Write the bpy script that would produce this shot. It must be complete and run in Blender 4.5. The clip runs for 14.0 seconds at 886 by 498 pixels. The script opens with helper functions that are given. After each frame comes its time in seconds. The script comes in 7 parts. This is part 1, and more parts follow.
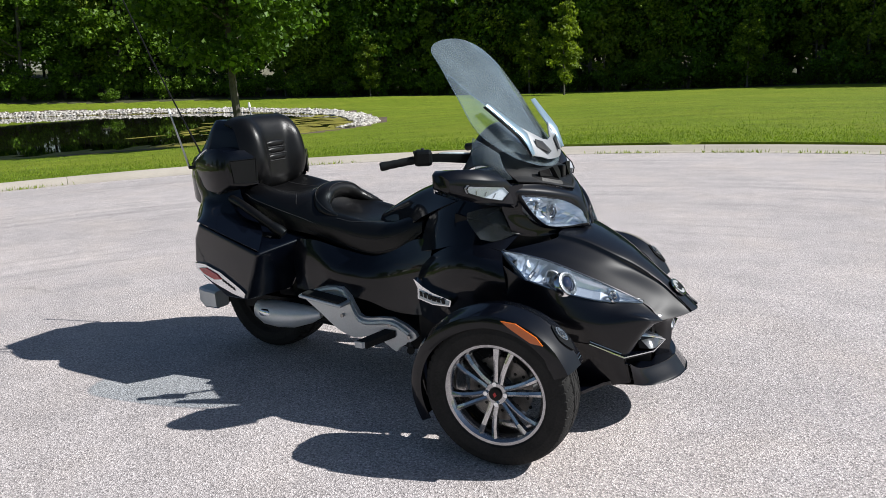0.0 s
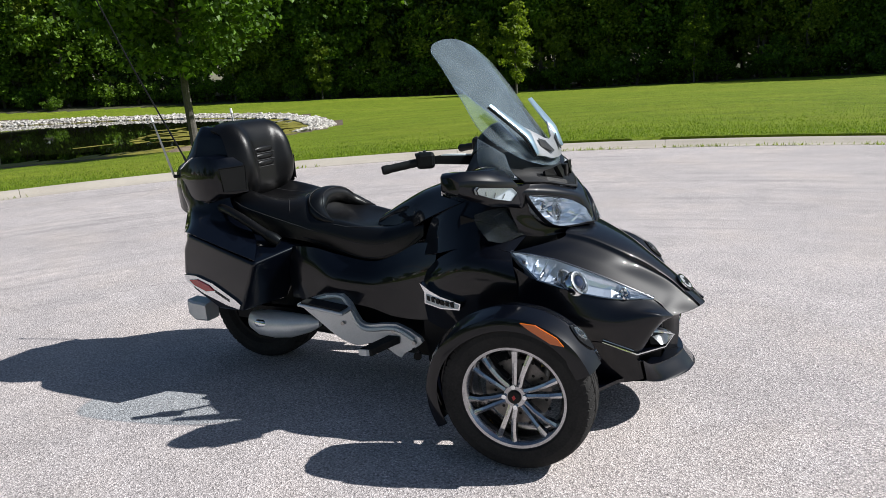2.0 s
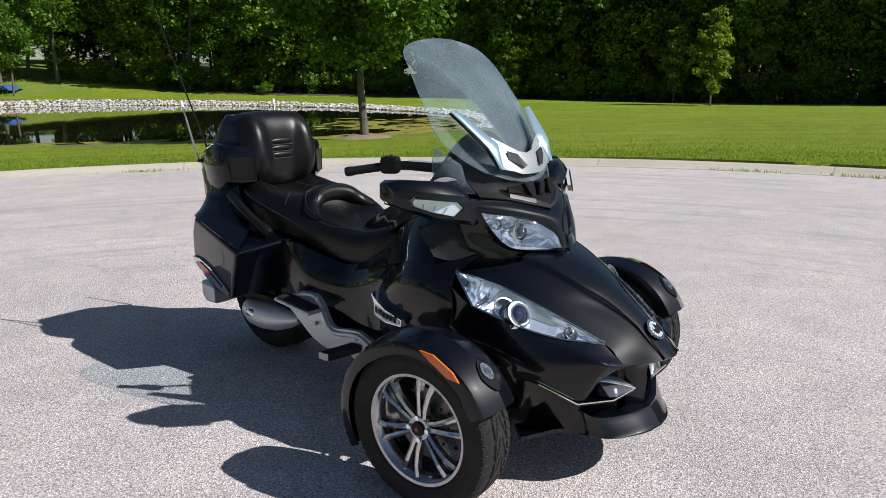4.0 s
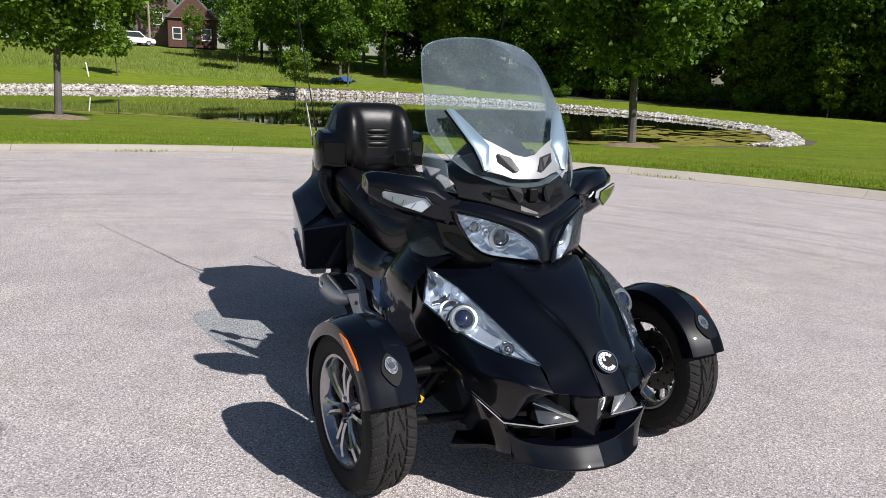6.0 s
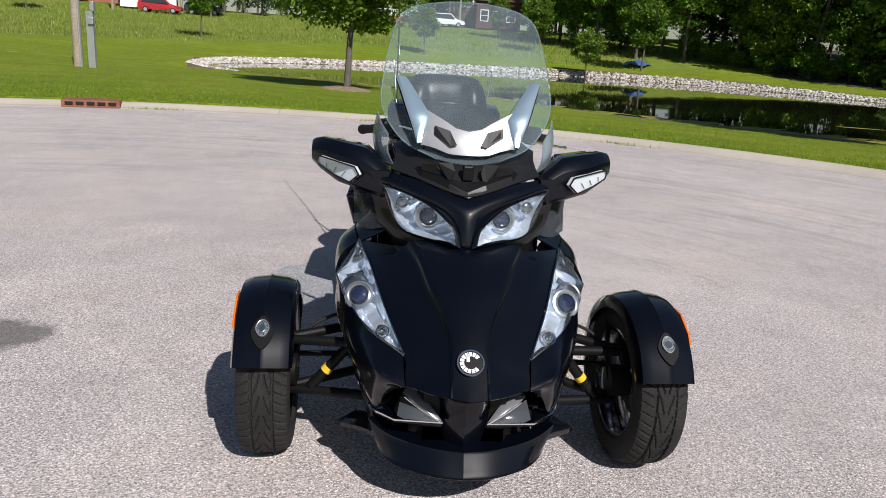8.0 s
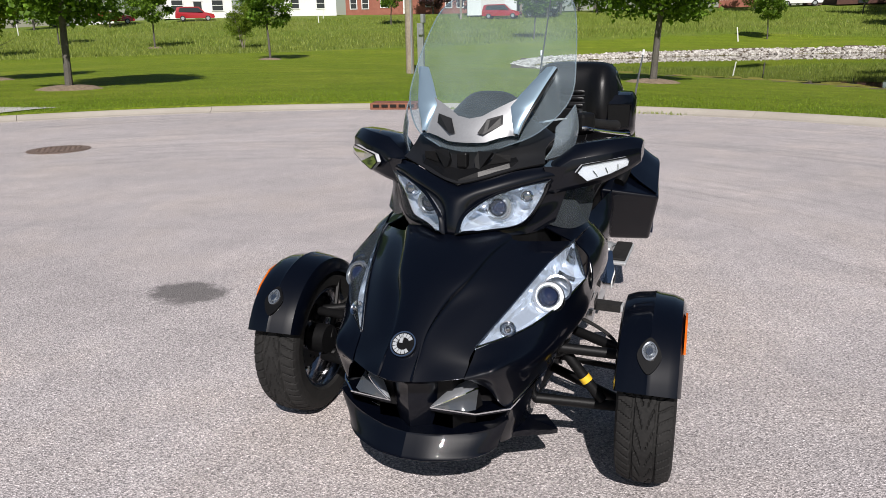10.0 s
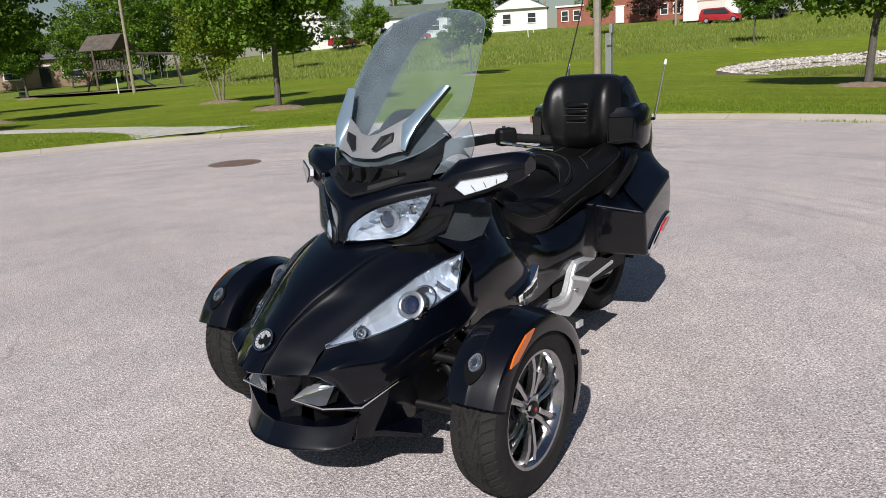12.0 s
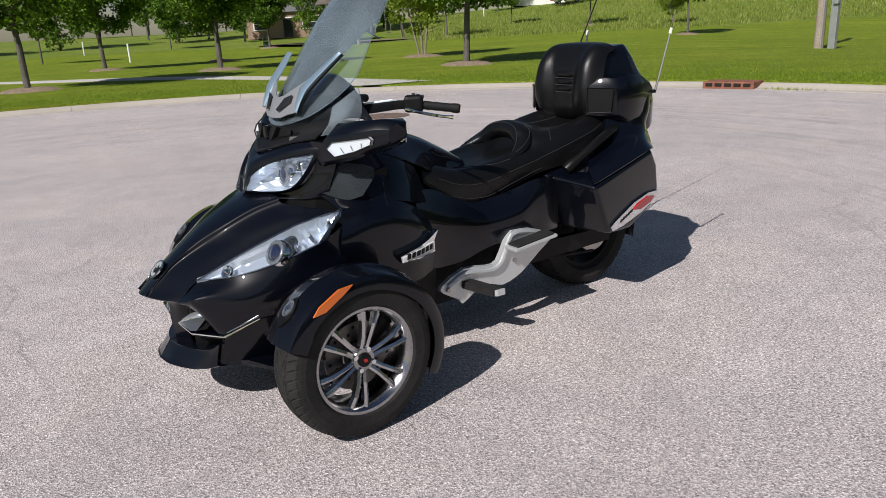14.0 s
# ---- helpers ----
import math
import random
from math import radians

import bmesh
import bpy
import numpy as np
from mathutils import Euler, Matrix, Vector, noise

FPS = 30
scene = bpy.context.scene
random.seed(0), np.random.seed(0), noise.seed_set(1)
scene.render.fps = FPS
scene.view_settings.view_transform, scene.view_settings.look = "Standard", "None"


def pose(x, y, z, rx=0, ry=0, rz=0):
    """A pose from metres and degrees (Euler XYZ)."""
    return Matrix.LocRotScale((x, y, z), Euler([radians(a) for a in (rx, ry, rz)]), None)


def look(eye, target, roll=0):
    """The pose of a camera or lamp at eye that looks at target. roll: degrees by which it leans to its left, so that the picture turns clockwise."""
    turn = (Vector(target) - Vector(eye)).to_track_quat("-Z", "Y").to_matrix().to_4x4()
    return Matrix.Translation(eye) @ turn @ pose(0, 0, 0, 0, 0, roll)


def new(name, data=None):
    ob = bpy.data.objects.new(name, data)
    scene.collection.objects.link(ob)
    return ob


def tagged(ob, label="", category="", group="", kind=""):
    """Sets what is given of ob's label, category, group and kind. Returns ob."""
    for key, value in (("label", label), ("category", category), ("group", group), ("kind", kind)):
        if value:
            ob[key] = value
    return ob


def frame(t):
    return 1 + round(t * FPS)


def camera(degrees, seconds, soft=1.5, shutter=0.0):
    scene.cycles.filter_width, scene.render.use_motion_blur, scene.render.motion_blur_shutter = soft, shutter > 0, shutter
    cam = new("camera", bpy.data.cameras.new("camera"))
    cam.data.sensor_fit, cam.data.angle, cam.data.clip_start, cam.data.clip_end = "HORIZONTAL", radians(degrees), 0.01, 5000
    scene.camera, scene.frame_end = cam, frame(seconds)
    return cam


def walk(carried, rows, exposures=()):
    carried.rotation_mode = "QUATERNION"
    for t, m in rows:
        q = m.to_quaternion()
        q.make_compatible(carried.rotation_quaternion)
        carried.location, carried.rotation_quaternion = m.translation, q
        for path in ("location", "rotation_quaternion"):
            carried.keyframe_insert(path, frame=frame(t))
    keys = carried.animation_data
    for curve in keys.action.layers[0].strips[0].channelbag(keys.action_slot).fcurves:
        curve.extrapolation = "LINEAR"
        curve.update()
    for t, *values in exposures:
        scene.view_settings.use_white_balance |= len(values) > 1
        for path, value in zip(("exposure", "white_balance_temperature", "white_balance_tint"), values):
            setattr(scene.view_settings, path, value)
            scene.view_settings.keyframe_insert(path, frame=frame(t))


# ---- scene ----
cam = camera(62.4, 14.0, soft=0.8)
PATH = [
    (0, (1.061, -2.851, 1.398), (0.084, -1.17, 0.93), -2.6),
    (0.5, (0.978, -2.858, 1.393), (0.05, -1.16, 0.886), -1.7),
    (1, (0.797, -2.923, 1.382), (0.001, -1.171, 0.836), -2.4),
    (1.5, (0.75, -2.963, 1.416), (-0.071, -1.21, 0.91), -3.5),
    (2, (0.862, -2.909, 1.408), (-0.008, -1.171, 0.936), -3.7),
    (2.5, (1.05, -2.802, 1.404), (0.048, -1.143, 0.907), -3.9),
    (2.7, (1.109, -2.757, 1.402), (0.117, -1.096, 0.897), -4.5),
    (4.8, (1.798, -1.999, 1.371), (0.318, -0.734, 0.913), 2.2),
    (5, (1.891, -1.948, 1.391), (0.374, -0.734, 0.913), 2.2),
    (5.5, (2.044, -1.698, 1.376), (0.391, -0.663, 0.937), 2.1),
    (6, (2.157, -1.414, 1.37), (0.409, -0.552, 0.919), 2.3),
    (6.2, (2.211, -1.311, 1.352), (0.426, -0.528, 0.903), 3.5),
    (6.3, (2.274, -1.213, 1.394), (0.494, -0.425, 0.937), 6.1),
    (6.5, (2.279, -1.121, 1.371), (0.467, -0.403, 0.924), 4.5),
    (7, (2.285, -0.782, 1.358), (0.405, -0.298, 0.876), 3.1),
    (7.5, (2.297, -0.482, 1.36), (0.375, -0.173, 0.9), 2.2),
    (8, (2.324, -0.217, 1.372), (0.4, -0.092, 0.841), 3.6),
    (8.2, (2.336, -0.115, 1.373), (0.408, -0.13, 0.844), 1.7),
    (10.3, (2.174, 1.056, 1.374), (0.427, 0.235, 0.851), 0.4),
    (10.5, (2.171, 1.196, 1.373), (0.422, 0.355, 0.889), 1.7),
    (11, (2.087, 1.405, 1.388), (0.389, 0.513, 0.819), -1.0),
    (11.5, (1.911, 1.615, 1.364), (0.31, 0.518, 0.883), -1.6),
    (12, (1.761, 1.832, 1.364), (0.274, 0.595, 0.856), -3.6),
    (12.5, (1.602, 2.093, 1.355), (0.22, 0.761, 0.793), -0.9),
    (13, (1.423, 2.297, 1.311), (0.165, 0.84, 0.768), -2.2),
    (13.5, (1.198, 2.492, 1.353), (0.03, 0.954, 0.834), -3.1),
    (14, (0.993, 2.73, 1.348), (-0.054, 1.13, 0.762), -2.8),
]
walk(cam, [(t, look(eye, aim, roll)) for t, eye, aim, roll in PATH],
     exposures=[(0, 0.40, 6330, 8), (2.7, 0.40, 6330, 8), (5, 0.32, 6380, 10), (7.5, .20, 6500, 12), (8.2, .15, 6540, 12), (10.3, 0.07, 6540, 12), (14, 0.05, 6520, 12)])

# ---- light ----
SUN_EL, SUN_AZ = radians(41.0), radians(23.7)
world = bpy.data.worlds.new("sky")
scene.world = world
world.use_nodes = True
wn = world.node_tree.nodes
sky = wn.new("ShaderNodeTexSky")
sky.sky_type = "NISHITA"
sky.sun_disc = False
sky.sun_elevation, sky.sun_rotation = SUN_EL, radians(90) - SUN_AZ
sky.air_density, sky.dust_density, sky.ozone_density = 1.0, 0.6, 1.0
wn["Background"].inputs[1].default_value = 0.05
world.node_tree.links.new(sky.outputs[0], wn["Background"].inputs[0])
sun = new("sun", bpy.data.lights.new("sun", "SUN"))
sun.data.energy, sun.data.angle, sun.data.color = 5.0, radians(0.53), (1.0, 0.965, 0.93)
sun.matrix_world = look((30 * math.cos(SUN_AZ), 30 * math.sin(SUN_AZ), 30 * math.tan(SUN_EL)), (0, 0, 0))


# ---- materials ----
def mat(name, color=(0.5, 0.5, 0.5), rough=0.5, metal=0.0, coat=0.0, **extra):
    m = bpy.data.materials.new(name)
    m.use_nodes = True
    b = m.node_tree.nodes["Principled BSDF"]
    b.inputs["Base Color"].default_value = (*color, 1)
    b.inputs["Roughness"].default_value = rough
    b.inputs["Metallic"].default_value = metal
    b.inputs["Coat Weight"].default_value = coat
    b.inputs["Coat Roughness"].default_value = 0.03
    for key, value in extra.items():
        b.inputs[key.replace("_", " ")].default_value = value
    return m


def nodes(m):
    t = m.node_tree
    return t.nodes, t.links, t.nodes["Principled BSDF"]


def coords(m, kind="Object"):
    n, l, b = nodes(m)
    c = n.new("ShaderNodeTexCoord")
    return c.outputs[kind]


def tex_noise(m, src, scale, detail=4.0, rough=0.6):
    n, l, b = nodes(m)
    t = n.new("ShaderNodeTexNoise")
    t.inputs["Scale"].default_value, t.inputs["Detail"].default_value, t.inputs["Roughness"].default_value = scale, detail, rough
    l.new(src, t.inputs["Vector"])
    return t.outputs["Fac"]


def tex_cells(m, src, scale, out="Color"):
    n, l, b = nodes(m)
    t = n.new("ShaderNodeTexVoronoi")
    t.inputs["Scale"].default_value = scale
    l.new(src, t.inputs["Vector"])
    return t.outputs[out]


def ramp(m, fac, stops):
    n, l, b = nodes(m)
    r = n.new("ShaderNodeValToRGB")
    e = r.color_ramp.elements
    while len(e) < len(stops):
        e.new(0.5)
    for k, (p, c) in zip(e, stops):
        k.position, k.color = p, (*c, 1) if len(c) == 3 else c
    l.new(fac, r.inputs[0])
    return r.outputs[0]


def blend(m, a, b_, fac, mode="MIX"):
    n, l, b = nodes(m)
    x = n.new("ShaderNodeMix")
    x.data_type, x.blend_type = "RGBA", mode
    for value, socket in ((fac, x.inputs[0]), (a, x.inputs[6]), (b_, x.inputs[7])):
        if isinstance(value, (int, float)):
            socket.default_value = value
        elif isinstance(value, tuple):
            socket.default_value = (*value, 1)
        else:
            l.new(value, socket)
    return x.outputs[2]


def bump(m, height, strength, distance):
    n, l, b = nodes(m)
    x = n.new("ShaderNodeBump")
    x.inputs["Strength"].default_value, x.inputs["Distance"].default_value = strength, distance
    l.new(height, x.inputs["Height"])
    l.new(x.outputs[0], b.inputs["Normal"])


def grey(v):
    return (v, v, v)


def varied(name, low, high, scale, rough=0.7, fine=0.0, bump_d=0.0, metal=0.0, kind="Object"):
    """A surface whose colour wanders between two tones at a coarse and a fine scale."""
    m = mat(name, high, rough, metal)
    n, l, b = nodes(m)
    src = coords(m, kind)
    coarse = tex_noise(m, src, scale, 5)
    grain = tex_noise(m, src, fine or scale * 9, 3)
    both = blend(m, coarse, grain, 0.45)
    l.new(ramp(m, both, [(0.32, low), (0.68, high)]), b.inputs["Base Color"])
    if bump_d:
        bump(m, grain, 0.6, bump_d)
    return m


# asphalt: pale worn aggregate with stones of many greys, tyre-worn bands and blotches
ASPHALT = mat("asphalt", rough=0.85)
n, l, b = nodes(ASPHALT)
src = coords(ASPHALT)
stones = ramp(ASPHALT, tex_cells(ASPHALT, src, 185), [(0.0, (0.17, 0.155, 0.153)), (0.33, (0.44, 0.400, 0.396)), (0.7, (0.64, 0.583, 0.576)), (0.93, (0.82, 0.755, 0.745)), (1.0, (1.0, 0.94, 0.93))])
gaps = n.new("ShaderNodeTexVoronoi")
gaps.feature = "DISTANCE_TO_EDGE"
gaps.inputs["Scale"].default_value = 185
l.new(src, gaps.inputs["Vector"])
fine = blend(ASPHALT, ramp(ASPHALT, tex_noise(ASPHALT, src, 95, 4, 0.78), [(0.37, grey(0.58)), (0.61, grey(1.34))]),
             ramp(ASPHALT, gaps.outputs["Distance"], [(0.0, grey(0.6)), (0.08, grey(1.0))]), 1.0, "MULTIPLY")
worn = ramp(ASPHALT, tex_noise(ASPHALT, src, 0.45, 6, 0.65), [(0.3, grey(0.86)), (0.7, grey(1.12))])
patch = ramp(ASPHALT, tex_noise(ASPHALT, src, 3.0, 5, 0.7), [(0.3, grey(0.88)), (0.7, grey(1.08))])
wav = n.new("ShaderNodeTexWave")
wav.wave_type, wav.rings_direction = "RINGS", "Z"
wav.inputs["Scale"].default_value, wav.inputs["Distortion"].default_value, wav.inputs["Detail"].default_value = 0.42, 1.6, 4.0
l.new(src, wav.inputs["Vector"])
bands = ramp(ASPHALT, wav.outputs["Fac"], [(0.0, grey(0.975)), (0.6, grey(1.0)), (1.0, grey(1.01))])
c = blend(ASPHALT, stones, fine, 1.0, "MULTIPLY")
c = blend(ASPHALT, c, worn, 1.0, "MULTIPLY")
c = blend(ASPHALT, c, patch, 1.0, "MULTIPLY")
c = blend(ASPHALT, c, bands, 1.0, "MULTIPLY")
# rings rubbed in by turning tyres, strongest towards the kerb
far_ = n.new("ShaderNodeVectorMath")
far_.operation = "DISTANCE"
far_.inputs[1].default_value = (0.56, -2.5, 0)
l.new(src, far_.inputs[0])
comb = n.new("ShaderNodeCombineXYZ")
mul = n.new("ShaderNodeMath")
mul.operation = "MULTIPLY"
mul.inputs[1].default_value = 7.5
l.new(far_.outputs["Value"], mul.inputs[0])
l.new(mul.outputs[0], comb.inputs[0])
l.new(tex_noise(ASPHALT, src, 0.35, 3), comb.inputs[1])
streak = ramp(ASPHALT, tex_noise(ASPHALT, comb.outputs[0], 1.0, 5, 0.75), [(0.36, grey(0.70)), (0.49, grey(1.0)), (0.7, grey(1.03))])
where = ramp(ASPHALT, tex_noise(ASPHALT, src, 0.5, 4), [(0.36, grey(0.2)), (0.6, grey(1.0))])
zone = n.new("ShaderNodeMapRange")
for k_, v_ in enumerate((5.0, 8.0, 0.3, 1.0)):
    zone.inputs[k_ + 1].default_value = v_
l.new(far_.outputs["Value"], zone.inputs[0])
c = blend(ASPHALT, c, blend(ASPHALT, c, streak, 1.0, "MULTIPLY"), blend(ASPHALT, where, zone.outputs[0], 1.0, "MULTIPLY"))
# tan patches of fines
c = blend(ASPHALT, c, (1.02, .985, .93), ramp(ASPHALT, tex_noise(ASPHALT, src, 0.9, 4, 0.6), [(0.45, grey(0.0)), (0.7, grey(0.8))]), "MULTIPLY")
# an oily stain on the asphalt, frayed by noise
mp = n.new("ShaderNodeMapping")
mp.inputs["Location"].default_value, mp.inputs["Scale"].default_value = (2.914, 5.2, 0), (3.4, 2.6, 1)
l.new(src, mp.inputs[0])
gr = n.new("ShaderNodeTexGradient")
gr.gradient_type = "SPHERICAL"
l.new(mp.outputs[0], gr.inputs[0])
soak = blend(ASPHALT, gr.outputs["Fac"], tex_noise(ASPHALT, src, 8.5, 6, 0.75), 1.0, "MULTIPLY")
c = blend(ASPHALT, c, (0.085, 0.08, 0.076), ramp(ASPHALT, soak, [(0.15, grey(0.0)), (0.27, grey(0.75))]))
# fine cracks
vor = n.new("ShaderNodeTexVoronoi")
vor.feature = "DISTANCE_TO_EDGE"
vor.inputs["Scale"].default_value = 0.16
warp = n.new("ShaderNodeVectorMath")
warp.operation = "ADD"
nz = n.new("ShaderNodeTexNoise")
nz.inputs["Scale"].default_value, nz.inputs["Detail"].default_value = 1.1, 6.0
l.new(src, nz.inputs["Vector"])
l.new(src, warp.inputs[0])
l.new(nz.outputs["Color"], warp.inputs[1])
l.new(warp.outputs[0], vor.inputs["Vector"])
thin = ramp(ASPHALT, vor.outputs["Distance"], [(0.0, grey(0.26)), (0.0011, grey(0.0))])
some = ramp(ASPHALT, tex_noise(ASPHALT, src, 0.3, 2), [(0.52, grey(0.0)), (0.58, grey(1.0))])
c = blend(ASPHALT, c, (0.10, 0.09, 0.08), blend(ASPHALT, thin, some, 1.0, "MULTIPLY"))
l.new(c, b.inputs["Base Color"])
bump(ASPHALT, tex_cells(ASPHALT, src, 185, "Distance"), 0.7, 0.0045)

CONCRETE = varied("pale_concrete", (0.34, 0.30, 0.25), (0.50, 0.455, 0.39), 1.2, 0.85, 60, 0.003)

# mown lawn: bands of mowing, mottled tufts, thin blades in the relief
def grass(name, dark, light, dry, stripes):
    m = mat(name, light, 0.75)
    n, l, b = nodes(m)
    b.inputs["Specular IOR Level"].default_value = 0.12
    src = coords(m)
    tuft = tex_noise(m, src, 9, 6, 0.7)
    big = tex_noise(m, src, 0.22, 5, 0.6)
    c = ramp(m, tuft, [(0.33, dark), (0.66, light)])
    c = blend(m, c, dry, ramp(m, big, [(0.45, grey(0.0)), (0.75, grey(0.55))]))
    if stripes:
        w = n.new("ShaderNodeTexWave")
        w.wave_type, w.rings_direction, w.wave_profile = "RINGS", "Z", "SIN"
        w.inputs["Scale"].default_value, w.inputs["Distortion"].default_value, w.inputs["Detail"].default_value = 0.16, 2.5, 1.5
        w.inputs["Detail Scale"].default_value = 0.5
        mp = n.new("ShaderNodeMapping")
        mp.inputs["Location"].default_value = (-0.56, 2.5, 0)
        l.new(src, mp.inputs[0])
        l.new(mp.outputs[0], w.inputs["Vector"])
        c = blend(m, c, ramp(m, w.outputs["Fac"], [(0.3, grey(0.94)), (0.7, grey(1.04))]), 1.0, "MULTIPLY")
    c = blend(m, c, ramp(m, tex_noise(m, src, 38, 4, 0.8), [(0.36, grey(0.62)), (0.62, grey(1.28))]), 1.0, "MULTIPLY")
    c = blend(m, c, ramp(m, tex_noise(m, src, 1.3, 4, 0.7), [(0.35, grey(0.88)), (0.65, grey(1.10))]), 1.0, "MULTIPLY")
    l.new(c, b.inputs["Base Color"])
    b.inputs["Specular IOR Level"].default_value = 0.15
    bump(m, tex_noise(m, src, 26, 4, 0.75), 0.9, 0.05)
    return m


LAWN = grass("lawn", (0.095, 0.150, 0.010), (0.228, 0.297, 0.022), (0.290, 0.318, 0.036), True)
MEADOW = grass("meadow", (0.09, 0.145, 0.016), (0.21, 0.28, 0.04), (0.28, 0.29, 0.08), False)
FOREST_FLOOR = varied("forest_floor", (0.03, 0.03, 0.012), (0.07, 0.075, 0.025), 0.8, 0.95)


def leafy(name, dark, light, glow=0.35, rough=0.5):
    """Leaves: each one its own tone, with light through the blade."""
    m = mat(name, light, rough)
    n, l, b = nodes(m)
    g = n.new("ShaderNodeNewGeometry")
    o = n.new("ShaderNodeObjectInfo")
    c = ramp(m, g.outputs["Random Per Island"], [(0.0, dark), (0.75, light), (1.0, tuple(min(1, v * 1.5) for v in light))])
    c = blend(m, c, ramp(m, o.outputs["Random"], [(0.0, (0.75, 0.82, 0.7)), (1.0, (1.15, 1.08, 1.0))]), 1.0, "MULTIPLY")
    l.new(c, b.inputs["Base Color"])
    t = n.new("ShaderNodeBsdfTranslucent")
    l.new(blend(m, c, (1.25, 1.3, 0.5), 1.0, "MULTIPLY"), t.inputs[0])
    x = n.new("ShaderNodeMixShader")
    x.inputs[0].default_value = glow
    l.new(b.outputs[0], x.inputs[1])
    l.new(t.outputs[0], x.inputs[2])
    l.new(x.outputs[0], n["Material Output"].inputs[0])
    b.inputs["Specular IOR Level"].default_value = 0.3
    return m


MAPLE = leafy("maple_leaf", (0.042, 0.088, 0.010), (0.132, 0.232, 0.024), 0.36)
DARK_LEAF = leafy("wood_leaf", (0.05, 0.095, 0.014), (0.155, 0.27, 0.03), 0.42)
LIGHT_LEAF = leafy("birch_leaf", (0.11, 0.17, 0.02), (0.20, 0.27, 0.035), 0.4)
CONIFER = leafy("conifer_needle", (0.018, 0.04, 0.012), (0.04, 0.075, 0.02), 0.1)
PURPLE = leafy("purple_leaf", (0.025, 0.012, 0.014), (0.06, 0.025, 0.03), 0.15)
RED_LEAF = leafy("red_bloom", (0.35, 0.03, 0.02), (0.6, 0.06, 0.03), 0.2)
BLADE = leafy("grass_blade", (0.12, 0.19, 0.016), (0.26, 0.35, 0.034), 0.4)
DRYBLADE = leafy("meadow_blade", (0.13, 0.175, 0.03), (0.27, 0.31, 0.075), 0.3)
BARK = varied("bark", (0.05, 0.045, 0.038), (0.16, 0.145, 0.125), 3, 0.9, 30, 0.02)
PALE_BARK = varied("birch_bark", (0.12, 0.10, 0.075), (0.30, 0.26, 0.20), 4, 0.8, 30, 0.01)
MULCH = varied("wood_chip_mulch", (0.12, 0.085, 0.055), (0.34, 0.26, 0.18), 9, 0.95, 40, 0.03)
ROCK = mat("riprap_stone", (0.5, 0.47, 0.42), 0.85)
n, l, b = nodes(ROCK)
g = n.new("ShaderNodeNewGeometry")
src = coords(ROCK)
l.new(blend(ROCK, ramp(ROCK, g.outputs["Random Per Island"], [(0.0, (0.26, 0.23, 0.20)), (0.5, (0.5, 0.47, 0.42)), (1.0, (0.68, 0.65, 0.6))]),
            ramp(ROCK, tex_noise(ROCK, src, 12, 4), [(0.3, grey(0.75)), (0.7, grey(1.1))]), 1.0, "MULTIPLY"), b.inputs["Base Color"])
SOIL = varied("bank_soil", (0.07, 0.05, 0.035), (0.17, 0.13, 0.09), 1.5, 0.95, 20, 0.03)
WATER = mat("pond_water", (0.008, 0.009, 0.004), 0.02)
n, l, b = nodes(WATER)
b.inputs["IOR"].default_value = 1.33
bump(WATER, tex_noise(WATER, coords(WATER), 1.6, 3), 0.02, 0.03)
ALGAE = varied("pond_algae", (0.13, 0.12, 0.015), (0.30, 0.27, 0.03), 2.0, 0.7, 30, 0.01)


# ---- building helpers ----
def mesh_of(name, verts, faces, material, smooth=False):
    me = bpy.data.meshes.new(name)
    me.from_pydata([tuple(map(float, v)) for v in verts], [], [tuple(map(int, f)) for f in faces])
    me.materials.append(material)
    if smooth:
        me.shade_smooth()
        me.set_sharp_from_angle(angle=radians(38))
    return me


def piece(name, verts, faces, material, parent=None, label="", smooth=False):
    """One mesh object from points and faces, under a thing, a part or nothing."""
    ob = new(name, mesh_of(name, verts, faces, material, smooth))
    if parent:
        ob.parent = parent
    if label:
        ob["label"] = label
    return ob


def part(name, bm, material, parent=None, label="", smooth=False):
    bmesh.ops.recalc_face_normals(bm, faces=bm.faces)
    me = bpy.data.meshes.new(name)
    bm.to_mesh(me)
    bm.free()
    me.materials.append(material)
    if smooth:
        me.shade_smooth()
    ob = new(name, me)
    if parent:
        ob.parent = parent
    if label:
        ob["label"] = label
    return ob


def thing(name, label, category, at=(0, 0, 0), turn=0.0, group="", kind=""):
    ob = new(name)
    ob.empty_display_size = 0.1
    ob.matrix_basis = pose(*at, 0, 0, turn)
    return tagged(ob, label, category, group, kind)


def box_bm(size, at=(0, 0, 0), bevel=0.0, segments=2, rot=None):
    bm = bmesh.new()
    bmesh.ops.create_cube(bm, size=1)
    bmesh.ops.scale(bm, vec=size, verts=bm.verts)
    if bevel:
        bmesh.ops.bevel(bm, geom=bm.edges[:], offset=bevel, segments=segments, affect="EDGES", profile=0.5)
    if rot:
        bmesh.ops.rotate(bm, matrix=Euler([radians(a) for a in rot]).to_matrix(), verts=bm.verts)
    bmesh.ops.translate(bm, vec=at, verts=bm.verts)
    return bm


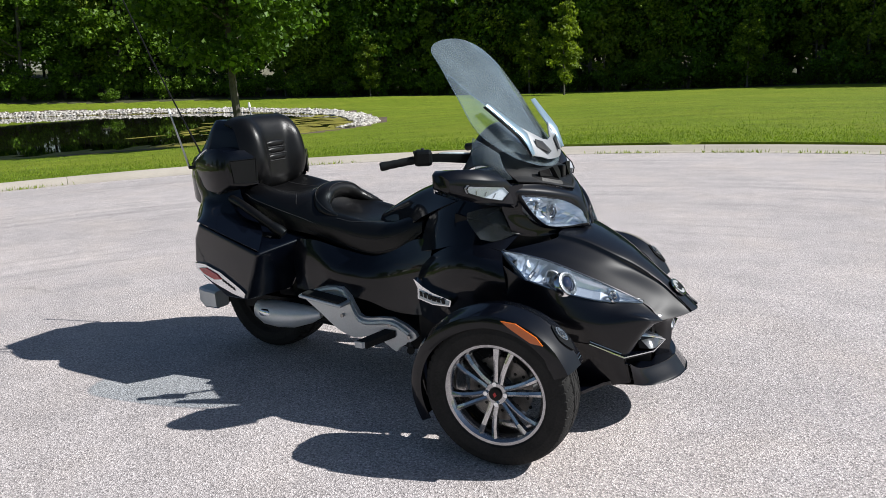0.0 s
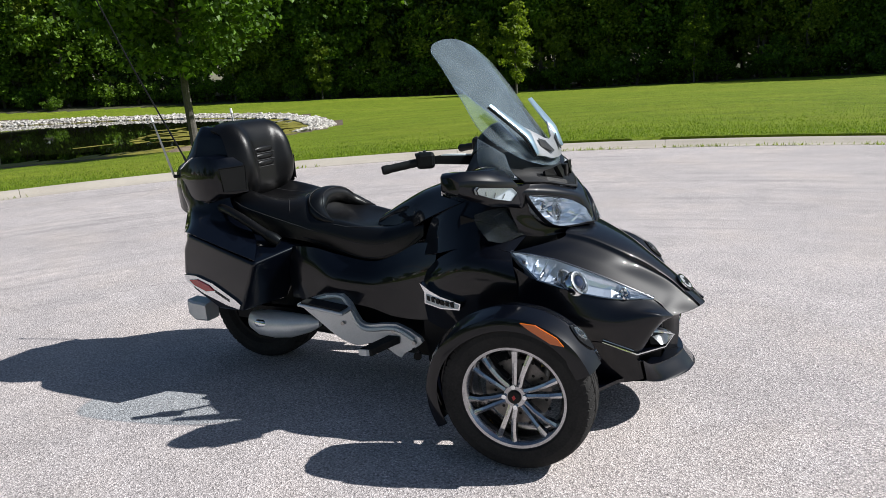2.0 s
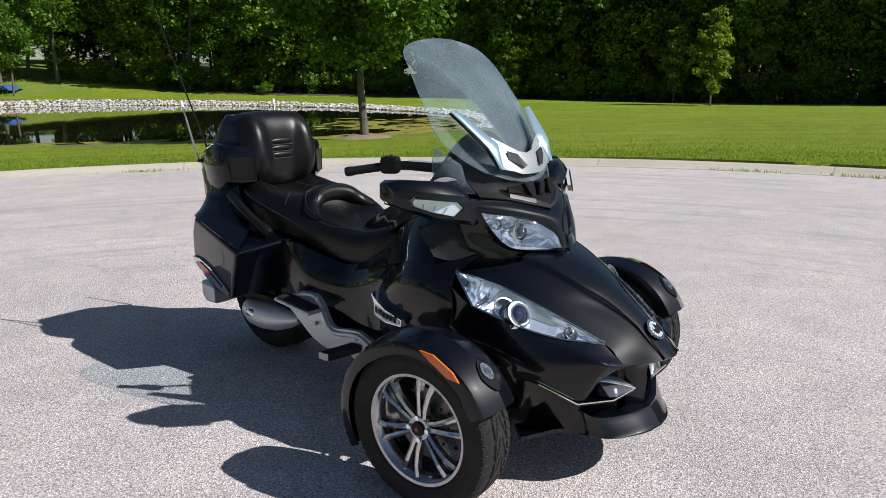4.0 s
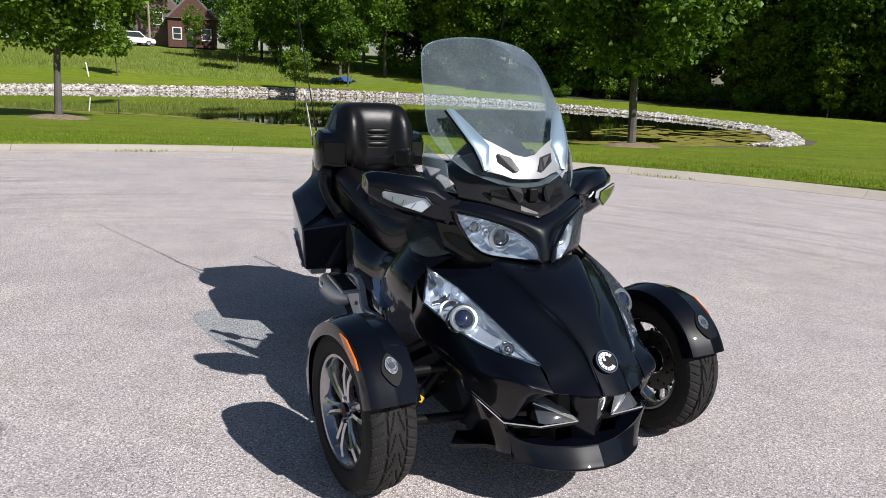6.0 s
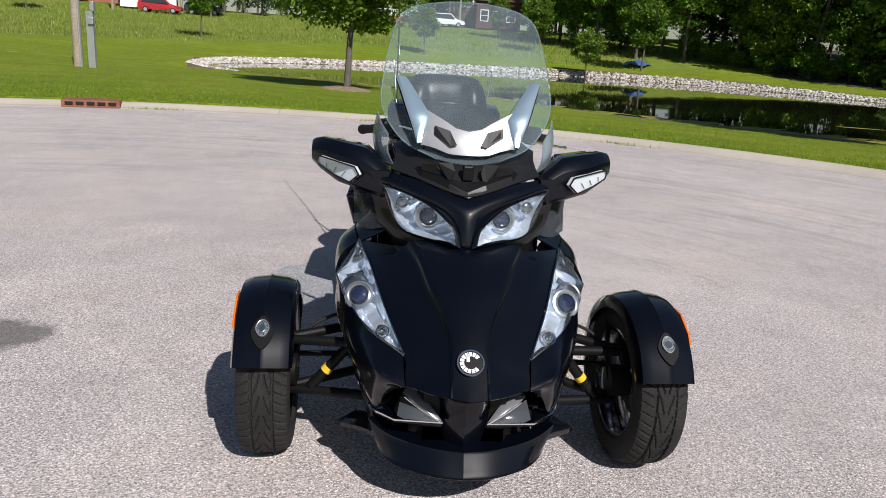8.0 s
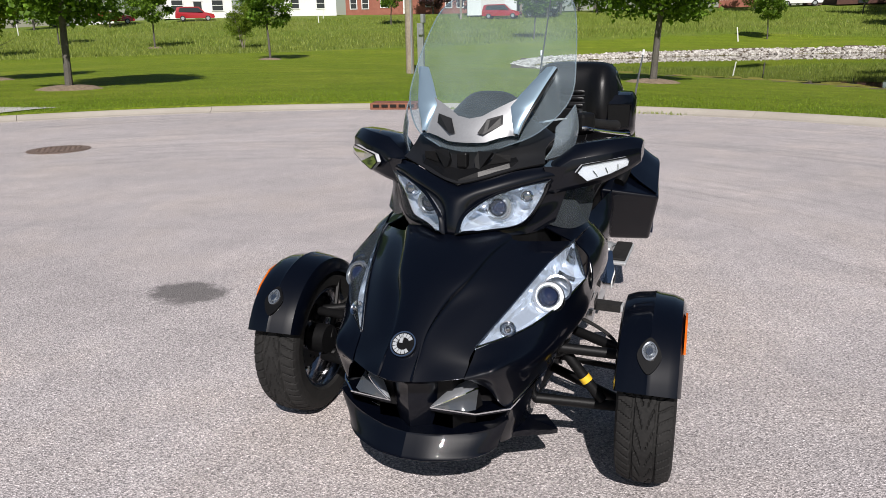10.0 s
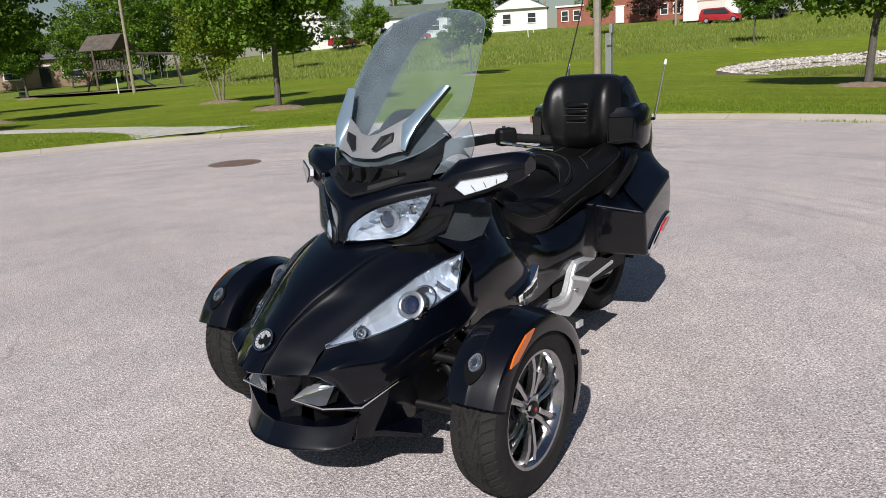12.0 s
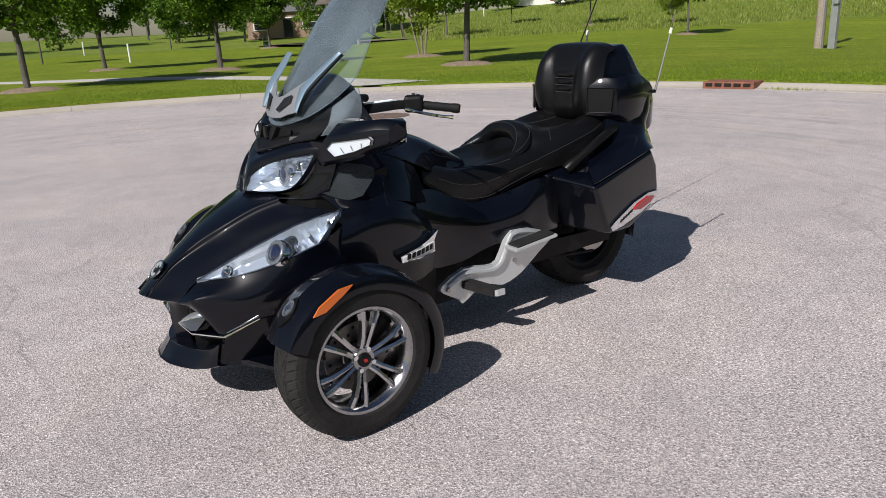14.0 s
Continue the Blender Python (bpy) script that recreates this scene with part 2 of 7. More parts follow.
def tube_data(points, radii, seg=8, caps=True):
    """A round tube through points with a radius at each."""
    pts = [Vector(p) for p in points]
    verts, faces = [], []
    up = Vector((0.3, 0.2, 1)).normalized()
    for i, p in enumerate(pts):
        d = (pts[min(i + 1, len(pts) - 1)] - pts[max(i - 1, 0)]).normalized()
        ref = up if abs(d.dot(up)) < 0.95 else Vector((1, 0, 0))
        a = d.cross(ref).normalized()
        c = d.cross(a)
        for k in range(seg):
            t = 2 * math.pi * k / seg
            verts.append(p + radii[i] * (math.cos(t) * a + math.sin(t) * c))
    for i in range(len(pts) - 1):
        for k in range(seg):
            k2 = (k + 1) % seg
            faces.append((i * seg + k, i * seg + k2, (i + 1) * seg + k2, (i + 1) * seg + k))
    if caps:
        faces.append(tuple(range(seg))[::-1])
        faces.append(tuple((len(pts) - 1) * seg + k for k in range(seg)))
    return verts, faces


def joined(parts):
    verts, faces = [], []
    for v, f in parts:
        k = len(verts)
        verts += list(v)
        faces += [tuple(i + k for i in face) for face in f]
    return verts, faces


def curve3(p, n):
    """Catmull-Rom through points p (k x 3), n steps a span."""
    p = np.asarray(p, float)
    q = np.vstack([2 * p[:1] - p[1:2], p, 2 * p[-1:] - p[-2:-1]])
    out = []
    for i in range(len(p) - 1):
        a, b_, c_, d = q[i:i + 4]
        for t in np.linspace(0, 1, n, endpoint=False):
            out.append(0.5 * (2 * b_ + (c_ - a) * t + (2 * a - 5 * b_ + 4 * c_ - d) * t * t + (3 * b_ - a - 3 * c_ + d) * t ** 3))
    out.append(p[-1])
    return np.array(out)


def sheet(ctrl, su=6, sv=6):
    """A smooth grid through a net of points (rows x columns x 3)."""
    ctrl = np.asarray(ctrl, float)
    rows = np.stack([curve3(r, sv) for r in ctrl])
    return np.stack([curve3(rows[:, j], su) for j in range(rows.shape[1])], axis=1)


def both(half):
    """A half net, whose first column lies on the middle plane, with its mirror image."""
    half = np.asarray(half, float)
    return np.concatenate([half[:, :0:-1] * (1, -1, 1), half], axis=1)


def shell(grid, thick=0.004):
    """A closed shell from a grid: the face, its back at a distance, and the rim."""
    g = np.asarray(grid, float)
    nu, nv = g.shape[:2]
    du, dv = np.gradient(g, axis=0), np.gradient(g, axis=1)
    nrm = np.cross(du, dv)
    nrm /= np.linalg.norm(nrm, axis=2, keepdims=True) + 1e-9
    verts = np.vstack([g.reshape(-1, 3), (g - thick * nrm).reshape(-1, 3)])
    k, faces = nu * nv, []
    idx = lambda i, j: i * nv + j
    for i in range(nu - 1):
        for j in range(nv - 1):
            f = (idx(i, j), idx(i + 1, j), idx(i + 1, j + 1), idx(i, j + 1))
            faces.append(f)
            faces.append(tuple(a + k for a in f[::-1]))
    rim = [idx(i, 0) for i in range(nu)] + [idx(nu - 1, j) for j in range(1, nv)] + [idx(i, nv - 1) for i in range(nu - 2, -1, -1)] + [idx(0, j) for j in range(nv - 2, 0, -1)]
    for a, c_ in zip(rim, rim[1:] + rim[:1]):
        faces.append((a, a + k, c_ + k, c_))
    return verts, faces


def flipped(data):
    v, f = data
    return np.asarray(v, float) * (1, -1, 1), [tuple(x[::-1]) for x in f]


def loft(rings, caps=True):
    """A skin over closed rings of equal length."""
    r = np.asarray(rings, float)
    n_, k = r.shape[:2]
    faces = [(i * k + j, i * k + (j + 1) % k, (i + 1) * k + (j + 1) % k, (i + 1) * k + j) for i in range(n_ - 1) for j in range(k)]
    if caps:
        faces += [tuple(range(k))[::-1], tuple((n_ - 1) * k + j for j in range(k))]
    return r.reshape(-1, 3), faces


def plate(outline, thick, normal=(0, 1, 0)):
    """A flat plate: an outline of 3D points pushed back along a direction."""
    o = np.asarray(outline, float)
    d = np.asarray(normal, float) * thick
    k = len(o)
    verts = np.vstack([o, o - d])
    faces = [tuple(range(k)), tuple(range(2 * k - 1, k - 1, -1))] + [(j, j + k, (j + 1) % k + k, (j + 1) % k) for j in range(k)]
    return verts, faces


def disc_data(r, depth, seg=24, at=(0, 0, 0), axis="y", hole=0.0):
    """A round plate, or a ring, standing across an axis."""
    verts, faces = [], []
    for s in (0.5, -0.5):
        for rad in ((r,) if not hole else (r, hole)):
            for k in range(seg):
                t = 2 * math.pi * k / seg
                u, v, w = rad * math.cos(t), rad * math.sin(t), s * depth
                p = {"y": (u, w, v), "x": (w, u, v), "z": (u, v, w)}[axis]
                verts.append((p[0] + at[0], p[1] + at[1], p[2] + at[2]))
    for k in range(seg):
        k2 = (k + 1) % seg
        if hole:
            a, h, a2, h2 = 0, seg, 2 * seg, 3 * seg
            faces += [(a + k, a + k2, h + k2, h + k), (a2 + k, h2 + k, h2 + k2, a2 + k2), (a + k, a2 + k, a2 + k2, a + k2), (h + k, h + k2, h2 + k2, h2 + k)]
        else:
            faces.append((k, seg + k, seg + k2, k2))
    if not hole:
        faces += [tuple(range(seg)), tuple(range(2 * seg - 1, seg - 1, -1))]
    return verts, faces


# ---- ground ----
CX, CY = 0.56, -2.5        # the middle of the turning circle
R_ROAD, R_KERB = 11.75, 12.22
POND = [(-36.5, -10.6), (-29.8, -1.8), (-26.1, 2.2), (-23.1, 4.7), (-20.6, 7.2), (-17.9, 10.4), (-15.9, 13.9), (-15.5, 17.7), (-15.9, 20.2), (-17.9, 22.7),
        (-22.3, 26.6), (-30.5, 30.0), (-40, 31), (-51, 29), (-59, 23.5), (-63, 12), (-60, 2), (-53, -7.5), (-45, -11.5)]
_ring = curve3(np.array([(x, y, 0) for x, y in POND + POND[:1]]), 5)[:-1, :2]
WATER_Z = -0.40


def pond_gap(x, y):
    """Distance to the pond's shore, negative on the water."""
    p = np.array((x, y))
    a, b_ = _ring, np.roll(_ring, -1, axis=0)
    d = b_ - a
    t = np.clip(((p - a) * d).sum(1) / (d * d).sum(1), 0, 1)
    near = np.hypot(*(a + t[:, None] * d - p).T).min()
    inside = np.sum(((a[:, 1] > y) != (b_[:, 1] > y)) & (x < (b_[:, 0] - a[:, 0]) * (y - a[:, 1]) / (b_[:, 1] - a[:, 1] + 1e-12) + a[:, 0])) % 2
    return -near if inside else near


def step(a, b_, v):
    t = min(1.0, max(0.0, (v - a) / (b_ - a)))
    return t * t * (3 - 2 * t)


def height(x, y):
    r = math.hypot(x - CX, y - CY)
    if r < R_KERB + 0.01:
        return -0.06
    az = math.degrees(math.atan2(y, x)) % 360
    rise = step(105, 160, az) * (1 - 0.55 * step(215, 250, az))
    far = float(np.interp(r, (12, 25, 45, 62, 80, 105, 130, 400), (0.10, 0.10, 0.20, 0.55, 1.70, 4.2, 5.0, 7.0)))
    low = float(np.interp(r, (12, 25, 45, 60, 400), (0.10, 0.02, -0.35, -0.5, -0.5)))
    z = low + (far - low) * rise
    if r < 100:
        g = pond_gap(x, y)
        if g < 0:
            return WATER_Z - min(0.8, 0.1 - 0.35 * g)
        if r < 37:
            bank = 0.07 * min(1, g / 0.5) + 0.93 * min(1, g / 13.0)
        else:
            bank = 0.45 * min(1, g / 0.9) + 0.55 * step(3, 18, g)
        z = WATER_Z + 0.02 + (z - WATER_Z) * bank
    return z + 0.02 * math.sin(0.7 * x + 0.3 * y) * math.cos(0.5 * y)


radii = [0, 8, 12.2, 12.23, 12.6] + list(np.arange(13.2, 30, 0.8)) + list(np.arange(30, 78, 0.9)) + list(np.geomspace(78, 900, 26))
SEG = 300
verts, faces, slots = [(CX, CY, -0.06)], [], []
for r in radii[1:]:
    for k in range(SEG):
        t = 2 * math.pi * k / SEG
        x, y = CX + r * math.cos(t), CY + r * math.sin(t)
        verts.append((x, y, height(x, y)))
for k in range(SEG):
    faces.append((0, 1 + k, 1 + (k + 1) % SEG))
for i in range(len(radii) - 2):
    for k in range(SEG):
        a, c = 1 + i * SEG, 1 + (i + 1) * SEG
        faces.append((a + k, c + k, c + (k + 1) % SEG, a + (k + 1) % SEG))
ground_me = mesh_of("ground", verts, faces, LAWN, True)
for m in (MEADOW, FOREST_FLOOR, SOIL):
    ground_me.materials.append(m)
for f in ground_me.polygons:
    x, y, _ = f.center
    r, az = math.hypot(x - CX, y - CY), math.degrees(math.atan2(y, x)) % 360
    g = pond_gap(x, y) if r < 100 else 99
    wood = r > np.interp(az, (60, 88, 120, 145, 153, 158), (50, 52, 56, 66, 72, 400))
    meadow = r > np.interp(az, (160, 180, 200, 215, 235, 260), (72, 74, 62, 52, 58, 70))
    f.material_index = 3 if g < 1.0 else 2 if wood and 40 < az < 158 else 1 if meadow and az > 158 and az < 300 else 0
tagged(new("ground", ground_me), "mown green lawn around the turning circle", "lawn", kind="structure")

# the paved circle and its rolled concrete kerb
verts, faces = [(CX, CY, 0)], []
rs = list(np.linspace(1.2, R_ROAD + 0.05, 10))
for r in rs:
    verts += [(CX + r * math.cos(2 * math.pi * k / 180), CY + r * math.sin(2 * math.pi * k / 180), 0) for k in range(180)]
faces += [(0, 1 + k, 1 + (k + 1) % 180) for k in range(180)]
faces += [(1 + i * 180 + k, 1 + (i + 1) * 180 + k, 1 + (i + 1) * 180 + (k + 1) % 180, 1 + i * 180 + (k + 1) % 180) for i in range(len(rs) - 1) for k in range(180)]
tagged(piece("road", verts, faces, ASPHALT), "pale grey worn asphalt turning circle", "road", kind="structure")
PROFILE = [(R_ROAD - 0.02, -0.05), (R_ROAD - 0.02, 0.004), (R_ROAD + 0.16, 0.014), (R_ROAD + 0.26, 0.040), (R_ROAD + 0.34, 0.066), (R_ROAD + 0.40, 0.078), (R_KERB - 0.01, 0.082), (R_KERB, -0.05)]
kerb = tagged(new("kerb"), "rolled pale concrete kerb round the asphalt", "kerb", kind="structure")
KN = 22
arc = 2 * math.pi / KN
verts, faces = [], []
for k in range(9):
    t = (k / 8) * (arc - 0.0006)
    verts += [(r * math.cos(t), r * math.sin(t), z) for r, z in PROFILE]
P = len(PROFILE)
faces = [(k * P + j, k * P + j + 1, (k + 1) * P + j + 1, (k + 1) * P + j) for k in range(8) for j in range(P - 1)] + [tuple(range(P))[::-1], tuple(8 * P + j for j in range(P))]
kerb_me = mesh_of("kerb_stone", verts, faces, CONCRETE)
for k in range(KN):
    ob = new("kerb_stone", kerb_me)
    ob.parent = kerb
    ob.matrix_basis = pose(CX, CY, 0, 0, 0, math.degrees(k * arc))

# water, algae and stones of the pond
ring3 = [(x, y, WATER_Z) for x, y in _ring]
piece_water = piece("water", ring3, [tuple(range(len(ring3)))], WATER)
tagged(piece_water, "still dark pond water with reflections", "pond", kind="structure")
rng = np.random.default_rng(4)
verts, faces = [], []
mid = _ring.mean(0)
for k in range(1300):
    i = rng.integers(len(_ring))
    p = _ring[i] + (np.roll(_ring, -1, axis=0)[i] - _ring[i]) * rng.random()
    inward = mid - p
    inward /= np.hypot(*inward)
    near = p[0] > -36.5 and p[1] < 22.5
    if p[0] < -20.6 and rng.random() < .6:
        continue
    end = p[0] > -22 and p[1] > 17
    depth = rng.random() ** 2.0 * (7.0 if end else 1.3 if near else 1.0) - 0.3
    c = p + inward * depth + rng.normal(0, 0.3, 2)
    a, b_ = rng.uniform(0.2, 0.95), rng.uniform(0.10, 0.36)
    base, n_ = len(verts), 9
    tilt = rng.random() * 6.3 if end else math.atan2(inward[0], -inward[1]) + rng.normal(0, 0.3)
    for q in range(n_):
        t = 2 * math.pi * q / n_
        s = rng.uniform(0.7, 1.25)
        u, v = a * s * math.cos(t), b_ * s * math.sin(t)
        verts.append((c[0] + u * math.cos(tilt) - v * math.sin(tilt), c[1] + u * math.sin(tilt) + v * math.cos(tilt), WATER_Z + 0.004 + 0.00001 * k))
    faces.append(tuple(range(base, base + n_)))
tagged(piece("algae", verts, faces, ALGAE), "yellow-green algae floating along the shore", "algae", kind="stuff")

ico = bmesh.new()
bmesh.ops.create_icosphere(ico, subdivisions=1, radius=1)
IV = np.array([v.co[:] for v in ico.verts])
IF = [tuple(v.index for v in f.verts) for f in ico.faces]
ico.free()
verts, faces = [], []
count = 0
while count < 9500:
    i = rng.integers(len(_ring))
    p = _ring[i] + (np.roll(_ring, -1, axis=0)[i] - _ring[i]) * rng.random()
    far_side = p[1] > 18.7 or p[0] < -38.2 or (p[1] < -6.8 and p[0] < -34.8)
    if not far_side:
        continue
    inward = mid - p
    inward /= np.hypot(*inward)
    c = p - inward * rng.uniform(-0.15, 0.75)
    s = rng.uniform(0.05, 0.13)
    shape = IV * rng.uniform(0.65, 1.25, (len(IV), 1)) * (s * np.array((rng.uniform(0.8, 1.4), rng.uniform(0.8, 1.3), rng.uniform(0.5, 0.9))))
    t = rng.random() * 6.3
    rot = np.array(((math.cos(t), -math.sin(t), 0), (math.sin(t), math.cos(t), 0), (0, 0, 1)))
    k = len(verts)
    z = max(height(c[0], c[1]), WATER_Z) + s * 0.2
    verts += list(shape @ rot.T + (c[0], c[1], z))
    faces += [tuple(a + k for a in f) for f in IF]
    count += 1
tagged(piece("riprap", verts, faces, ROCK), "pale broken stones lining the pond's bank", "stones", kind="stuff")


# ---- trees ----
def leaves(rng, clumps, count, size, spread, droop=0.2, flat=0.6):
    """Many small folded leaves around clump centres."""
    cl = np.asarray(clumps, float)
    pick = rng.integers(len(cl), size=count)
    off = rng.normal(0, 1, (count, 3))
    off /= np.linalg.norm(off, axis=1, keepdims=True)
    off *= spread * rng.random((count, 1)) ** 0.45
    off[:, 2] *= flat
    pos = cl[pick, :3] + off * cl[pick, 3:4]
    d = rng.normal(0, 1, (count, 3))
    d[:, 2] -= droop
    d /= np.linalg.norm(d, axis=1, keepdims=True)
    side = np.cross(d, rng.normal(0, 1, (count, 3)) + (0, 0, 1.2))
    side /= np.linalg.norm(side, axis=1, keepdims=True) + 1e-9
    nrm = np.cross(d, side)
    s = size * rng.uniform(0.6, 1.3, (count, 1))
    v = np.stack([pos, pos + d * s * 0.45 + side * s * 0.42 + nrm * s * 0.1, pos + d * s, pos + d * s * 0.45 - side * s * 0.42 + nrm * s * 0.1], axis=1).reshape(-1, 3)
    return v, (np.arange(count)[:, None] * 4 + np.arange(4)).tolist()


def fast_mesh(name, v, f, material, smooth=False):
    me = bpy.data.meshes.new(name)
    me.from_pydata(v.tolist(), [], f)
    me.materials.append(material)
    return me


def make_tree(seed, tall, crown_base, crown_r, trunk_r, leaf_count, leaf_size, leaf_mat, bark=BARK, stems=1, clump_count=46, lean=0.02, shape="round", clump=1.0):
    """A broad-leaved tree: tapered trunk with limbs, and a crown of leaf clumps with gaps."""
    rng = np.random.default_rng(seed)
    limbs, clumps = [], []
    cz, ch = (tall + crown_base) / 2, (tall - crown_base) / 2
    for s in range(stems):
        a = rng.random() * 6.3
        out = 0.0 if stems == 1 else 0.05 * tall
        top = np.array((math.cos(a) * out * 2 + rng.normal(0, lean * tall), math.sin(a) * out * 2 + rng.normal(0, lean * tall), tall * 0.93))
        foot = np.array((math.cos(a) * out * 0.3, math.sin(a) * out * 0.3, -0.15))
        bend = rng.normal(0, 0.012 * tall, (5, 3)) * (0, 1, 1, 1, 0) @ np.eye(3) if False else rng.normal(0, 0.010 * tall, (5, 3)) * np.array((0, 0.5, 1, 1, 0))[:, None]
        pts = foot + np.linspace(0, 1, 5)[:, None] * (top - foot) + bend * (1, 1, 0)
        limbs.append(tube_data(pts, [trunk_r * 1.25, trunk_r, trunk_r * 0.75, trunk_r * 0.45, trunk_r * 0.1], 9))
        for k in range(9):
            f = rng.uniform(0.0, 0.75)
            z0 = crown_base * 0.95 + f * (tall - crown_base)
            q = np.array([np.interp(z0, pts[:, 2], pts[:, j]) for j in range(3)])
            ang = k * 2.4 + rng.normal(0, 0.4)
            reach = crown_r * rng.uniform(0.55, 0.9) * math.sqrt(max(0.15, 1 - ((z0 - cz) / ch * 0.8) ** 2))
            e = q + np.array((math.cos(ang) * reach, math.sin(ang) * reach, reach * rng.uniform(0.25, 0.7)))
            m_ = (q + e) / 2 + (0, 0, -0.06 * reach)
            r0 = trunk_r * (0.5 - 0.3 * f)
            limbs.append(tube_data([q, m_, e], [r0, r0 * 0.6, r0 * 0.15], 6))
    tries = 0
    while len(clumps) < clump_count and tries < 4000:
        tries += 1
        d = rng.normal(0, 1, 3)
        d /= np.linalg.norm(d)
        rad = rng.random() ** 0.35
        zz = d[2] * rad
        wide = 1.0
        if shape == "cone":
            wide = 0.25 + 0.75 * (1 - (zz + 1) / 2)
        if shape == "egg":
            wide = 1.0 - 0.30 * max(0, zz)
        c = np.array((d[0] * rad * crown_r * wide, d[1] * rad * crown_r * wide, cz + zz * ch))
        clumps.append((*c, clump * rng.uniform(0.65, 1.25)))
    v, f = leaves(rng, clumps, leaf_count, leaf_size, crown_r * 0.33)
    lv, lf = joined(limbs)
    return mesh_of("trunk", lv, lf, bark, True), fast_mesh("crown", v, f, leaf_mat)


def plant(meshes, name, label, category, x, y, turn=0.0, scale=1.0, group="", z=None):
    t = thing(name, label, category, (x, y, height(x, y) if z is None else z), turn, group)
    t.scale = (scale,) * 3
    for part_name, me in zip(("trunk", "crown"), meshes):
        ob = new(part_name, me)
        ob.parent = t
    return t


MAPLES = [make_tree(11, 6.6, 1.75, 2.35, 0.095, 22000, 0.155, MAPLE, clump_count=95, shape="egg"),
          make_tree(12, 6.2, 1.9, 2.1, 0.085, 18000, 0.155, MAPLE, clump_count=80, shape="egg"),
          make_tree(13, 5.2, 1.7, 1.5, 0.06, 6000, 0.17, MAPLE, clump_count=50, shape="egg")]
# the young maples on the lawn
LAWN_TREES = [(-21.6, -2.05, 0, 1.0, 20), (-14.5, 12.7, 0, 1.12, 200), (-12.85, -16.55, 0, 0.95, 75), (-8.1, -26.2, 1, 1.05, 130),
              (-1.0, -21.1, 1, 0.95, 300), (-5.7, -36.2, 0, 0.95, 10), (-48.3, -46.8, 2, 1.15, 40), (-34.7, -25.4, 2, 1.0, 100), (-12.5, -40.0, 0, 0.9, 222), (-24.0, -62.0, 1, 1.0, 60),
              (-37.0, -53.0, 2, 1.1, 90)]


def mulch_ring(x, y, r):
    v, f = [(0, 0, 0.10)], []
    rr = random.Random(int(x * 10 + 7))
    for s, z in ((0.35, 0.095), (0.7, 0.06), (1.0, 0.0)):
        for k in range(22):
            q = r * s * rr.uniform(0.9, 1.12)
            px, py = q * math.cos(k * math.pi / 11), q * math.sin(k * math.pi / 11)
            v.append((px, py, z + rr.uniform(0, 0.02) + height(x + px, y + py) - height(x, y) - (0.02 if s == 1 else 0)))
    f += [(0, 1 + k, 1 + (k + 1) % 22) for k in range(22)]
    f += [(1 + i * 22 + k, 1 + (i + 1) * 22 + k, 1 + (i + 1) * 22 + (k + 1) % 22, 1 + i * 22 + (k + 1) % 22) for i in range(2) for k in range(22)]
    ob = piece("mulch_bed", v, f, MULCH, smooth=True)
    ob.location = (x, y, height(x, y))
    tagged(ob, "low round bed of brown wood-chip mulch at a tree's foot", "mulch bed", "mulch beds on the lawn")


for x, y, kind_, s, turn in LAWN_TREES:
    plant(MAPLES[kind_], "maple_tree", "young maple with a full green crown on the lawn", "tree", x, y, turn, s, "young lawn trees")
    mulch_ring(x, y, 0.85 if kind_ < 2 else 0.7)
BIRCH = make_tree(21, 5.0, .9, 1.7, 0.04, 9500, 0.14, LIGHT_LEAF, PALE_BARK, 4, 60, 0.05)
plant(BIRCH, "birch_tree", "multi-stemmed young birch with thin yellow-green leaves", "tree", -16.2, -24.4, 30, 1.0)
mulch_ring(-16.2, -24.4, 0.9)

# the wood behind the pond and the lawn, its edge trees and undergrowth
WOODS = [make_tree(31, 12.5, 0.9, 3.4, 0.16, 6500, 0.34, DARK_LEAF, clump_count=110),
         make_tree(32, 13.5, 1.8, 3.2, 0.18, 6000, 0.34, DARK_LEAF, clump_count=100),
         make_tree(33, 11.5, 0.5, 3.0, 0.14, 6500, 0.30, MAPLE, clump_count=100),
         make_tree(34, 14.0, 3.0, 2.8, 0.15, 5000, 0.34, DARK_LEAF, clump_count=80)]
CONES = make_tree(35, 11.0, 0.3, 2.2, 0.15, 7000, 0.30, CONIFER, clump_count=120, shape="cone")
BUSHES = [make_tree(41, 2.6, 0.1, 1.6, 0.04, 2600, 0.20, DARK_LEAF, stems=3, clump_count=34), make_tree(42, 2.0, 0.05, 1.4, 0.03, 2200, 0.18, MAPLE, stems=3, clump_count=30)]


def edge(az):
    return float(np.interp(az, (20, 60, 88, 120, 145, 153, 160, 170), (60, 52, 53, 57, 67, 73, 84, 100)))


rng = np.random.default_rng(8)
for row, (gap, n_, az0, az1) in enumerate(((0.8, 40, 62, 157), (4.5, 40, 62, 160), (9.5, 38, 62, 163), (16, 34, 62, 166), (26, 30, 62, 168))):
    for k in range(n_):
        az = az0 + (az1 - az0) * (k + rng.uniform(0.1, 0.9)) / n_
        r = edge(az) + gap + rng.normal(0, 0.9)
        x, y = r * math.cos(radians(az)), r * math.sin(radians(az))
        kind_ = rng.integers(4) if row < 4 else rng.integers(2)
        mesh = CONES if rng.random() < (0.10 if az < 135 else 0.2) else WOODS[kind_]
        plant(mesh, "wood_tree", "tall dark green tree of the dense wood's edge", "tree", x, y, rng.random() * 360, rng.uniform(0.8, 1.2), "trees of the wood")
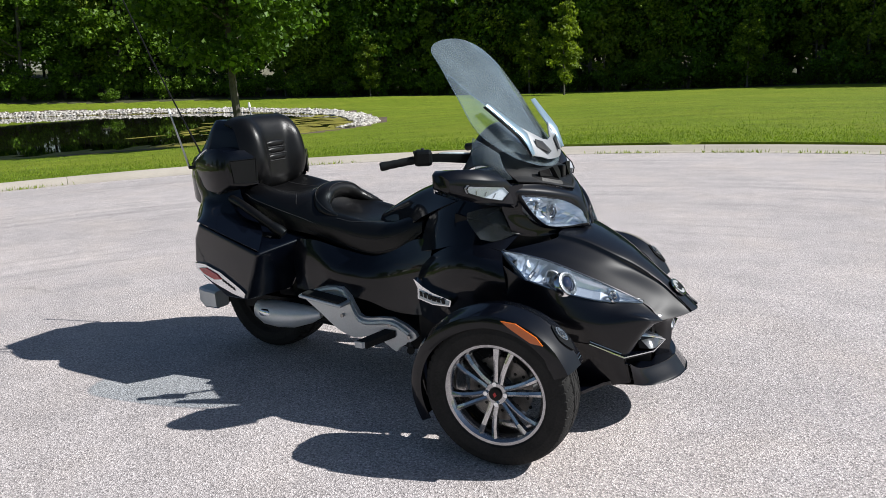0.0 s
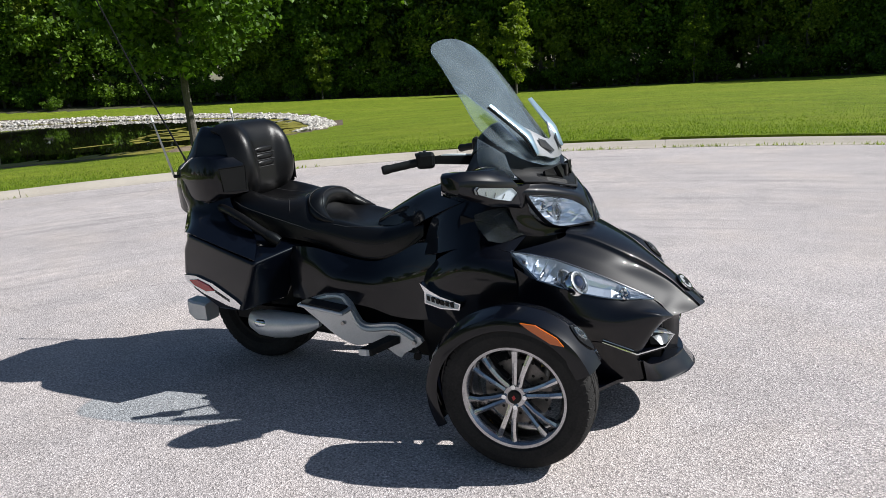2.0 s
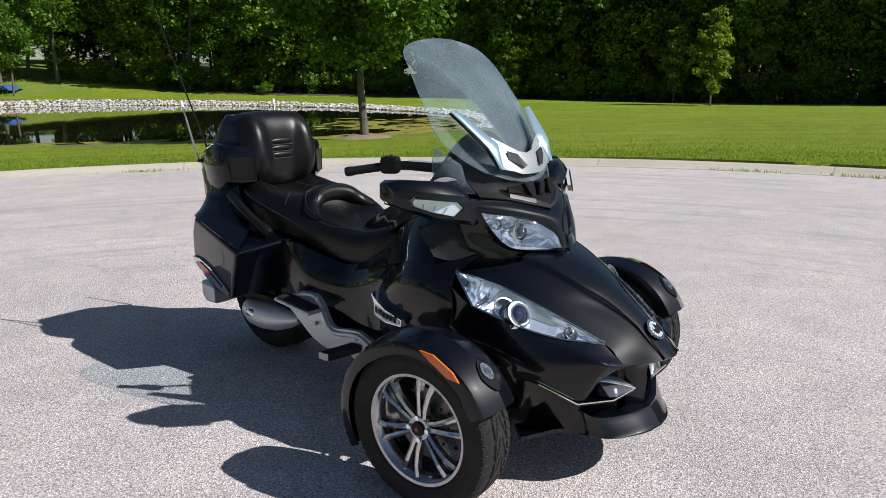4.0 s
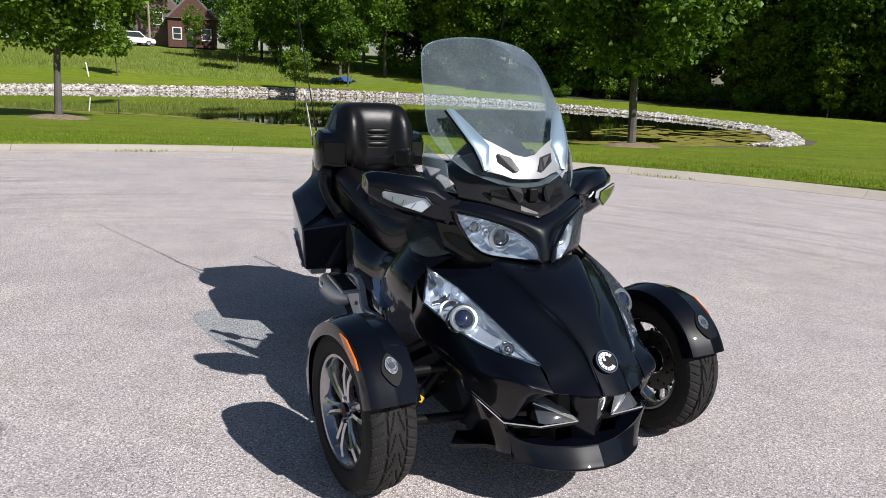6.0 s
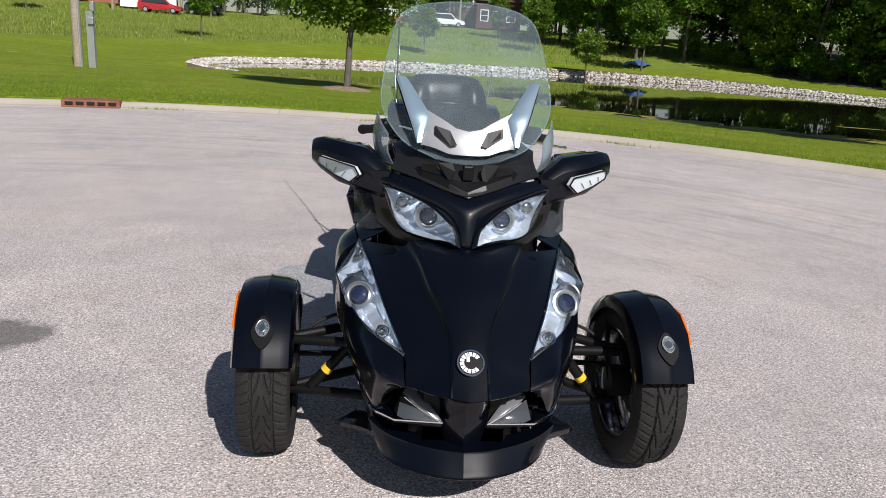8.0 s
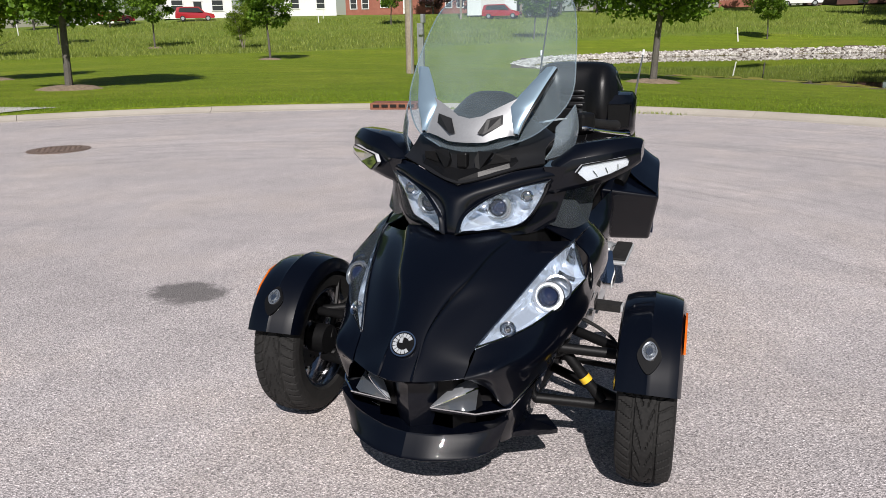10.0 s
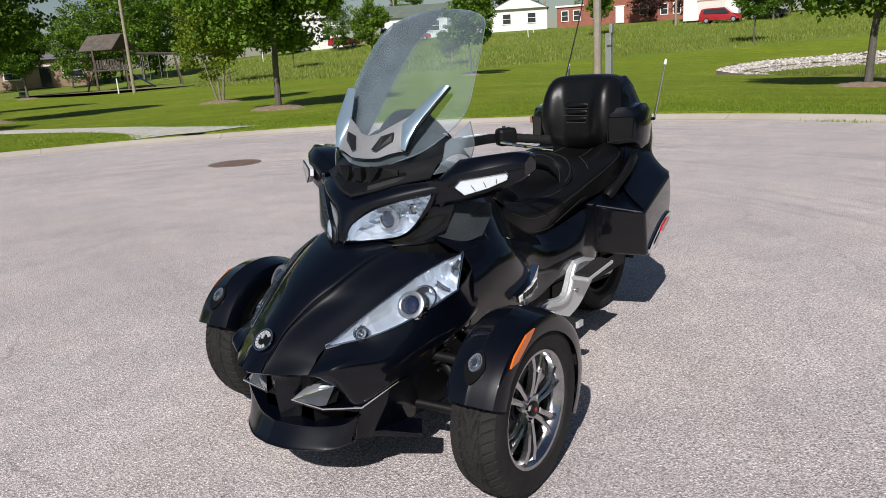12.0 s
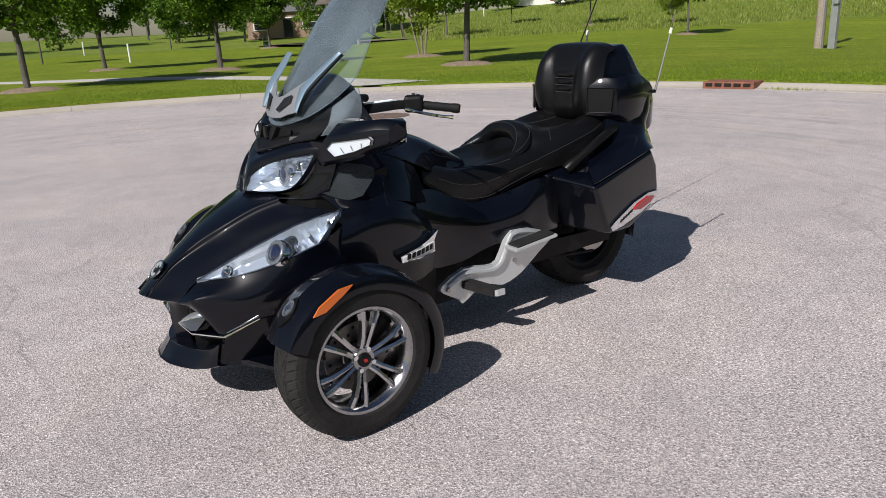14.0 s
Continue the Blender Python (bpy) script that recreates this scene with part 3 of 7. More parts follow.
for k in range(80):
    az = 62 + 97 * (k + rng.random()) / 80
    r = edge(az) - 0.6 + rng.normal(0, 0.9)
    plant(BUSHES[rng.integers(2)], "bush", "leafy undergrowth bush at the wood's edge", "bush", r * math.cos(radians(az)), r * math.sin(radians(az)), rng.random() * 360, rng.uniform(0.5, 1.2), "bushes of the wood's edge")

WILLOW = make_tree(51, 9.5, 0.6, 3.2, 0.16, 6500, 0.26, LIGHT_LEAF, clump_count=110)
SLIM = make_tree(52, 6.0, 0.5, 1.15, 0.06, 4200, 0.20, LIGHT_LEAF, clump_count=70, shape="egg")
for x, y, s in ((-61, 39.5, 1.0), (-56.5, 41.5, 1.15), (-66, 34.5, 1.1), (-38, 47.5, .9), (-26, 51.5, .85)):
    plant(WILLOW, "willow_tree", "pale green drooping tree at the wood's edge", "tree", x, y, 40 * x, s, "trees of the wood")
for x, y, s in ((-16.4, 44.0, 1.0), (-21, 49, .9), (-33, 45.5, .8), (-46, 44, .9), (-6, 50.5, .9)):
    plant(SLIM, "slim_tree", "slim bright green young tree before the wood", "tree", x, y, 70 * x, s, "trees of the wood")

# added row of paler-leaved trees, standing in for sunlight on the wood's edge
for k in range(15):
    az = 70 + 4.6 * k + rng.normal(0, 1)
    r = edge(az) - 0.3 + rng.normal(0, .6)
    plant((WOODS[2], WILLOW, SLIM)[k % 3], "edge_tree", "pale green tree added before the wood as its sunlit edge", "tree", r * math.cos(radians(az)), r * math.sin(radians(az)), 77 * k, (.8, .75, 1.25)[k % 3], "trees of the wood")


# ---- the lawn's fixtures: pole, drain, manhole, path ----
POLEWOOD = varied("weathered_pole_wood", (0.20, 0.16, 0.12), (0.40, 0.34, 0.27), 2, 0.85, 14, 0.006)
GREYWOOD = varied("weathered_grey_wood", (0.045, 0.038, 0.032), (0.15, 0.125, 0.10), 3, 0.85, 20, 0.004)
GALV = varied("galvanised_steel", (0.34, 0.36, 0.37), (0.50, 0.52, 0.53), 4, 0.45, 40, 0.0, 0.6)
RUST = varied("rusty_iron", (0.12, 0.045, 0.025), (0.30, 0.12, 0.07), 7, 0.8, 60, 0.002)
BRICK = varied("red_brick_wall", (0.22, 0.075, 0.05), (0.36, 0.14, 0.095), 1.5, 0.85, 14)
WHITEWALL = varied("white_siding", (0.68, 0.68, 0.66), (0.82, 0.82, 0.80), 0.6, 0.6, 8)
TANWALL = varied("tan_brick_wall", (0.26, 0.17, 0.12), (0.38, 0.27, 0.20), 1.2, 0.8, 12)
ROOFGREY = varied("grey_shingles", (0.10, 0.10, 0.105), (0.20, 0.20, 0.20), 1.2, 0.9, 16)
ROOFGREEN = varied("green_shingles", (0.09, 0.11, 0.09), (0.15, 0.18, 0.15), 1.2, 0.9, 16)
DARKPANE = mat("window_pane", (0.03, 0.035, 0.04), 0.08)
WHITETRIM = mat("white_trim", (0.78, 0.78, 0.76), 0.5)
CARRED = mat("red_car_paint", (0.36, 0.012, 0.02), 0.25, 0.0, 1.0)
CARWHITE = mat("white_car_paint", (0.78, 0.78, 0.78), 0.3, 0.0, 1.0)
CARDARK = mat("dark_car_paint", (0.02, 0.022, 0.03), 0.25, 0.0, 1.0)
TARP = varied("blue_tarp", (0.03, 0.08, 0.26), (0.06, 0.14, 0.40), 2, 0.5, 12, 0.02)
DARKGREEN = mat("dark_green_paint", (0.02, 0.05, 0.03), 0.5)
PLAYYELLOW = mat("yellow_plastic", (0.7, 0.42, 0.03), 0.4)
BLUEPLASTIC = mat("blue_plastic", (0.02, 0.03, 0.10), 0.4)

pole = thing("utility_pole", "weathered wooden utility pole standing on the lawn", "utility pole", (-22.6, -10.75, 0.05))
piece("pole", *tube_data([(0, 0, -.3), (0, 0, 5), (0.02, 0, 10.5)], [.15, .135, .11], 14), POLEWOOD, pole, smooth=True)
piece("conduit", *tube_data([(.10, .12, 0), (.10, .12, 4.5)], [.03, .03], 8), GALV, pole, smooth=True)
part("cross_arm", box_bm((.10, 2.4, .12), (0, 0, 9.8), .01), POLEWOOD, pole)
box_ = thing("meter_pedestal", "grey steel utility pedestal beside the wooden pole", "utility box", (-22.55, -10.28, 0.05))
part("post", box_bm((.16, .22, 1.75), (0, 0, .87), .01), GALV, box_)
part("meter", box_bm((.12, .16, .22), (.10, .06, 1.45), .02), GALV, box_)
part("cap", box_bm((.20, .12, .30), (0, .10, 1.90), .015), GALV, box_)

a = math.atan2(-5.78 - CY, -11.46 - CX)
SLOT = mat("slot_dark", (0.01, 0.008, 0.006), 0.9)
CARTYRE = mat("car_tyre", (0.015, 0.015, 0.015), 0.8)
drain = thing("storm_drain", "rusty cast-iron kerb inlet with five slots", "storm drain", (CX + 11.93 * math.cos(a), CY + 11.93 * math.sin(a), 0), math.degrees(a))
part("casting", box_bm((.50, .92, .135), (.02, 0, .058), .012), RUST, drain)
for k in range(5):
    part("slot", box_bm((.02, .125, .055), (-.235, -.34 + .17 * k, .072), .004, 1), SLOT, drain)
OLDIRON = varied("worn_iron", (0.10, 0.07, 0.055), (0.22, 0.16, 0.13), 7, 0.75, 60, 0.002)
man = thing("manhole_cover", "rusty round manhole cover set in the asphalt", "manhole cover", (-4.77, -7.56, 0))
piece("cover_plate", *disc_data(.34, .012, 40, (0, 0, .002), "z"), OLDIRON, man)
piece("cover_ring", *disc_data(.39, .010, 40, (0, 0, .001), "z", .345), OLDIRON, man)
for i in range(-3, 4):
    for j in range(-3, 4):
        if math.hypot(i, j) < 3.4:
            part("stud", box_bm((.045, .045, .008), (i * .085, j * .085, .011), .003, 1), OLDIRON, man)

line = curve3([(-7.15, -12.0, 0), (-7.35, -14.2, 0), (-7.3, -17.0, 0), (-6.4, -20.4, 0), (-4.6, -23.4, 0), (-2.4, -26.4, 0), (0.6, -30.5, 0), (6, -36, 0)], 8)
verts, faces = [], []
for i, p in enumerate(line):
    d = line[min(i + 1, len(line) - 1)] - line[max(i - 1, 0)]
    d /= np.linalg.norm(d)
    w = 0.75 + 0.9 * max(0, 1 - i / 9)
    for q in (-1, -.5, 0, .5, 1):
        x, y = p[0] - d[1] * w * q, p[1] + d[0] * w * q
        r_ = math.hypot(x - CX, y - CY)
        if r_ < R_KERB + .03:
            x, y = CX + (x - CX) * (R_KERB + .03) / r_, CY + (y - CY) * (R_KERB + .03) / r_
        verts.append((x, y, max(height(x, y), 0.06) + .022 - .03 * abs(q) ** 4))
faces = [(i * 5 + j, i * 5 + j + 1, i * 5 + j + 6, i * 5 + j + 5) for i in range(len(line) - 1) for j in range(4)]
GRAVEL = varied("pale_gravel", (0.36, 0.34, 0.31), (0.60, 0.58, 0.54), 3, 0.9, 45, 0.01)
tagged(piece("footpath", verts, faces, GRAVEL), "pale gravel footpath curving over the lawn", "footpath", kind="structure")

# white marker stakes
for x, y, lean in ((-67.7, -0.8, 8), (-9.6, -49.7, 2), (-10.0, -70, -3), (-57.8, -75.0, 2), (-86, -53, -6), (-80, -50, 3), (-29, -57, 0)):
    st = piece("marker_stake", *joined([tube_data([(0, 0, -.1), (0, 0, 1.15), (0, 0, 1.2)], [.055, .055, .03], 8)]), WHITETRIM, None)
    st.matrix_basis = pose(x, y, height(x, y), lean, 0, 0)
    tagged(st, "thin white marker post in the grass", "marker post", "white marker posts")


# ---- playground ----
def beam(p, q, w, material, parent, name):
    return piece(name, *tube_data([p, q], [w, w], 4), material, parent)


play = thing("playset", "weathered wooden climbing frame with slide and swings", "playset", (-31.5, -62.5, height(-31.5, -62.5)), 153)
for x in (-1.1, 1.1):
    for y in (-1.0, 1.0):
        beam((x, y, -.1), (x, y, 3.1), .09, GREYWOOD, play, "post")
part("deck", box_bm((2.5, 2.2, .12), (0, 0, 1.55)), GREYWOOD, play)
for k in range(12):
    for y in (-1.05, 1.05):
        part("rail_slat", box_bm((.12, .03, .7), (-1.05 + .19 * k, y, 2.0)), GREYWOOD, play)
for s in (1, -1):
    rf = part("roof", box_bm((3.2, 1.75, .06), (0, s * .72, 3.55), rot=None), GREYWOOD, play)
    rf.matrix_basis = Euler((0, 0, radians(-42))).to_matrix().to_4x4() @ Matrix.Translation((0, s * .70, 3.62)) @ Euler((radians(-s * 42), 0, 0)).to_matrix().to_4x4() @ Matrix.Translation((0, -s * .72, -3.55))
piece("slide", *shell(sheet([[(1.1 + t * 2.0, -.35, 1.5 - t * 1.35), (1.1 + t * 2.0, -.3, 1.38 - t * 1.3), (1.1 + t * 2.0, .3, 1.38 - t * 1.3), (1.1 + t * 2.0, .35, 1.5 - t * 1.35)] for t in (0, .3, .6, .85, 1.0)], 3, 3), .03), BLUEPLASTIC, play, "dark plastic slide")
for k in range(6):
    beam((-1.25 - .11 * (5 - k), -.5, .25 * k + .2), (-1.25 - .11 * (5 - k), .5, .25 * k + .2), .03, PLAYYELLOW if k < 4 else GREYWOOD, play, "rung")
for y in (-.5, .5):
    beam((-1.9, y, -.05), (-1.2, y, 1.7), .05, GREYWOOD, play, "ladder_rail")
beam((1.0, 0, 2.75), (5.0, 0, 2.55), .09, GREYWOOD, play, "swing_beam")
for y in (-1.1, 1.1):
    beam((5.2, y, -.1), (4.8, 0, 2.65), .07, GREYWOOD, play, "swing_leg")
for x in (2.6, 3.9):
    sw = part("swing_seat", box_bm((.5, .2, .04), (x, 0, .55), .01), BLUEPLASTIC, play)
    for dx in (-.22, .22):
        piece("chain", *tube_data([(x + dx, 0, .55), (x + dx, 0, 2.6)], [.012, .012], 4), GALV, play)
play.scale = (1.12, 1.12, 1.12)
mp = piece("play_pole", *tube_data([(0, 0, -.2), (0, 0, 9)], [.13, .10], 10), POLEWOOD)
mp.location = (-28.6, -53.8, height(-28.6, -53.8))
tagged(mp, "bare wooden pole beside the playground", "pole")
v, f = [(0, 0, .03)], []
for k in range(30):
    t = 2 * math.pi * k / 30
    v.append((8.5 * math.cos(t) * (1 + .1 * math.sin(3 * t)), 5.0 * math.sin(t), 0.02))
pg = piece("play_surface", v, [(0, 1 + k, 1 + (k + 1) % 30) for k in range(30)], MULCH)
pg.matrix_basis = pose(-31.8, -61.5, height(-31.8, -61.5) + .03, 0, 0, 153)
tagged(pg, "brown bark surface under the playset", "play surface")
bench = thing("park_bench", "dark green park bench on the lawn", "bench", (-24.6, -64.5, height(-24.6, -64.5)), 70)
part("seat", box_bm((1.8, .45, .05), (0, 0, .46)), DARKGREEN, bench)
part("backrest", box_bm((1.8, .05, .40), (0, -.25, .78)), DARKGREEN, bench)
for x in (-.7, .7):
    part("leg", box_bm((.06, .45, .46), (x, 0, .23)), DARKGREEN, bench)


# ---- houses, cars and poles along the far street ----
def window(parent, x, y, z, w, h, frame_mat=WHITETRIM):
    """A window in a front that looks along +x."""
    wn__ = part("window", box_bm((.10, w + .24, h + .24), (x, y, z)), frame_mat, parent)
    part("pane", box_bm((.04, w, h), (x + .05, y, z)), DARKPANE, wn__)
    part("bar", box_bm((.05, w, .06), (x + .06, y, z)), frame_mat, wn__)
    return wn__


def gable(parent, w, d, z, rise, material, over=.35, along="x"):
    """A pitched roof; its ridge runs along x (gable to the front) or y."""
    a_, b_ = (w / 2 + over, d / 2 + over)
    if along == "x":
        v = [(-b_, -a_, z), (b_, -a_, z), (b_, a_, z), (-b_, a_, z), (-b_, 0, z + rise), (b_, 0, z + rise)]
        f_ = [(0, 1, 5, 4), (1, 2, 5), (2, 3, 4, 5), (3, 0, 4), (3, 2, 1, 0)]
    else:
        v = [(-b_, -a_, z), (b_, -a_, z), (b_, a_, z), (-b_, a_, z), (0, -a_, z + rise), (0, a_, z + rise)]
        f_ = [(1, 2, 5, 4), (3, 0, 4, 5), (0, 1, 4), (2, 3, 5), (3, 2, 1, 0)]
    return piece("roof", v, f_, material, parent)


def facing(x, y):
    return math.degrees(math.atan2(-y, -x))


def house(x, y, w, d, h, rise, wall_m, roof_m, label, along="x", turn=None, windows=(), door=None, name="house"):
    t = thing(name, label, name.replace("_", " "), (x, y, height(x, y) - .1), facing(x, y) if turn is None else turn)
    part("wall", box_bm((d, w, h), (0, 0, h / 2)), wall_m, t)
    gable(t, w, d, h + .002, rise, roof_m, along=along)
    if along == "x":
        piece("gable_wall", *plate([(d / 2 + .36, -w / 2 + .1, h + .06), (d / 2 + .36, w / 2 - .1, h + .06), (d / 2 + .36, 0, h + rise - .15)], .05, (1, 0, 0)), wall_m, t)
    for wy, wz, ww, wh in windows:
        window(t, d / 2 + .04, wy, wz, ww, wh)
    if door:
        dr = part("door", box_bm((.12, door[1], door[2]), (d / 2 + .05, door[0], door[2] / 2 + .1)), door[3], t)
        part("door_frame", box_bm((.08, door[1] + .3, .14), (d / 2 + .08, door[0], door[2] + .18)), WHITETRIM, dr)
    return t


big = house(-107, -50.5, 10.5, 8, 6.0, 2.2, BRICK, ROOFGREY, "two-storey red brick house with a grey hipped roof", "y",
            windows=[(-3.4, 4.6, 1.0, 1.5), (0, 4.6, 1.0, 1.5), (3.4, 4.6, 1.0, 1.5), (-3.4, 1.9, 1.1, 1.6), (3.4, 1.9, 1.1, 1.6)], door=(0, 1.2, 2.3, WHITETRIM))
for s in (1, -1):
    part("wing", box_bm((5, 4.2, 3.0), (-.5, s * 7.3, 1.5)), BRICK, big)
    part("wing_roof", box_bm((5.4, 4.6, .25), (-.5, s * 7.3, 3.13)), WHITETRIM, big)
    for q in (-.9, .9):
        window(big, 2.05, s * 7.3 + q, 1.7, .9, 1.4)
part("chimney", box_bm((.8, .8, 2.0), (-1, 3.5, 8.0)), BRICK, big)
gar = house(-96.5, -32.9, 6.4, 7, 3.0, 1.35, WHITEWALL, WHITETRIM, "white single garage with a pale overhead door", name="garage")
part("garage_door", box_bm((.08, 3.1, 2.15), (3.56, .1, 1.12)), varied("pale_door", (0.62, 0.58, 0.54), (0.72, 0.68, 0.64), 2, 0.6), gar)
part("door_frame", box_bm((.10, 3.4, .15), (3.56, .1, 2.28)), TANWALL, gar)
piece("gable_vent", *disc_data(.28, .06, 16, (3.90, 0, 3.55), "x"), DARKPANE, gar)
# this front's shade is put into its brick colour, darker than BRICK
house(-105, 12.5, 6.0, 8, 3.6, 3.2, varied("shaded_brick", (0.06, 0.03, 0.024), (0.13, 0.055, 0.04), 3, 0.85), ROOFGREY, "brick house with a steep white-edged gable", windows=[(-1.9, 1.7, .9, 1.3), (1.7, 1.7, 1.0, 1.3), (0, 4.5, .7, .9)], door=(-.2, 1.0, 2.1, DARKPANE))
house(-108, 8.5, 5.5, 7, 4.6, 3.2, varied("dark_siding", (0.10, 0.07, 0.06), (0.18, 0.12, 0.10), 1, 0.8), ROOFGREY, "dark sided house with a grey gable roof", windows=[(0, 3.5, 1.0, 1.4)])
house(-84, -72, 9, 7, 3.0, 1.9, WHITEWALL, ROOFGREEN, "white bungalow with a green shingle roof", "y", windows=[(-2.6, 1.7, 1.4, 1.3), (2.6, 1.7, 1.4, 1.3)], door=(0, 1.0, 2.1, DARKPANE))
house(-95, -61, 8, 7, 3.0, 2.0, WHITEWALL, ROOFGREY, "white house with a grey gable roof behind trees", windows=[(-1.8, 1.7, 1.1, 1.3), (1.8, 1.7, 1.1, 1.3)])
house(-73, -82, 7.5, 7, 4.2, 2.4, WHITEWALL, ROOFGREY, "white gabled house with grey shingles", windows=[(-1.6, 2.0, 1.0, 1.4), (1.6, 2.0, 1.0, 1.4), (0, 4.4, .8, 1.0)])
house(-34.4, -82.4, 9, 8, 2.8, 1.2, TANWALL, ROOFGREY, "low tan brick house with a broad roof", "y", windows=[(-3, 1.6, 1.4, 1.2), (2.6, 1.6, 1.8, 1.2)], door=(0, 1.0, 2.0, DARKPANE))
porch = thing("porch", "white railed wooden porch on a brick base", "porch", (-106.5, -1.5, height(-106.5, -1.5)), facing(-106.5, -1.5))
part("porch_base", box_bm((2, 6, .9), (0, 0, .45)), BRICK, porch)
for k in range(20):
    part("baluster", box_bm((.07, .09, .85), (.95, -2.85 + .3 * k, 1.32)), WHITETRIM, porch)
part("rail", box_bm((.12, 6, .10), (.95, 0, 1.78)), WHITETRIM, porch)


def car(x, y, turn, paint, label, van=True):
    t = thing("car", label, "car", (x, y, height(x, y)), turn, "cars on the far street")
    L, Hh = (4.9, 1.75) if van else (4.5, 1.45)
    prof = [(-L / 2, .45), (-L / 2 + .05, 1.0), (-L / 2 + .25, Hh - .1), (-L / 2 + .7, Hh), (.5, Hh), (1.25, 1.08), (L / 2 - .15, .85), (L / 2, .55), (L / 2 - .1, .35), (-L / 2 + .1, .35)]
    body = [[(px, yy * (1 if pz < 1.05 else .86), pz) for px, pz in prof] for yy in (-.88, .88)]
    piece("body", *loft(body), paint, t)
    for s in (1, -1):
        piece("side_window", *plate([(-L / 2 + .45, s * .80, 1.08), (1.05, s * .88, 1.08), (.45, s * .80, Hh - .12), (-L / 2 + .65, s * .80, Hh - .12)], .06, (0, -s, 0)), DARKPANE, t)
        for px in (-L / 2 + .9, L / 2 - .9):
            wh_ = piece("car_wheel", *disc_data(.33, .22, 20, (px, s * .80, .33)), CARTYRE, t)
            piece("rim", *disc_data(.20, .02, 16, (px, s * .915, .33)), GALV, wh_)
    return t


car(-90.8, -29.6, 96, CARRED, "red minivan parked before the white garage")
car(-77.5, -67, 130, CARRED, "red minivan parked beside a white house")
car(-103, 5.2, 90, CARWHITE, "white van parked by the far street")
car(-72, -75, 135, CARRED, "red car parked before a white house", False)
car(-93.5, -25.2, 95, CARDARK, "dark car parked on the far street", False)
car(-27, -98, 160, CARDARK, "dark car parked on the far street", False)
tp = thing("tarpaulin", "blue tarpaulin over a low heap at the wood's edge", "tarpaulin", (-69.3, 22.0, height(-69.3, 22)), 60)
piece("cover", *shell(sheet([[(x, y, .6 * math.exp(-(x * x * .5 + y * y * .7)) + .05 * math.sin(4 * x + 3 * y)) for y in np.linspace(-1.2, 1.2, 6)] for x in np.linspace(-1.1, 1.1, 8)], 3, 3), .02), TARP, tp, smooth=True)

POLES = [(-89.5, -34.7), (-93.8, -28), (-102.4, 6.9), (-104, -62), (-86, -78), (-70, -96)]
for x, y in POLES:
    t = thing("street_pole", "far wooden power pole with a cross arm", "utility pole", (x, y, height(x, y)), facing(x, y), "power poles along the far street")
    piece("pole", *tube_data([(0, 0, -.3), (0, 0, 9.5)], [.16, .11], 8), POLEWOOD, t)
    part("cross_arm", box_bm((.1, 2.2, .12), (0, 0, 8.8)), POLEWOOD, t)
for (x0, y0), (x1, y1) in zip(sorted(POLES, key=lambda p: math.atan2(p[1], -p[0])), sorted(POLES, key=lambda p: math.atan2(p[1], -p[0]))[1:]):
    for dz, dx in ((8.9, .8), (8.9, -.8), (7.2, 0)):
        z0, z1 = height(x0, y0) + dz, height(x1, y1) + dz
        w = piece("power_line", *tube_data([(x0 + (x1 - x0) * f + dx * .5, y0 + (y1 - y0) * f, z0 + (z1 - z0) * f - 3.2 * f * (1 - f)) for f in np.linspace(0, 1, 9)], [.02] * 9, 4), CARDARK)
        tagged(w, "thin dark overhead power line between poles", "power line", "power lines")

# saplings in the meadow, street trees and the tree line behind the houses
for x, y, s, mesh in ((-65.4, -18.2, 1.15, MAPLES[2]), (-61.8, 15.3, .85, MAPLES[2]), (-76.5, 13.2, 1.1, MAPLES[2]), (-69.7, 1.5, .9, MAPLES[2]), (-66.3, 21.5, 1.3, MAPLES[2]),
                      (-49.5, -38.5, .75, BIRCH), (-80, -40, 1.1, MAPLES[2]), (-50, -60, 1.0, MAPLES[2]), (-18, -72, 1.0, MAPLES[2]), (-5.3, -57.6, 1.0, MAPLES[2]), (8, -46, 1.1, MAPLES[1])):
    plant(mesh, "sapling", "slender young tree standing in the grass", "tree", x, y, 50 * x, s, "young trees in the meadow")
plant(make_tree(61, 6.0, .8, 2.6, .12, 5000, .25, PURPLE, clump_count=60), "purple_tree", "dark purple-leaved tree before the brick house", "tree", -101, -43.5, 0, 1.0)
plant(make_tree(61, 6.0, .8, 2.6, .12, 3000, .25, PURPLE, clump_count=60), "purple_tree", "dark purple-leaved tree beside the garage", "tree", -102, -38.5, 80, .8)
plant(make_tree(61, 6.0, .8, 2.6, .12, 4000, .25, PURPLE, clump_count=60), "purple_tree", "dark purple-leaved tree in the wood's edge", "tree", -56, 46, 30, 1.5)
rng = np.random.default_rng(17)
for k in range(64):
    az = 160 + 106 * (k + rng.uniform(0, .9)) / 64
    gap_sky = 199 < az < 212 or 217 < az < 221
    r = rng.uniform(116, 150) + (14 if gap_sky else 0)
    x, y = r * math.cos(radians(az)), r * math.sin(radians(az))
    s = (rng.uniform(.35, .55) if gap_sky else rng.uniform(.75, 1.25)) * (.6 if az > 222 else 1)
    plant(CONES if rng.random() < .25 else WOODS[rng.integers(4)], "street_tree", "full-grown tree behind the far houses", "tree", x, y, rng.random() * 360, s, "trees behind the houses")
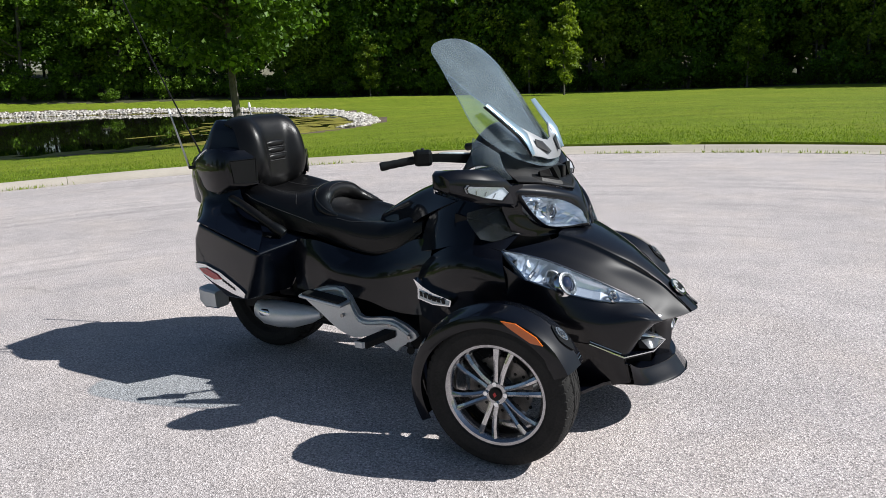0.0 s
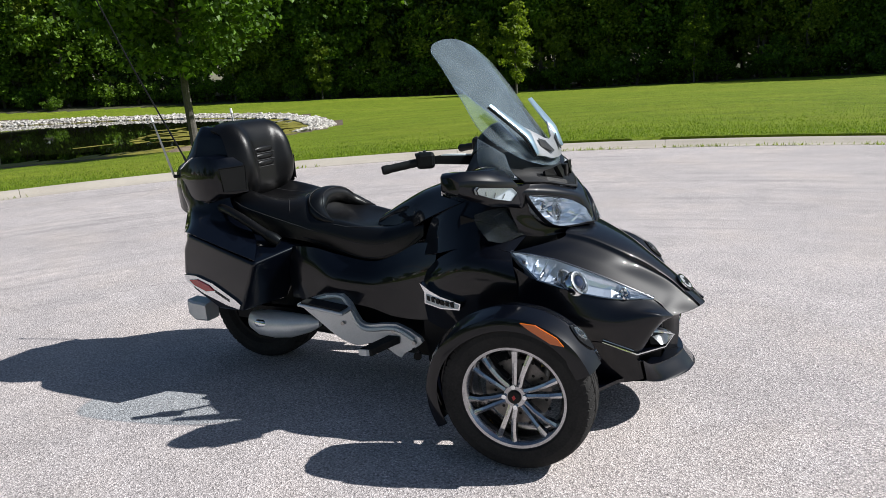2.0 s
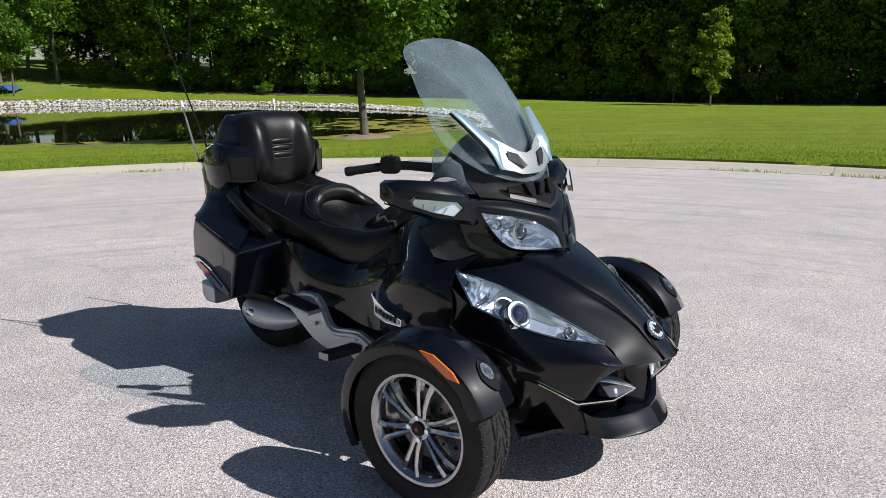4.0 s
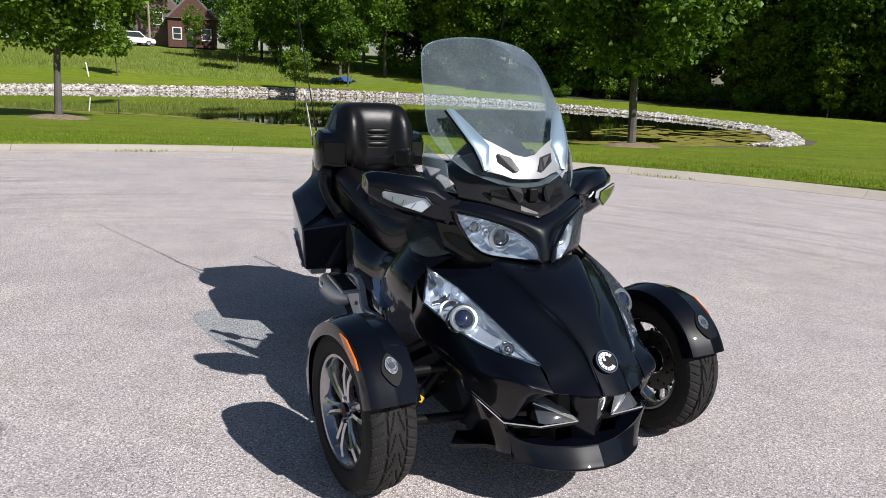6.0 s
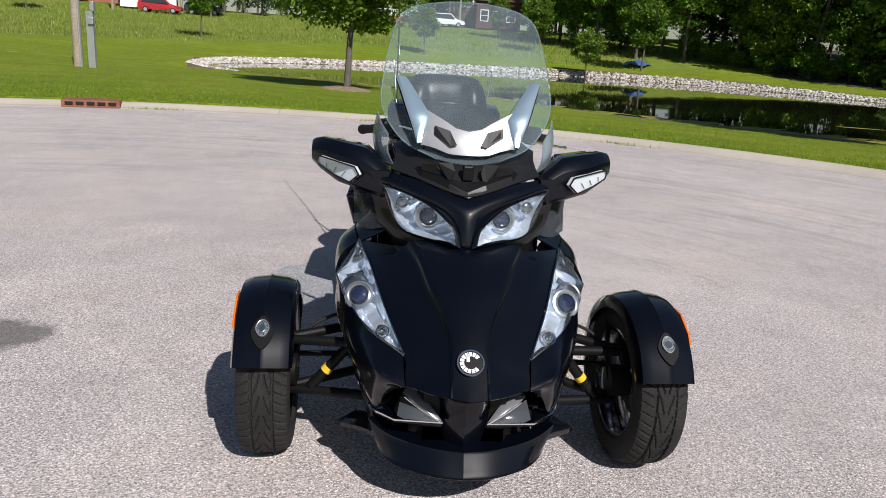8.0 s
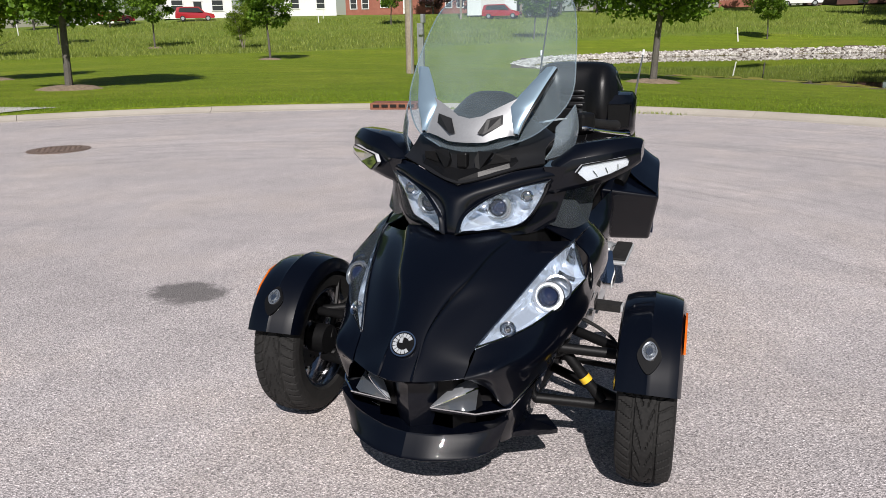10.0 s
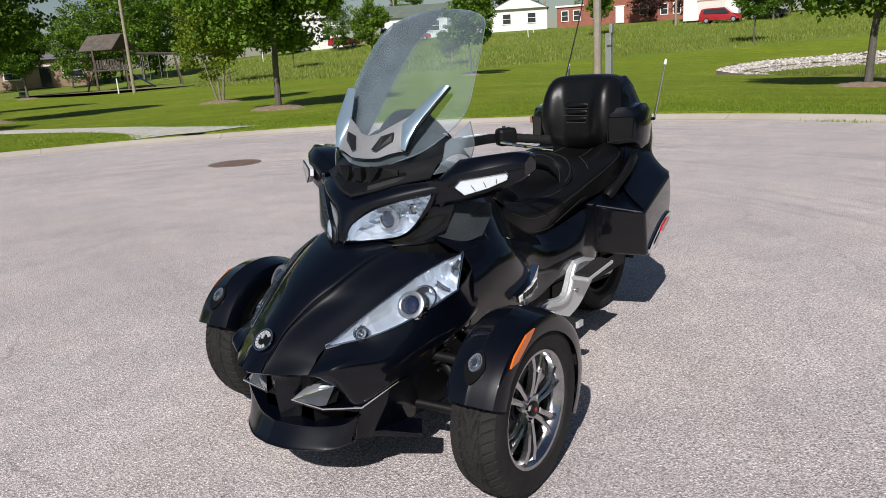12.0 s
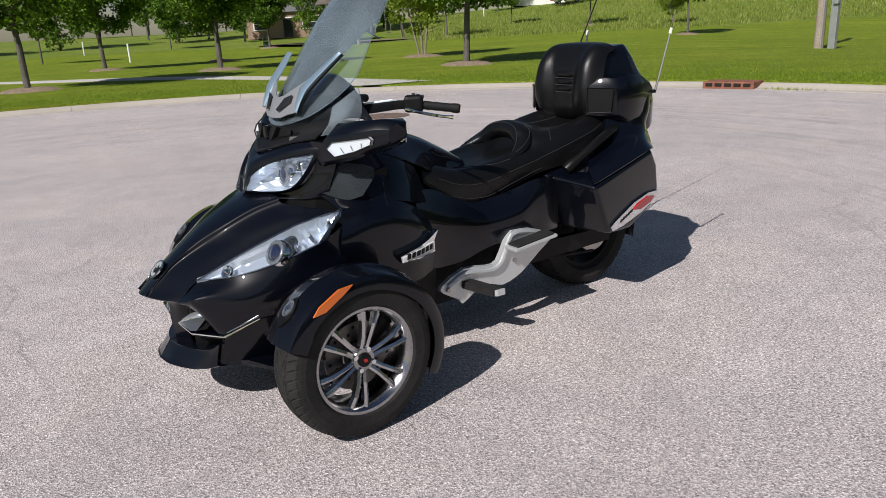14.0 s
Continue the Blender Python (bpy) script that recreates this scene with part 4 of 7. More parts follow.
for x, y, s in ((-89, 10.6, 0.42), (-84.2, 15.3, 0.75), (-87.7, 18, 0.95), (-81.4, 18.6, 0.7), (-79, 20.3, 0.9), (-82.1, 23.8, 1), (-73.9, 23.2, 0.8), (-77, 26.8, 1), (-72.4, 27.7, 0.9), (-93.3, 20.3, 1.2), (-92.1, 25.2, 1.2), (-88.7, 29.4, 1.2), (-102.3, -27.3, 0.75), (-99, -24.1, 0.8), (-103.4, -22.6, 0.85), (-100, -19.4, 0.8), (-106.3, -18, 0.9), (-104.8, -14.4, 0.8), (-107.1, -11.6, 0.8), (-103.4, -8.3, 0.7), (-107.6, -5.4, 0.8), (-109.7, -2.3, 0.8), (-109.6, 4.2, 0.9), (-105.4, 7.3, 0.8), (-33.4, -74.2, 0.55), (-38.1, -80.8, 0.8), (-38, -76.4, 0.7), (-41.3, -79.2, 0.8), (-40.4, -72.9, 0.75), (-44, -75.4, 0.8), (-32.5, -83.2, 0.7), (-27, -76.8, 0.6), (-21.3, -95.1, 0.7), (-25.1, -98.3, 0.7), (-26.7, -88.4, 0.6)):
    plant(CONES if int(abs(x * 7)) % 5 == 0 else WOODS[int(abs(x * 3)) % 4], "street_tree", "leafy tree near the far houses", "tree", x, y, 61 * x, s, "trees behind the houses")
for x, y, s in ((-98, 0, .7), (-101, 20, .9), (-97, 24, 1.0), (-92, -24, .7), (-99, -8, .8), (-80, 24, .8), (-85, 19, .75), (-90, 28, 1.0), (-82, -61, .45), (-68, -72, .6), (-64, -80, .7), (-55, -86, .8), (-46, -80, .6), (-22, -84, .8), (-10, -84, .9), (2, -80, .9), (14, -72, .9)):
    plant(WOODS[int(abs(x)) % 4], "street_tree", "leafy tree near the far houses", "tree", x, y, 37 * x, s, "trees behind the houses")


# ---- the three-wheeled motorcycle ----
PAINT = mat("black_gloss_paint", (0.0011, 0.0018, 0.0045), 0.38, 0.0, 1.0)
n, l, b = nodes(PAINT)
b.inputs["Specular IOR Level"].default_value = 0.11
b.inputs["Coat IOR"].default_value = 1.36
src = coords(PAINT)
l.new(ramp(PAINT, tex_noise(PAINT, src, 5, 6, 0.7), [(0.35, grey(0.004)), (0.8, grey(0.018))]), b.inputs["Coat Roughness"])
TRIM = varied("dark_moulded_plastic", (0.003, 0.003, 0.0033), (0.007, 0.007, 0.0075), 6, 0.38, 260, 0.0004)
GREYTRIM = varied("grey_moulded_plastic", (0.035, 0.036, 0.038), (0.055, 0.056, 0.06), 6, 0.45, 260, 0.0004)
LEATHER = varied("black_leather", (0.0025, 0.0025, 0.003), (0.0055, 0.0055, 0.006), 5, 0.34, 210, 0.0012)
STITCH = mat("grey_stitching", (0.018, 0.018, 0.02), 0.8)
RUBBER = varied("tyre_rubber", (0.009, 0.009, 0.009), (0.028, 0.027, 0.026), 9, 0.75, 120, 0.0006)
GRIPRUB = varied("grip_rubber", (0.009, 0.009, 0.009), (0.018, 0.018, 0.018), 20, 0.6, 300, 0.001)
CHROME = mat("chrome", (0.78, 0.80, 0.82), 0.07, 1.0)
DARKCHROME = varied("smoked_chrome", (0.30, 0.30, 0.31), (0.48, 0.48, 0.49), 10, 0.16, 60, 0.0, 1.0)
SILVER = varied("silver_paint", (0.52, 0.54, 0.55), (0.64, 0.66, 0.67), 6, 0.36, 120, 0.0, 0.5)
STEEL = varied("brushed_steel", (0.32, 0.31, 0.30), (0.5, 0.49, 0.47), 20, 0.35, 200, 0.0, 1.0)
CAST = varied("black_cast_metal", (0.003, 0.003, 0.0033), (0.007, 0.007, 0.0075), 10, 0.5, 120, 0.001)
for m in (TRIM, CAST, RUBBER, GRIPRUB, LEATHER):
    m.node_tree.nodes["Principled BSDF"].inputs["Specular IOR Level"].default_value = 0.2
LEATHER.node_tree.nodes["Principled BSDF"].inputs["Specular IOR Level"].default_value = 0.3
ORANGE = mat("orange_reflector", (0.62, 0.13, 0.008), 0.12, 0.0, 0.6)
RED = mat("red_reflector", (0.42, 0.012, 0.01), 0.12, 0.0, 0.6)
YELLOW = mat("yellow_sticker", (0.75, 0.48, 0.03), 0.4)
REDPAINT = mat("red_paint", (0.45, 0.02, 0.02), 0.35)
WHITE = mat("white_plastic", (0.75, 0.75, 0.73), 0.4)
MIRROR = mat("mirror_glass", (0.9, 0.9, 0.9), 0.01, 1.0)
REFLECTOR = mat("lamp_reflector", (0.80, 0.86, 0.94), 0.14, 0.68)
FOGMETAL = mat("fog_lamp_metal", (0.42, 0.44, 0.47), 0.2, 0.7)
FOGDARK = mat("fog_lamp_lens", (0.13, 0.14, 0.15), 0.08, 0.6, 0.5)
INDMETAL = mat("indicator_reflector", (0.80, 0.82, 0.85), 0.2, 0.35)
RINGMETAL = mat("bright_lamp_metal", (0.46, 0.48, 0.50), 0.24, 0.85)
# the fins' blue sky reflection is mixed into this metal's colour
SATIN = mat("sky_tinted_chrome", (0.40, 0.54, 0.64), 0.30, 0.7)
BRACE = varied("brace_silver", (0.30, 0.305, 0.315), (0.37, 0.375, 0.385), 6, 0.38, 120, 0.0, 0.5)
DASH = varied("dash_plastic", (0.006, 0.006, 0.0065), (0.011, 0.011, 0.012), 6, 0.42, 260, 0.0004)
LENS = mat("projector_lens", (0.012, 0.018, 0.045), 0.02, 0.0, 1.0)


def clear(name, tint, gloss, film):
    """Clear plastic: light passes with a tint, the sky glints on it, and a pale film paints in sky haze and a little
    dust.
    """
    m = mat(name)
    n, l, b = nodes(m)
    t, g, d = n.new("ShaderNodeBsdfTransparent"), n.new("ShaderNodeBsdfGlossy"), n.new("ShaderNodeBsdfDiffuse")
    t.inputs[0].default_value = (*tint, 1)
    g.inputs["Roughness"].default_value = 0.03
    # bluish film colour carries the sky's pale sheen as well as dust
    d.inputs[0].default_value = (0.66, 0.78, 0.86, 1)
    w = n.new("ShaderNodeLayerWeight")
    w.inputs[0].default_value = gloss
    a, c = n.new("ShaderNodeMixShader"), n.new("ShaderNodeMixShader")
    l.new(w.outputs["Fresnel"], a.inputs[0])
    l.new(t.outputs[0], a.inputs[1])
    l.new(g.outputs[0], a.inputs[2])
    l.new(ramp(m, tex_noise(m, coords(m), 5, 3), [(0.35, grey(film * 0.7)), (0.75, grey(film * 1.3))]), c.inputs[0])
    l.new(a.outputs[0], c.inputs[1])
    l.new(d.outputs[0], c.inputs[2])
    l.new(c.outputs[0], n["Material Output"].inputs[0])
    return m


SCREEN = clear("windscreen_plastic", (0.90, 0.955, 0.98), 0.16, 0.055)
LAMPGLASS = clear("lamp_cover", (0.97, 0.98, 0.99), 0.12, 0.015)
SMOKED = clear("smoked_plastic", (0.38, 0.39, 0.42), 0.16, 0.035)
HAZY = clear("hazy_plastic", (0.80, 0.83, 0.86), 0.22, 0.13)

bike = thing("three_wheel_motorcycle", "glossy black touring motorcycle with two front wheels, parked on the asphalt", "motorcycle")


def add(name, data, material, parent=bike, label="", smooth=True):
    return piece(name, data[0], data[1], material, parent, label, smooth)


def pair(name, data, material, parent=bike, label="", smooth=True):
    """A part on both sides of the middle plane."""
    return add(name, data, material, parent, label, smooth), add(name, flipped(data), material, parent, label, smooth)


# dark core that closes the body between its panels
core = loft([[(x, y0, z0), (x, y1, z0), (x, y1, z1), (x, y0, z1)] for x, y0, y1, z0, z1 in
             ((0.40, -0.12, 0.12, 0.24, 0.44), (0.22, -0.20, 0.20, 0.17, 0.55), (0.0, -0.25, 0.25, 0.16, 0.66), (-0.35, -0.25, 0.25, 0.16, 0.80),
              (-0.6, -0.17, 0.17, 0.16, 0.70), (-0.85, -0.19, 0.19, 0.18, 0.58), (-1.25, -0.20, 0.20, 0.36, 0.66), (-1.42, -0.20, 0.20, 0.62, 0.72), (-1.85, -0.20, 0.20, 0.60, 0.76))])
add("frame", core, CAST, smooth=False)

hood = both([
    [(.06, 0, .775), (.05, .12, .77), (.035, .195, .745), (-.05, .28, .727), (-.13, .345, .713)],
    [(.15, 0, .745), (.14, .10, .74), (.125, .16, .715), (.045, .255, .705), (-.04, .323, .698)],
    [(.255, 0, .69), (.25, .075, .685), (.235, .125, .662), (.16, .215, .662), (.08, .286, .662)],
    [(.33, 0, .64), (.325, .055, .636), (.315, .085, .612), (.26, .175, .612), (.20, .250, .610)],
    [(.42, 0, .57), (.418, .042, .567), (.412, .055, .553), (.395, .12, .536), (.378, .184, .515)],
    [(.485, 0, .51), (.483, .045, .508), (.48, .055, .50), (.455, .11, .487), (.425, .178, .475)],
    [(.545, 0, .458), (.535, .045, .458), (.53, .055, .457), (.50, .11, .455), (.45, .175, .452)]])
hood = np.array(hood)
for a, c in ((5, 6), (3, 2)):
    hood[:, a] = hood[:, a] * (.42, .42, .92) + hood[:, c] * (.58, .58, .08)
add("hood", shell(sheet(hood, 7, 6), 0.006), PAINT)

neck = loft([[(x, -w, .58), (x, w, .58), (x, w, z), (x, -w, z)] for x, w, z in ((.0, .17, .752), (-.08, .235, .760), (-.2, .285, .80), (-.36, .295, .84))])
add("steering_shroud", neck, CAST, smooth=False)
inside = [[(.13, .295, .40), (-.02, .33, .44), (-.2, .335, .45), (-.4, .33, .45), (-.56, .30, .45)], [(.12, .275, .28), (-.02, .29, .30), (-.2, .30, .30), (-.4, .30, .30), (-.56, .29, .30)], [(.11, .25, .185), (-.02, .26, .18), (-.2, .26, .17), (-.4, .26, .17), (-.56, .25, .17)]]
pair("inner_panel", shell(sheet(inside, 4, 4), .004), CAST)

# front flanks below the lamps
flank = [
    [(.378, .186, .513), (.345, .214, .521), (.308, .245, .527), (.25, .293, .537), (.13, .360, .574), (-.003, .415, .626), (-.10, .405, .672)],
    [(.415, .183, .483), (.385, .230, .492), (.34, .275, .497), (.26, .318, .495), (.14, .37, .515), (-.02, .412, .57), (-.10, .415, .60)],
    [(.452, .178, .452), (.432, .225, .463), (.402, .265, .470), (.27, .33, .45), (.13, .378, .465), (-.02, .415, .50), (-.10, .42, .54)],
    [(.442, .18, .445), (.412, .225, .43), (.365, .272, .39), (.25, .325, .40), (.12, .36, .42), (-.01, .38, .46), (-.10, .39, .49)],
    [(.43, .18, .44), (.39, .225, .40), (.333, .270, .322), (.217, .327, .376), (.11, .345, .38), (0, .35, .42), (-.10, .36, .44)]]
pair("side_panel", shell(sheet(flank, 6, 5), 0.005), PAINT)
cowl = [
    [(-.126, .353, .712), (-.22, .372, .737), (-.33, .372, .727), (-.43, .36, .68), (-.50, .345, .62)],
    [(-.10, .405, .672), (-.20, .425, .68), (-.31, .425, .665), (-.42, .40, .62), (-.51, .365, .575)],
    [(-.08, .424, .60), (-.18, .43, .59), (-.30, .425, .565), (-.42, .405, .53), (-.515, .37, .52)],
    [(-.08, .40, .48), (-.18, .39, .46), (-.30, .385, .42), (-.42, .37, .38), (-.51, .35, .40)]]
pair("cowl_panel", shell(sheet(cowl, 6, 6), 0.005), PAINT)
shoulder = [
    [(-.06, .20, .80), (-.16, .235, .87), (-.28, .235, .91), (-.42, .20, .90), (-.50, .17, .88)],
    [(-.10, .27, .755), (-.20, .290, .79), (-.32, .295, .81), (-.44, .26, .81), (-.54, .22, .78)],
    [(-.126, .345, .712), (-.22, .366, .734), (-.33, .366, .725), (-.45, .33, .69), (-.56, .27, .66)]]
pair("shoulder_panel", shell(sheet(shoulder, 6, 6), 0.005), PAINT)

# mouth and lip below the nose
mouth = [
    [(.535, 0, .453), (.515, .06, .453), (.49, .115, .452), (.44, .178, .446)],
    [(.456, 0, .412), (.43, .06, .414), (.365, .11, .418), (.30, .19, .425)],
    [(.449, 0, .33), (.412, .06, .33), (.335, .115, .332), (.27, .20, .335)],
    [(.439, 0, .233), (.385, .064, .231), (.325, .128, .228), (.29, .225, .235)]]
pair("front_grille", shell(sheet(mouth, 5, 4), 0.006), PAINT)
lip = [
    [(.425, 0, .258), (.395, .07, .258), (.355, .15, .258), (.332, .22, .268), (.326, .266, .297)],
    [(.462, 0, .256), (.443, .085, .255), (.402, .175, .257), (.374, .235, .270), (.357, .276, .298)],
    [(.470, 0, .250), (.450, .086, .249), (.408, .178, .251), (.379, .236, .264), (.361, .276, .290)],
    [(.504, 0, .202), (.488, .086, .201), (.440, .178, .201), (.398, .226, .206), (.367, .250, .216)],
    [(.503, 0, .192), (.487, .086, .191), (.438, .176, .190), (.394, .222, .193), (.360, .247, .202)],
    [(.40, 0, .178), (.38, .08, .177), (.34, .15, .176), (.31, .19, .176), (.29, .215, .178)]]
pair("front_spoiler", shell(sheet(lip, 4, 5), 0.004), PAINT)
lower = [
    [(.305, .225, .32), (.328, .268, .319), (.340, .276, .318), (.28, .30, .345), (.217, .327, .372), (.11, .335, .375)],
    [(.308, .222, .27), (.336, .250, .265), (.344, .256, .262), (.28, .285, .27), (.20, .30, .28), (.10, .305, .29)],
    [(.312, .22, .215), (.344, .244, .212), (.352, .248, .210), (.29, .265, .195), (.20, .275, .19), (.10, .28, .19)]]
pair("lower_panel", shell(sheet(lower, 4, 4), 0.005), PAINT)
pair("spoiler_fin", plate([(.30, .25, .212), (.264, .30, .215), (.205, .372, .199), (.185, .385, .194), (.12, .33, .20), (.15, .25, .20)], 0.016, (.15, .1, 1)), PAINT, smooth=False)
belly = loft([[(x, -w, z), (x, w, z), (x, w, z + .12), (x, -w, z + .12)] for x, w, z in ((.40, .12, .18), (.2, .2, .155), (-.2, .22, .15), (-.6, .2, .15))])
add("belly_pan", belly, TRIM, smooth=False)

# fog lamps with chrome blade
for s in (1, -1):
    side = (lambda d: d) if s > 0 else flipped
    top_ = curve3([(.437, .064, .336), (.404, .100, .372), (.372, .135, .393), (.345, .168, .402)], 4)
    rid_ = curve3([(.439, .066, .335), (.424, .108, .354), (.398, .150, .371), (.358, .186, .381)], 4)
    low_ = curve3([(.436, .066, .333), (.434, .115, .333), (.428, .165, .334), (.410, .196, .338)], 4)
    bulge = np.sin(np.linspace(0, math.pi, len(top_)))[:, None] * np.array((.010, .004, .003))
    lamp = add("fog_lamp", side(shell(np.array([top_, top_ * .6 + rid_ * .4 + bulge, top_ * .25 + rid_ * .75 + bulge * .8, rid_]), .004)), FOGMETAL, label="small chrome fog lamp")
    add("fog_lens", side(shell(np.array([rid_, rid_ * .6 + low_ * .4 + bulge * .5, low_]), .004)), FOGDARK, lamp, "dark clear lower lens")
    end_ = np.array([rid_[-1], top_[-1], (.330, .178, .36), (.375, .205, .338), low_[-1]])
    add("fog_end", side(plate(end_, .01, (.2, 1, 0))), CAST, lamp, smooth=False)
    add("fog_bezel", side(tube_data(rid_, [.0028] * len(rid_), 5)), CHROME, lamp)
    add("fog_shelf", side(plate([(.434, .066, .330), (.424, .198, .332), (.335, .270, .316), (.30, .23, .318), (.35, .12, .322)], .008, (0, 0, 1))), PAINT, lamp, smooth=False)
    line = [(.436, .064, .333), (.427, .201, .334), (.336, .275, .319), (.217, .331, .376)]
    add("chrome_blade", side(tube_data(line, [.003, .004, .0045, .003], 6)), CHROME)
    add("chrome_blade", side(tube_data([(.325, .280, .335), (.22, .333, .387)], [.003, .0025], 5)), DARKCHROME)

# long side lamps on the front wings
inner = curve3([(-.13, .346, .714), (-.065, .332, .705), (-.03, .322, .697), (.01, .311, .687), (.04, .301, .678), (.13, .275, .642), (.24, .240, .592), (.378, .184, .517)], 5)
wide = curve3([(-.13, .347, .713), (-.066, .381, .671), (-.010, .4105, .633), (-.001, .414, .627), (.014, .4085, .622), (.13, .360, .576), (.25, .293, .539), (.378, .186, .516)], 5)
wn_ = np.array((.425, .294, .856))


def lens_net(lift, depth, inset):
    rows = []
    for a, c in zip(inner, wide):
        m_ = (a + c) / 2
        row = []
        for t in np.linspace(0, 1, 9):
            q = a + (c - a) * (inset + (1 - 2 * inset) * t)
            row.append(q + wn_ * (lift + depth * 4 * t * (1 - t)))
        rows.append(row)
    return np.array(rows)


def ring_of(eye, aim, steps, seg=28):
    """A turned form about an axis: pairs of radius and distance along the axis."""
    aim = np.array(aim) / np.linalg.norm(aim)
    u = np.cross(aim, (0, 0, 1))
    u /= np.linalg.norm(u)
    v = np.cross(u, aim)
    return [[np.array(eye) + aim * off + rad * (math.cos(t) * u + math.sin(t) * v) for t in np.linspace(0, 2 * math.pi, seg, endpoint=False)] for rad, off in steps]


def dome_of(eye, aim, rad, high, seg=24):
    return loft(ring_of(eye, aim, [(rad * math.sin(a), high * math.cos(a)) for a in np.linspace(.04, 1.57, 7)], seg))


def optics(lamp, side, eye, aim, lens_r, ring_r):
    """A projector: barrel, bright ring with a stepped face, and a dark lens."""
    add("projector_barrel", side(loft(ring_of(eye, aim, [(ring_r * 1.18, -.045), (ring_r * 1.12, -.012), (ring_r * 1.02, -.004)]), False)), CHROME, lamp)
    add("projector_ring", side(loft(ring_of(eye, aim, [(ring_r * 1.02, -.006), (ring_r, .003), (ring_r * .86, .004), (ring_r * .82, -.002), (lens_r * 1.12, .0), (lens_r * 1.04, .005), (lens_r, -.004)]), False)), RINGMETAL, lamp)
    add("projector_lens", side(dome_of(np.array(eye) - np.array(aim) * .004, aim, lens_r, lens_r * .5)), LENS, lamp)


for s in (1, -1):
    side = (lambda d: d) if s > 0 else flipped
    # chromed bowl with steps along its length
    deep = lens_net(0, 0, 0.02)
    for i in range(deep.shape[0]):
        f = i / (deep.shape[0] - 1)
        dep = .012 + .050 * min(1, f * 5) * min(1, (1 - f) * 2.2) * (1.0 if i % 5 else .72)
        for j in range(9):
            t = j / 8
            deep[i, j] -= wn_ * dep * min(1, 5.5 * t * (1 - t)) * (1.0 - .35 * t)
    lamp = add("side_lamp", side(shell(deep, 0.003)), REFLECTOR, label="clear side lamp with chromed reflector", smooth=False)
    add("lamp_cover", side(shell(lens_net(0.003, 0.010, 0.0), 0.002)), LAMPGLASS, lamp)
    rim_pts = np.vstack([inner, wide[::-1]]) + wn_ * 0.002
    add("lamp_trim", side(tube_data(rim_pts, [.003] * len(rim_pts), 5)), DARKCHROME, lamp)
    optics(lamp, side, (.133, .330, .605), (.80, .22, .50), .030, .046)
    add("inner_bezel", side(loft(ring_of((.085, .345, .615), (.72, .22, .62), [(.044, .0), (.046, .005), (.040, .004), (.034, -.03)]), False)), DARKCHROME, lamp)
    add("bulb_ring", side(loft(ring_of((.285, .250, .546), (.7, .3, .6), [(.026, .0), (.024, .006), (.018, .002), (.012, -.012)], 20), False)), CHROME, lamp)
    add("bulb", side(dome_of((.285, .250, .545), (.7, .3, .6), .011, .016)), DARKCHROME, lamp)
    for f0, f1, w in ((.10, .26, .30), (.62, .72, .5)):
        i0, i1 = int(f0 * 25), int(f1 * 25)
        strip = np.array([[deep[i, j] + wn_ * (.016 - .006 * (j == 4)) for j in (2, 4, 6)] for i in range(i0, i1 + 1)])
        add("reflector_blade", side(shell(strip, .003)), DARKCHROME, lamp, smooth=False)

# headlight mask and the two headlights
mask = both([
    [(.03, 0, .912), (.01, .08, .928), (-.04, .17, .952), (-.10, .265, .962), (-.15, .32, .955)],
    [(.071, 0, .880), (.045, .08, .895), (-.005, .17, .915), (-.08, .27, .93), (-.14, .325, .925)],
    [(.092, 0, .835), (.045, .08, .835), (-.015, .17, .845), (-.09, .25, .86), (-.14, .31, .87)],
    [(.105, 0, .775), (.06, .08, .765), (-.005, .17, .765), (-.06, .23, .775), (-.12, .29, .80)],
    [(.09, 0, .757), (.06, .08, .752), (.0, .17, .75), (-.06, .23, .752), (-.12, .28, .77)]])
H_TOP = [(-.092, .266, .919), (-.03, .19, .904), (.03, .115, .880), (.073, .06, .842), (.088, .036, .812), (.100, .027, .772)]
H_LOW = [(-.092, .266, .917), (-.065, .245, .862), (-.028, .217, .808), (.006, .180, .783), (.055, .10, .774), (.100, .027, .770)]
ht, hl_ = curve3(H_TOP, 5), curve3(H_LOW, 5)
hn = np.array((.88, .40, .25))
ring_yz = np.vstack([ht, hl_[::-1]])[:, 1:]


def in_lamp(y, z):
    y, hit = abs(y), False
    for (y0, z0), (y1, z1) in zip(ring_yz, np.roll(ring_yz, -1, axis=0)):
        if (z0 > z) != (z1 > z) and y < (y1 - y0) * (z - z0) / (z1 - z0) + y0:
            hit = not hit
    return hit


mv, mf = shell(sheet(mask, 12, 12), 0.006)
mv = np.asarray(mv)
mf = [f for f in mf if not in_lamp(*np.mean(mv[list(f)], axis=0)[1:])]
add("headlight_mask", (mv, mf), PAINT)


def head_net(lift, depth, inset):
    return np.array([[a + (c - a) * (inset + (1 - 2 * inset) * t) + hn * (lift + depth * min(1, 5 * t * (1 - t))) for t in np.linspace(0, 1, 10)] for a, c in zip(ht, hl_)])


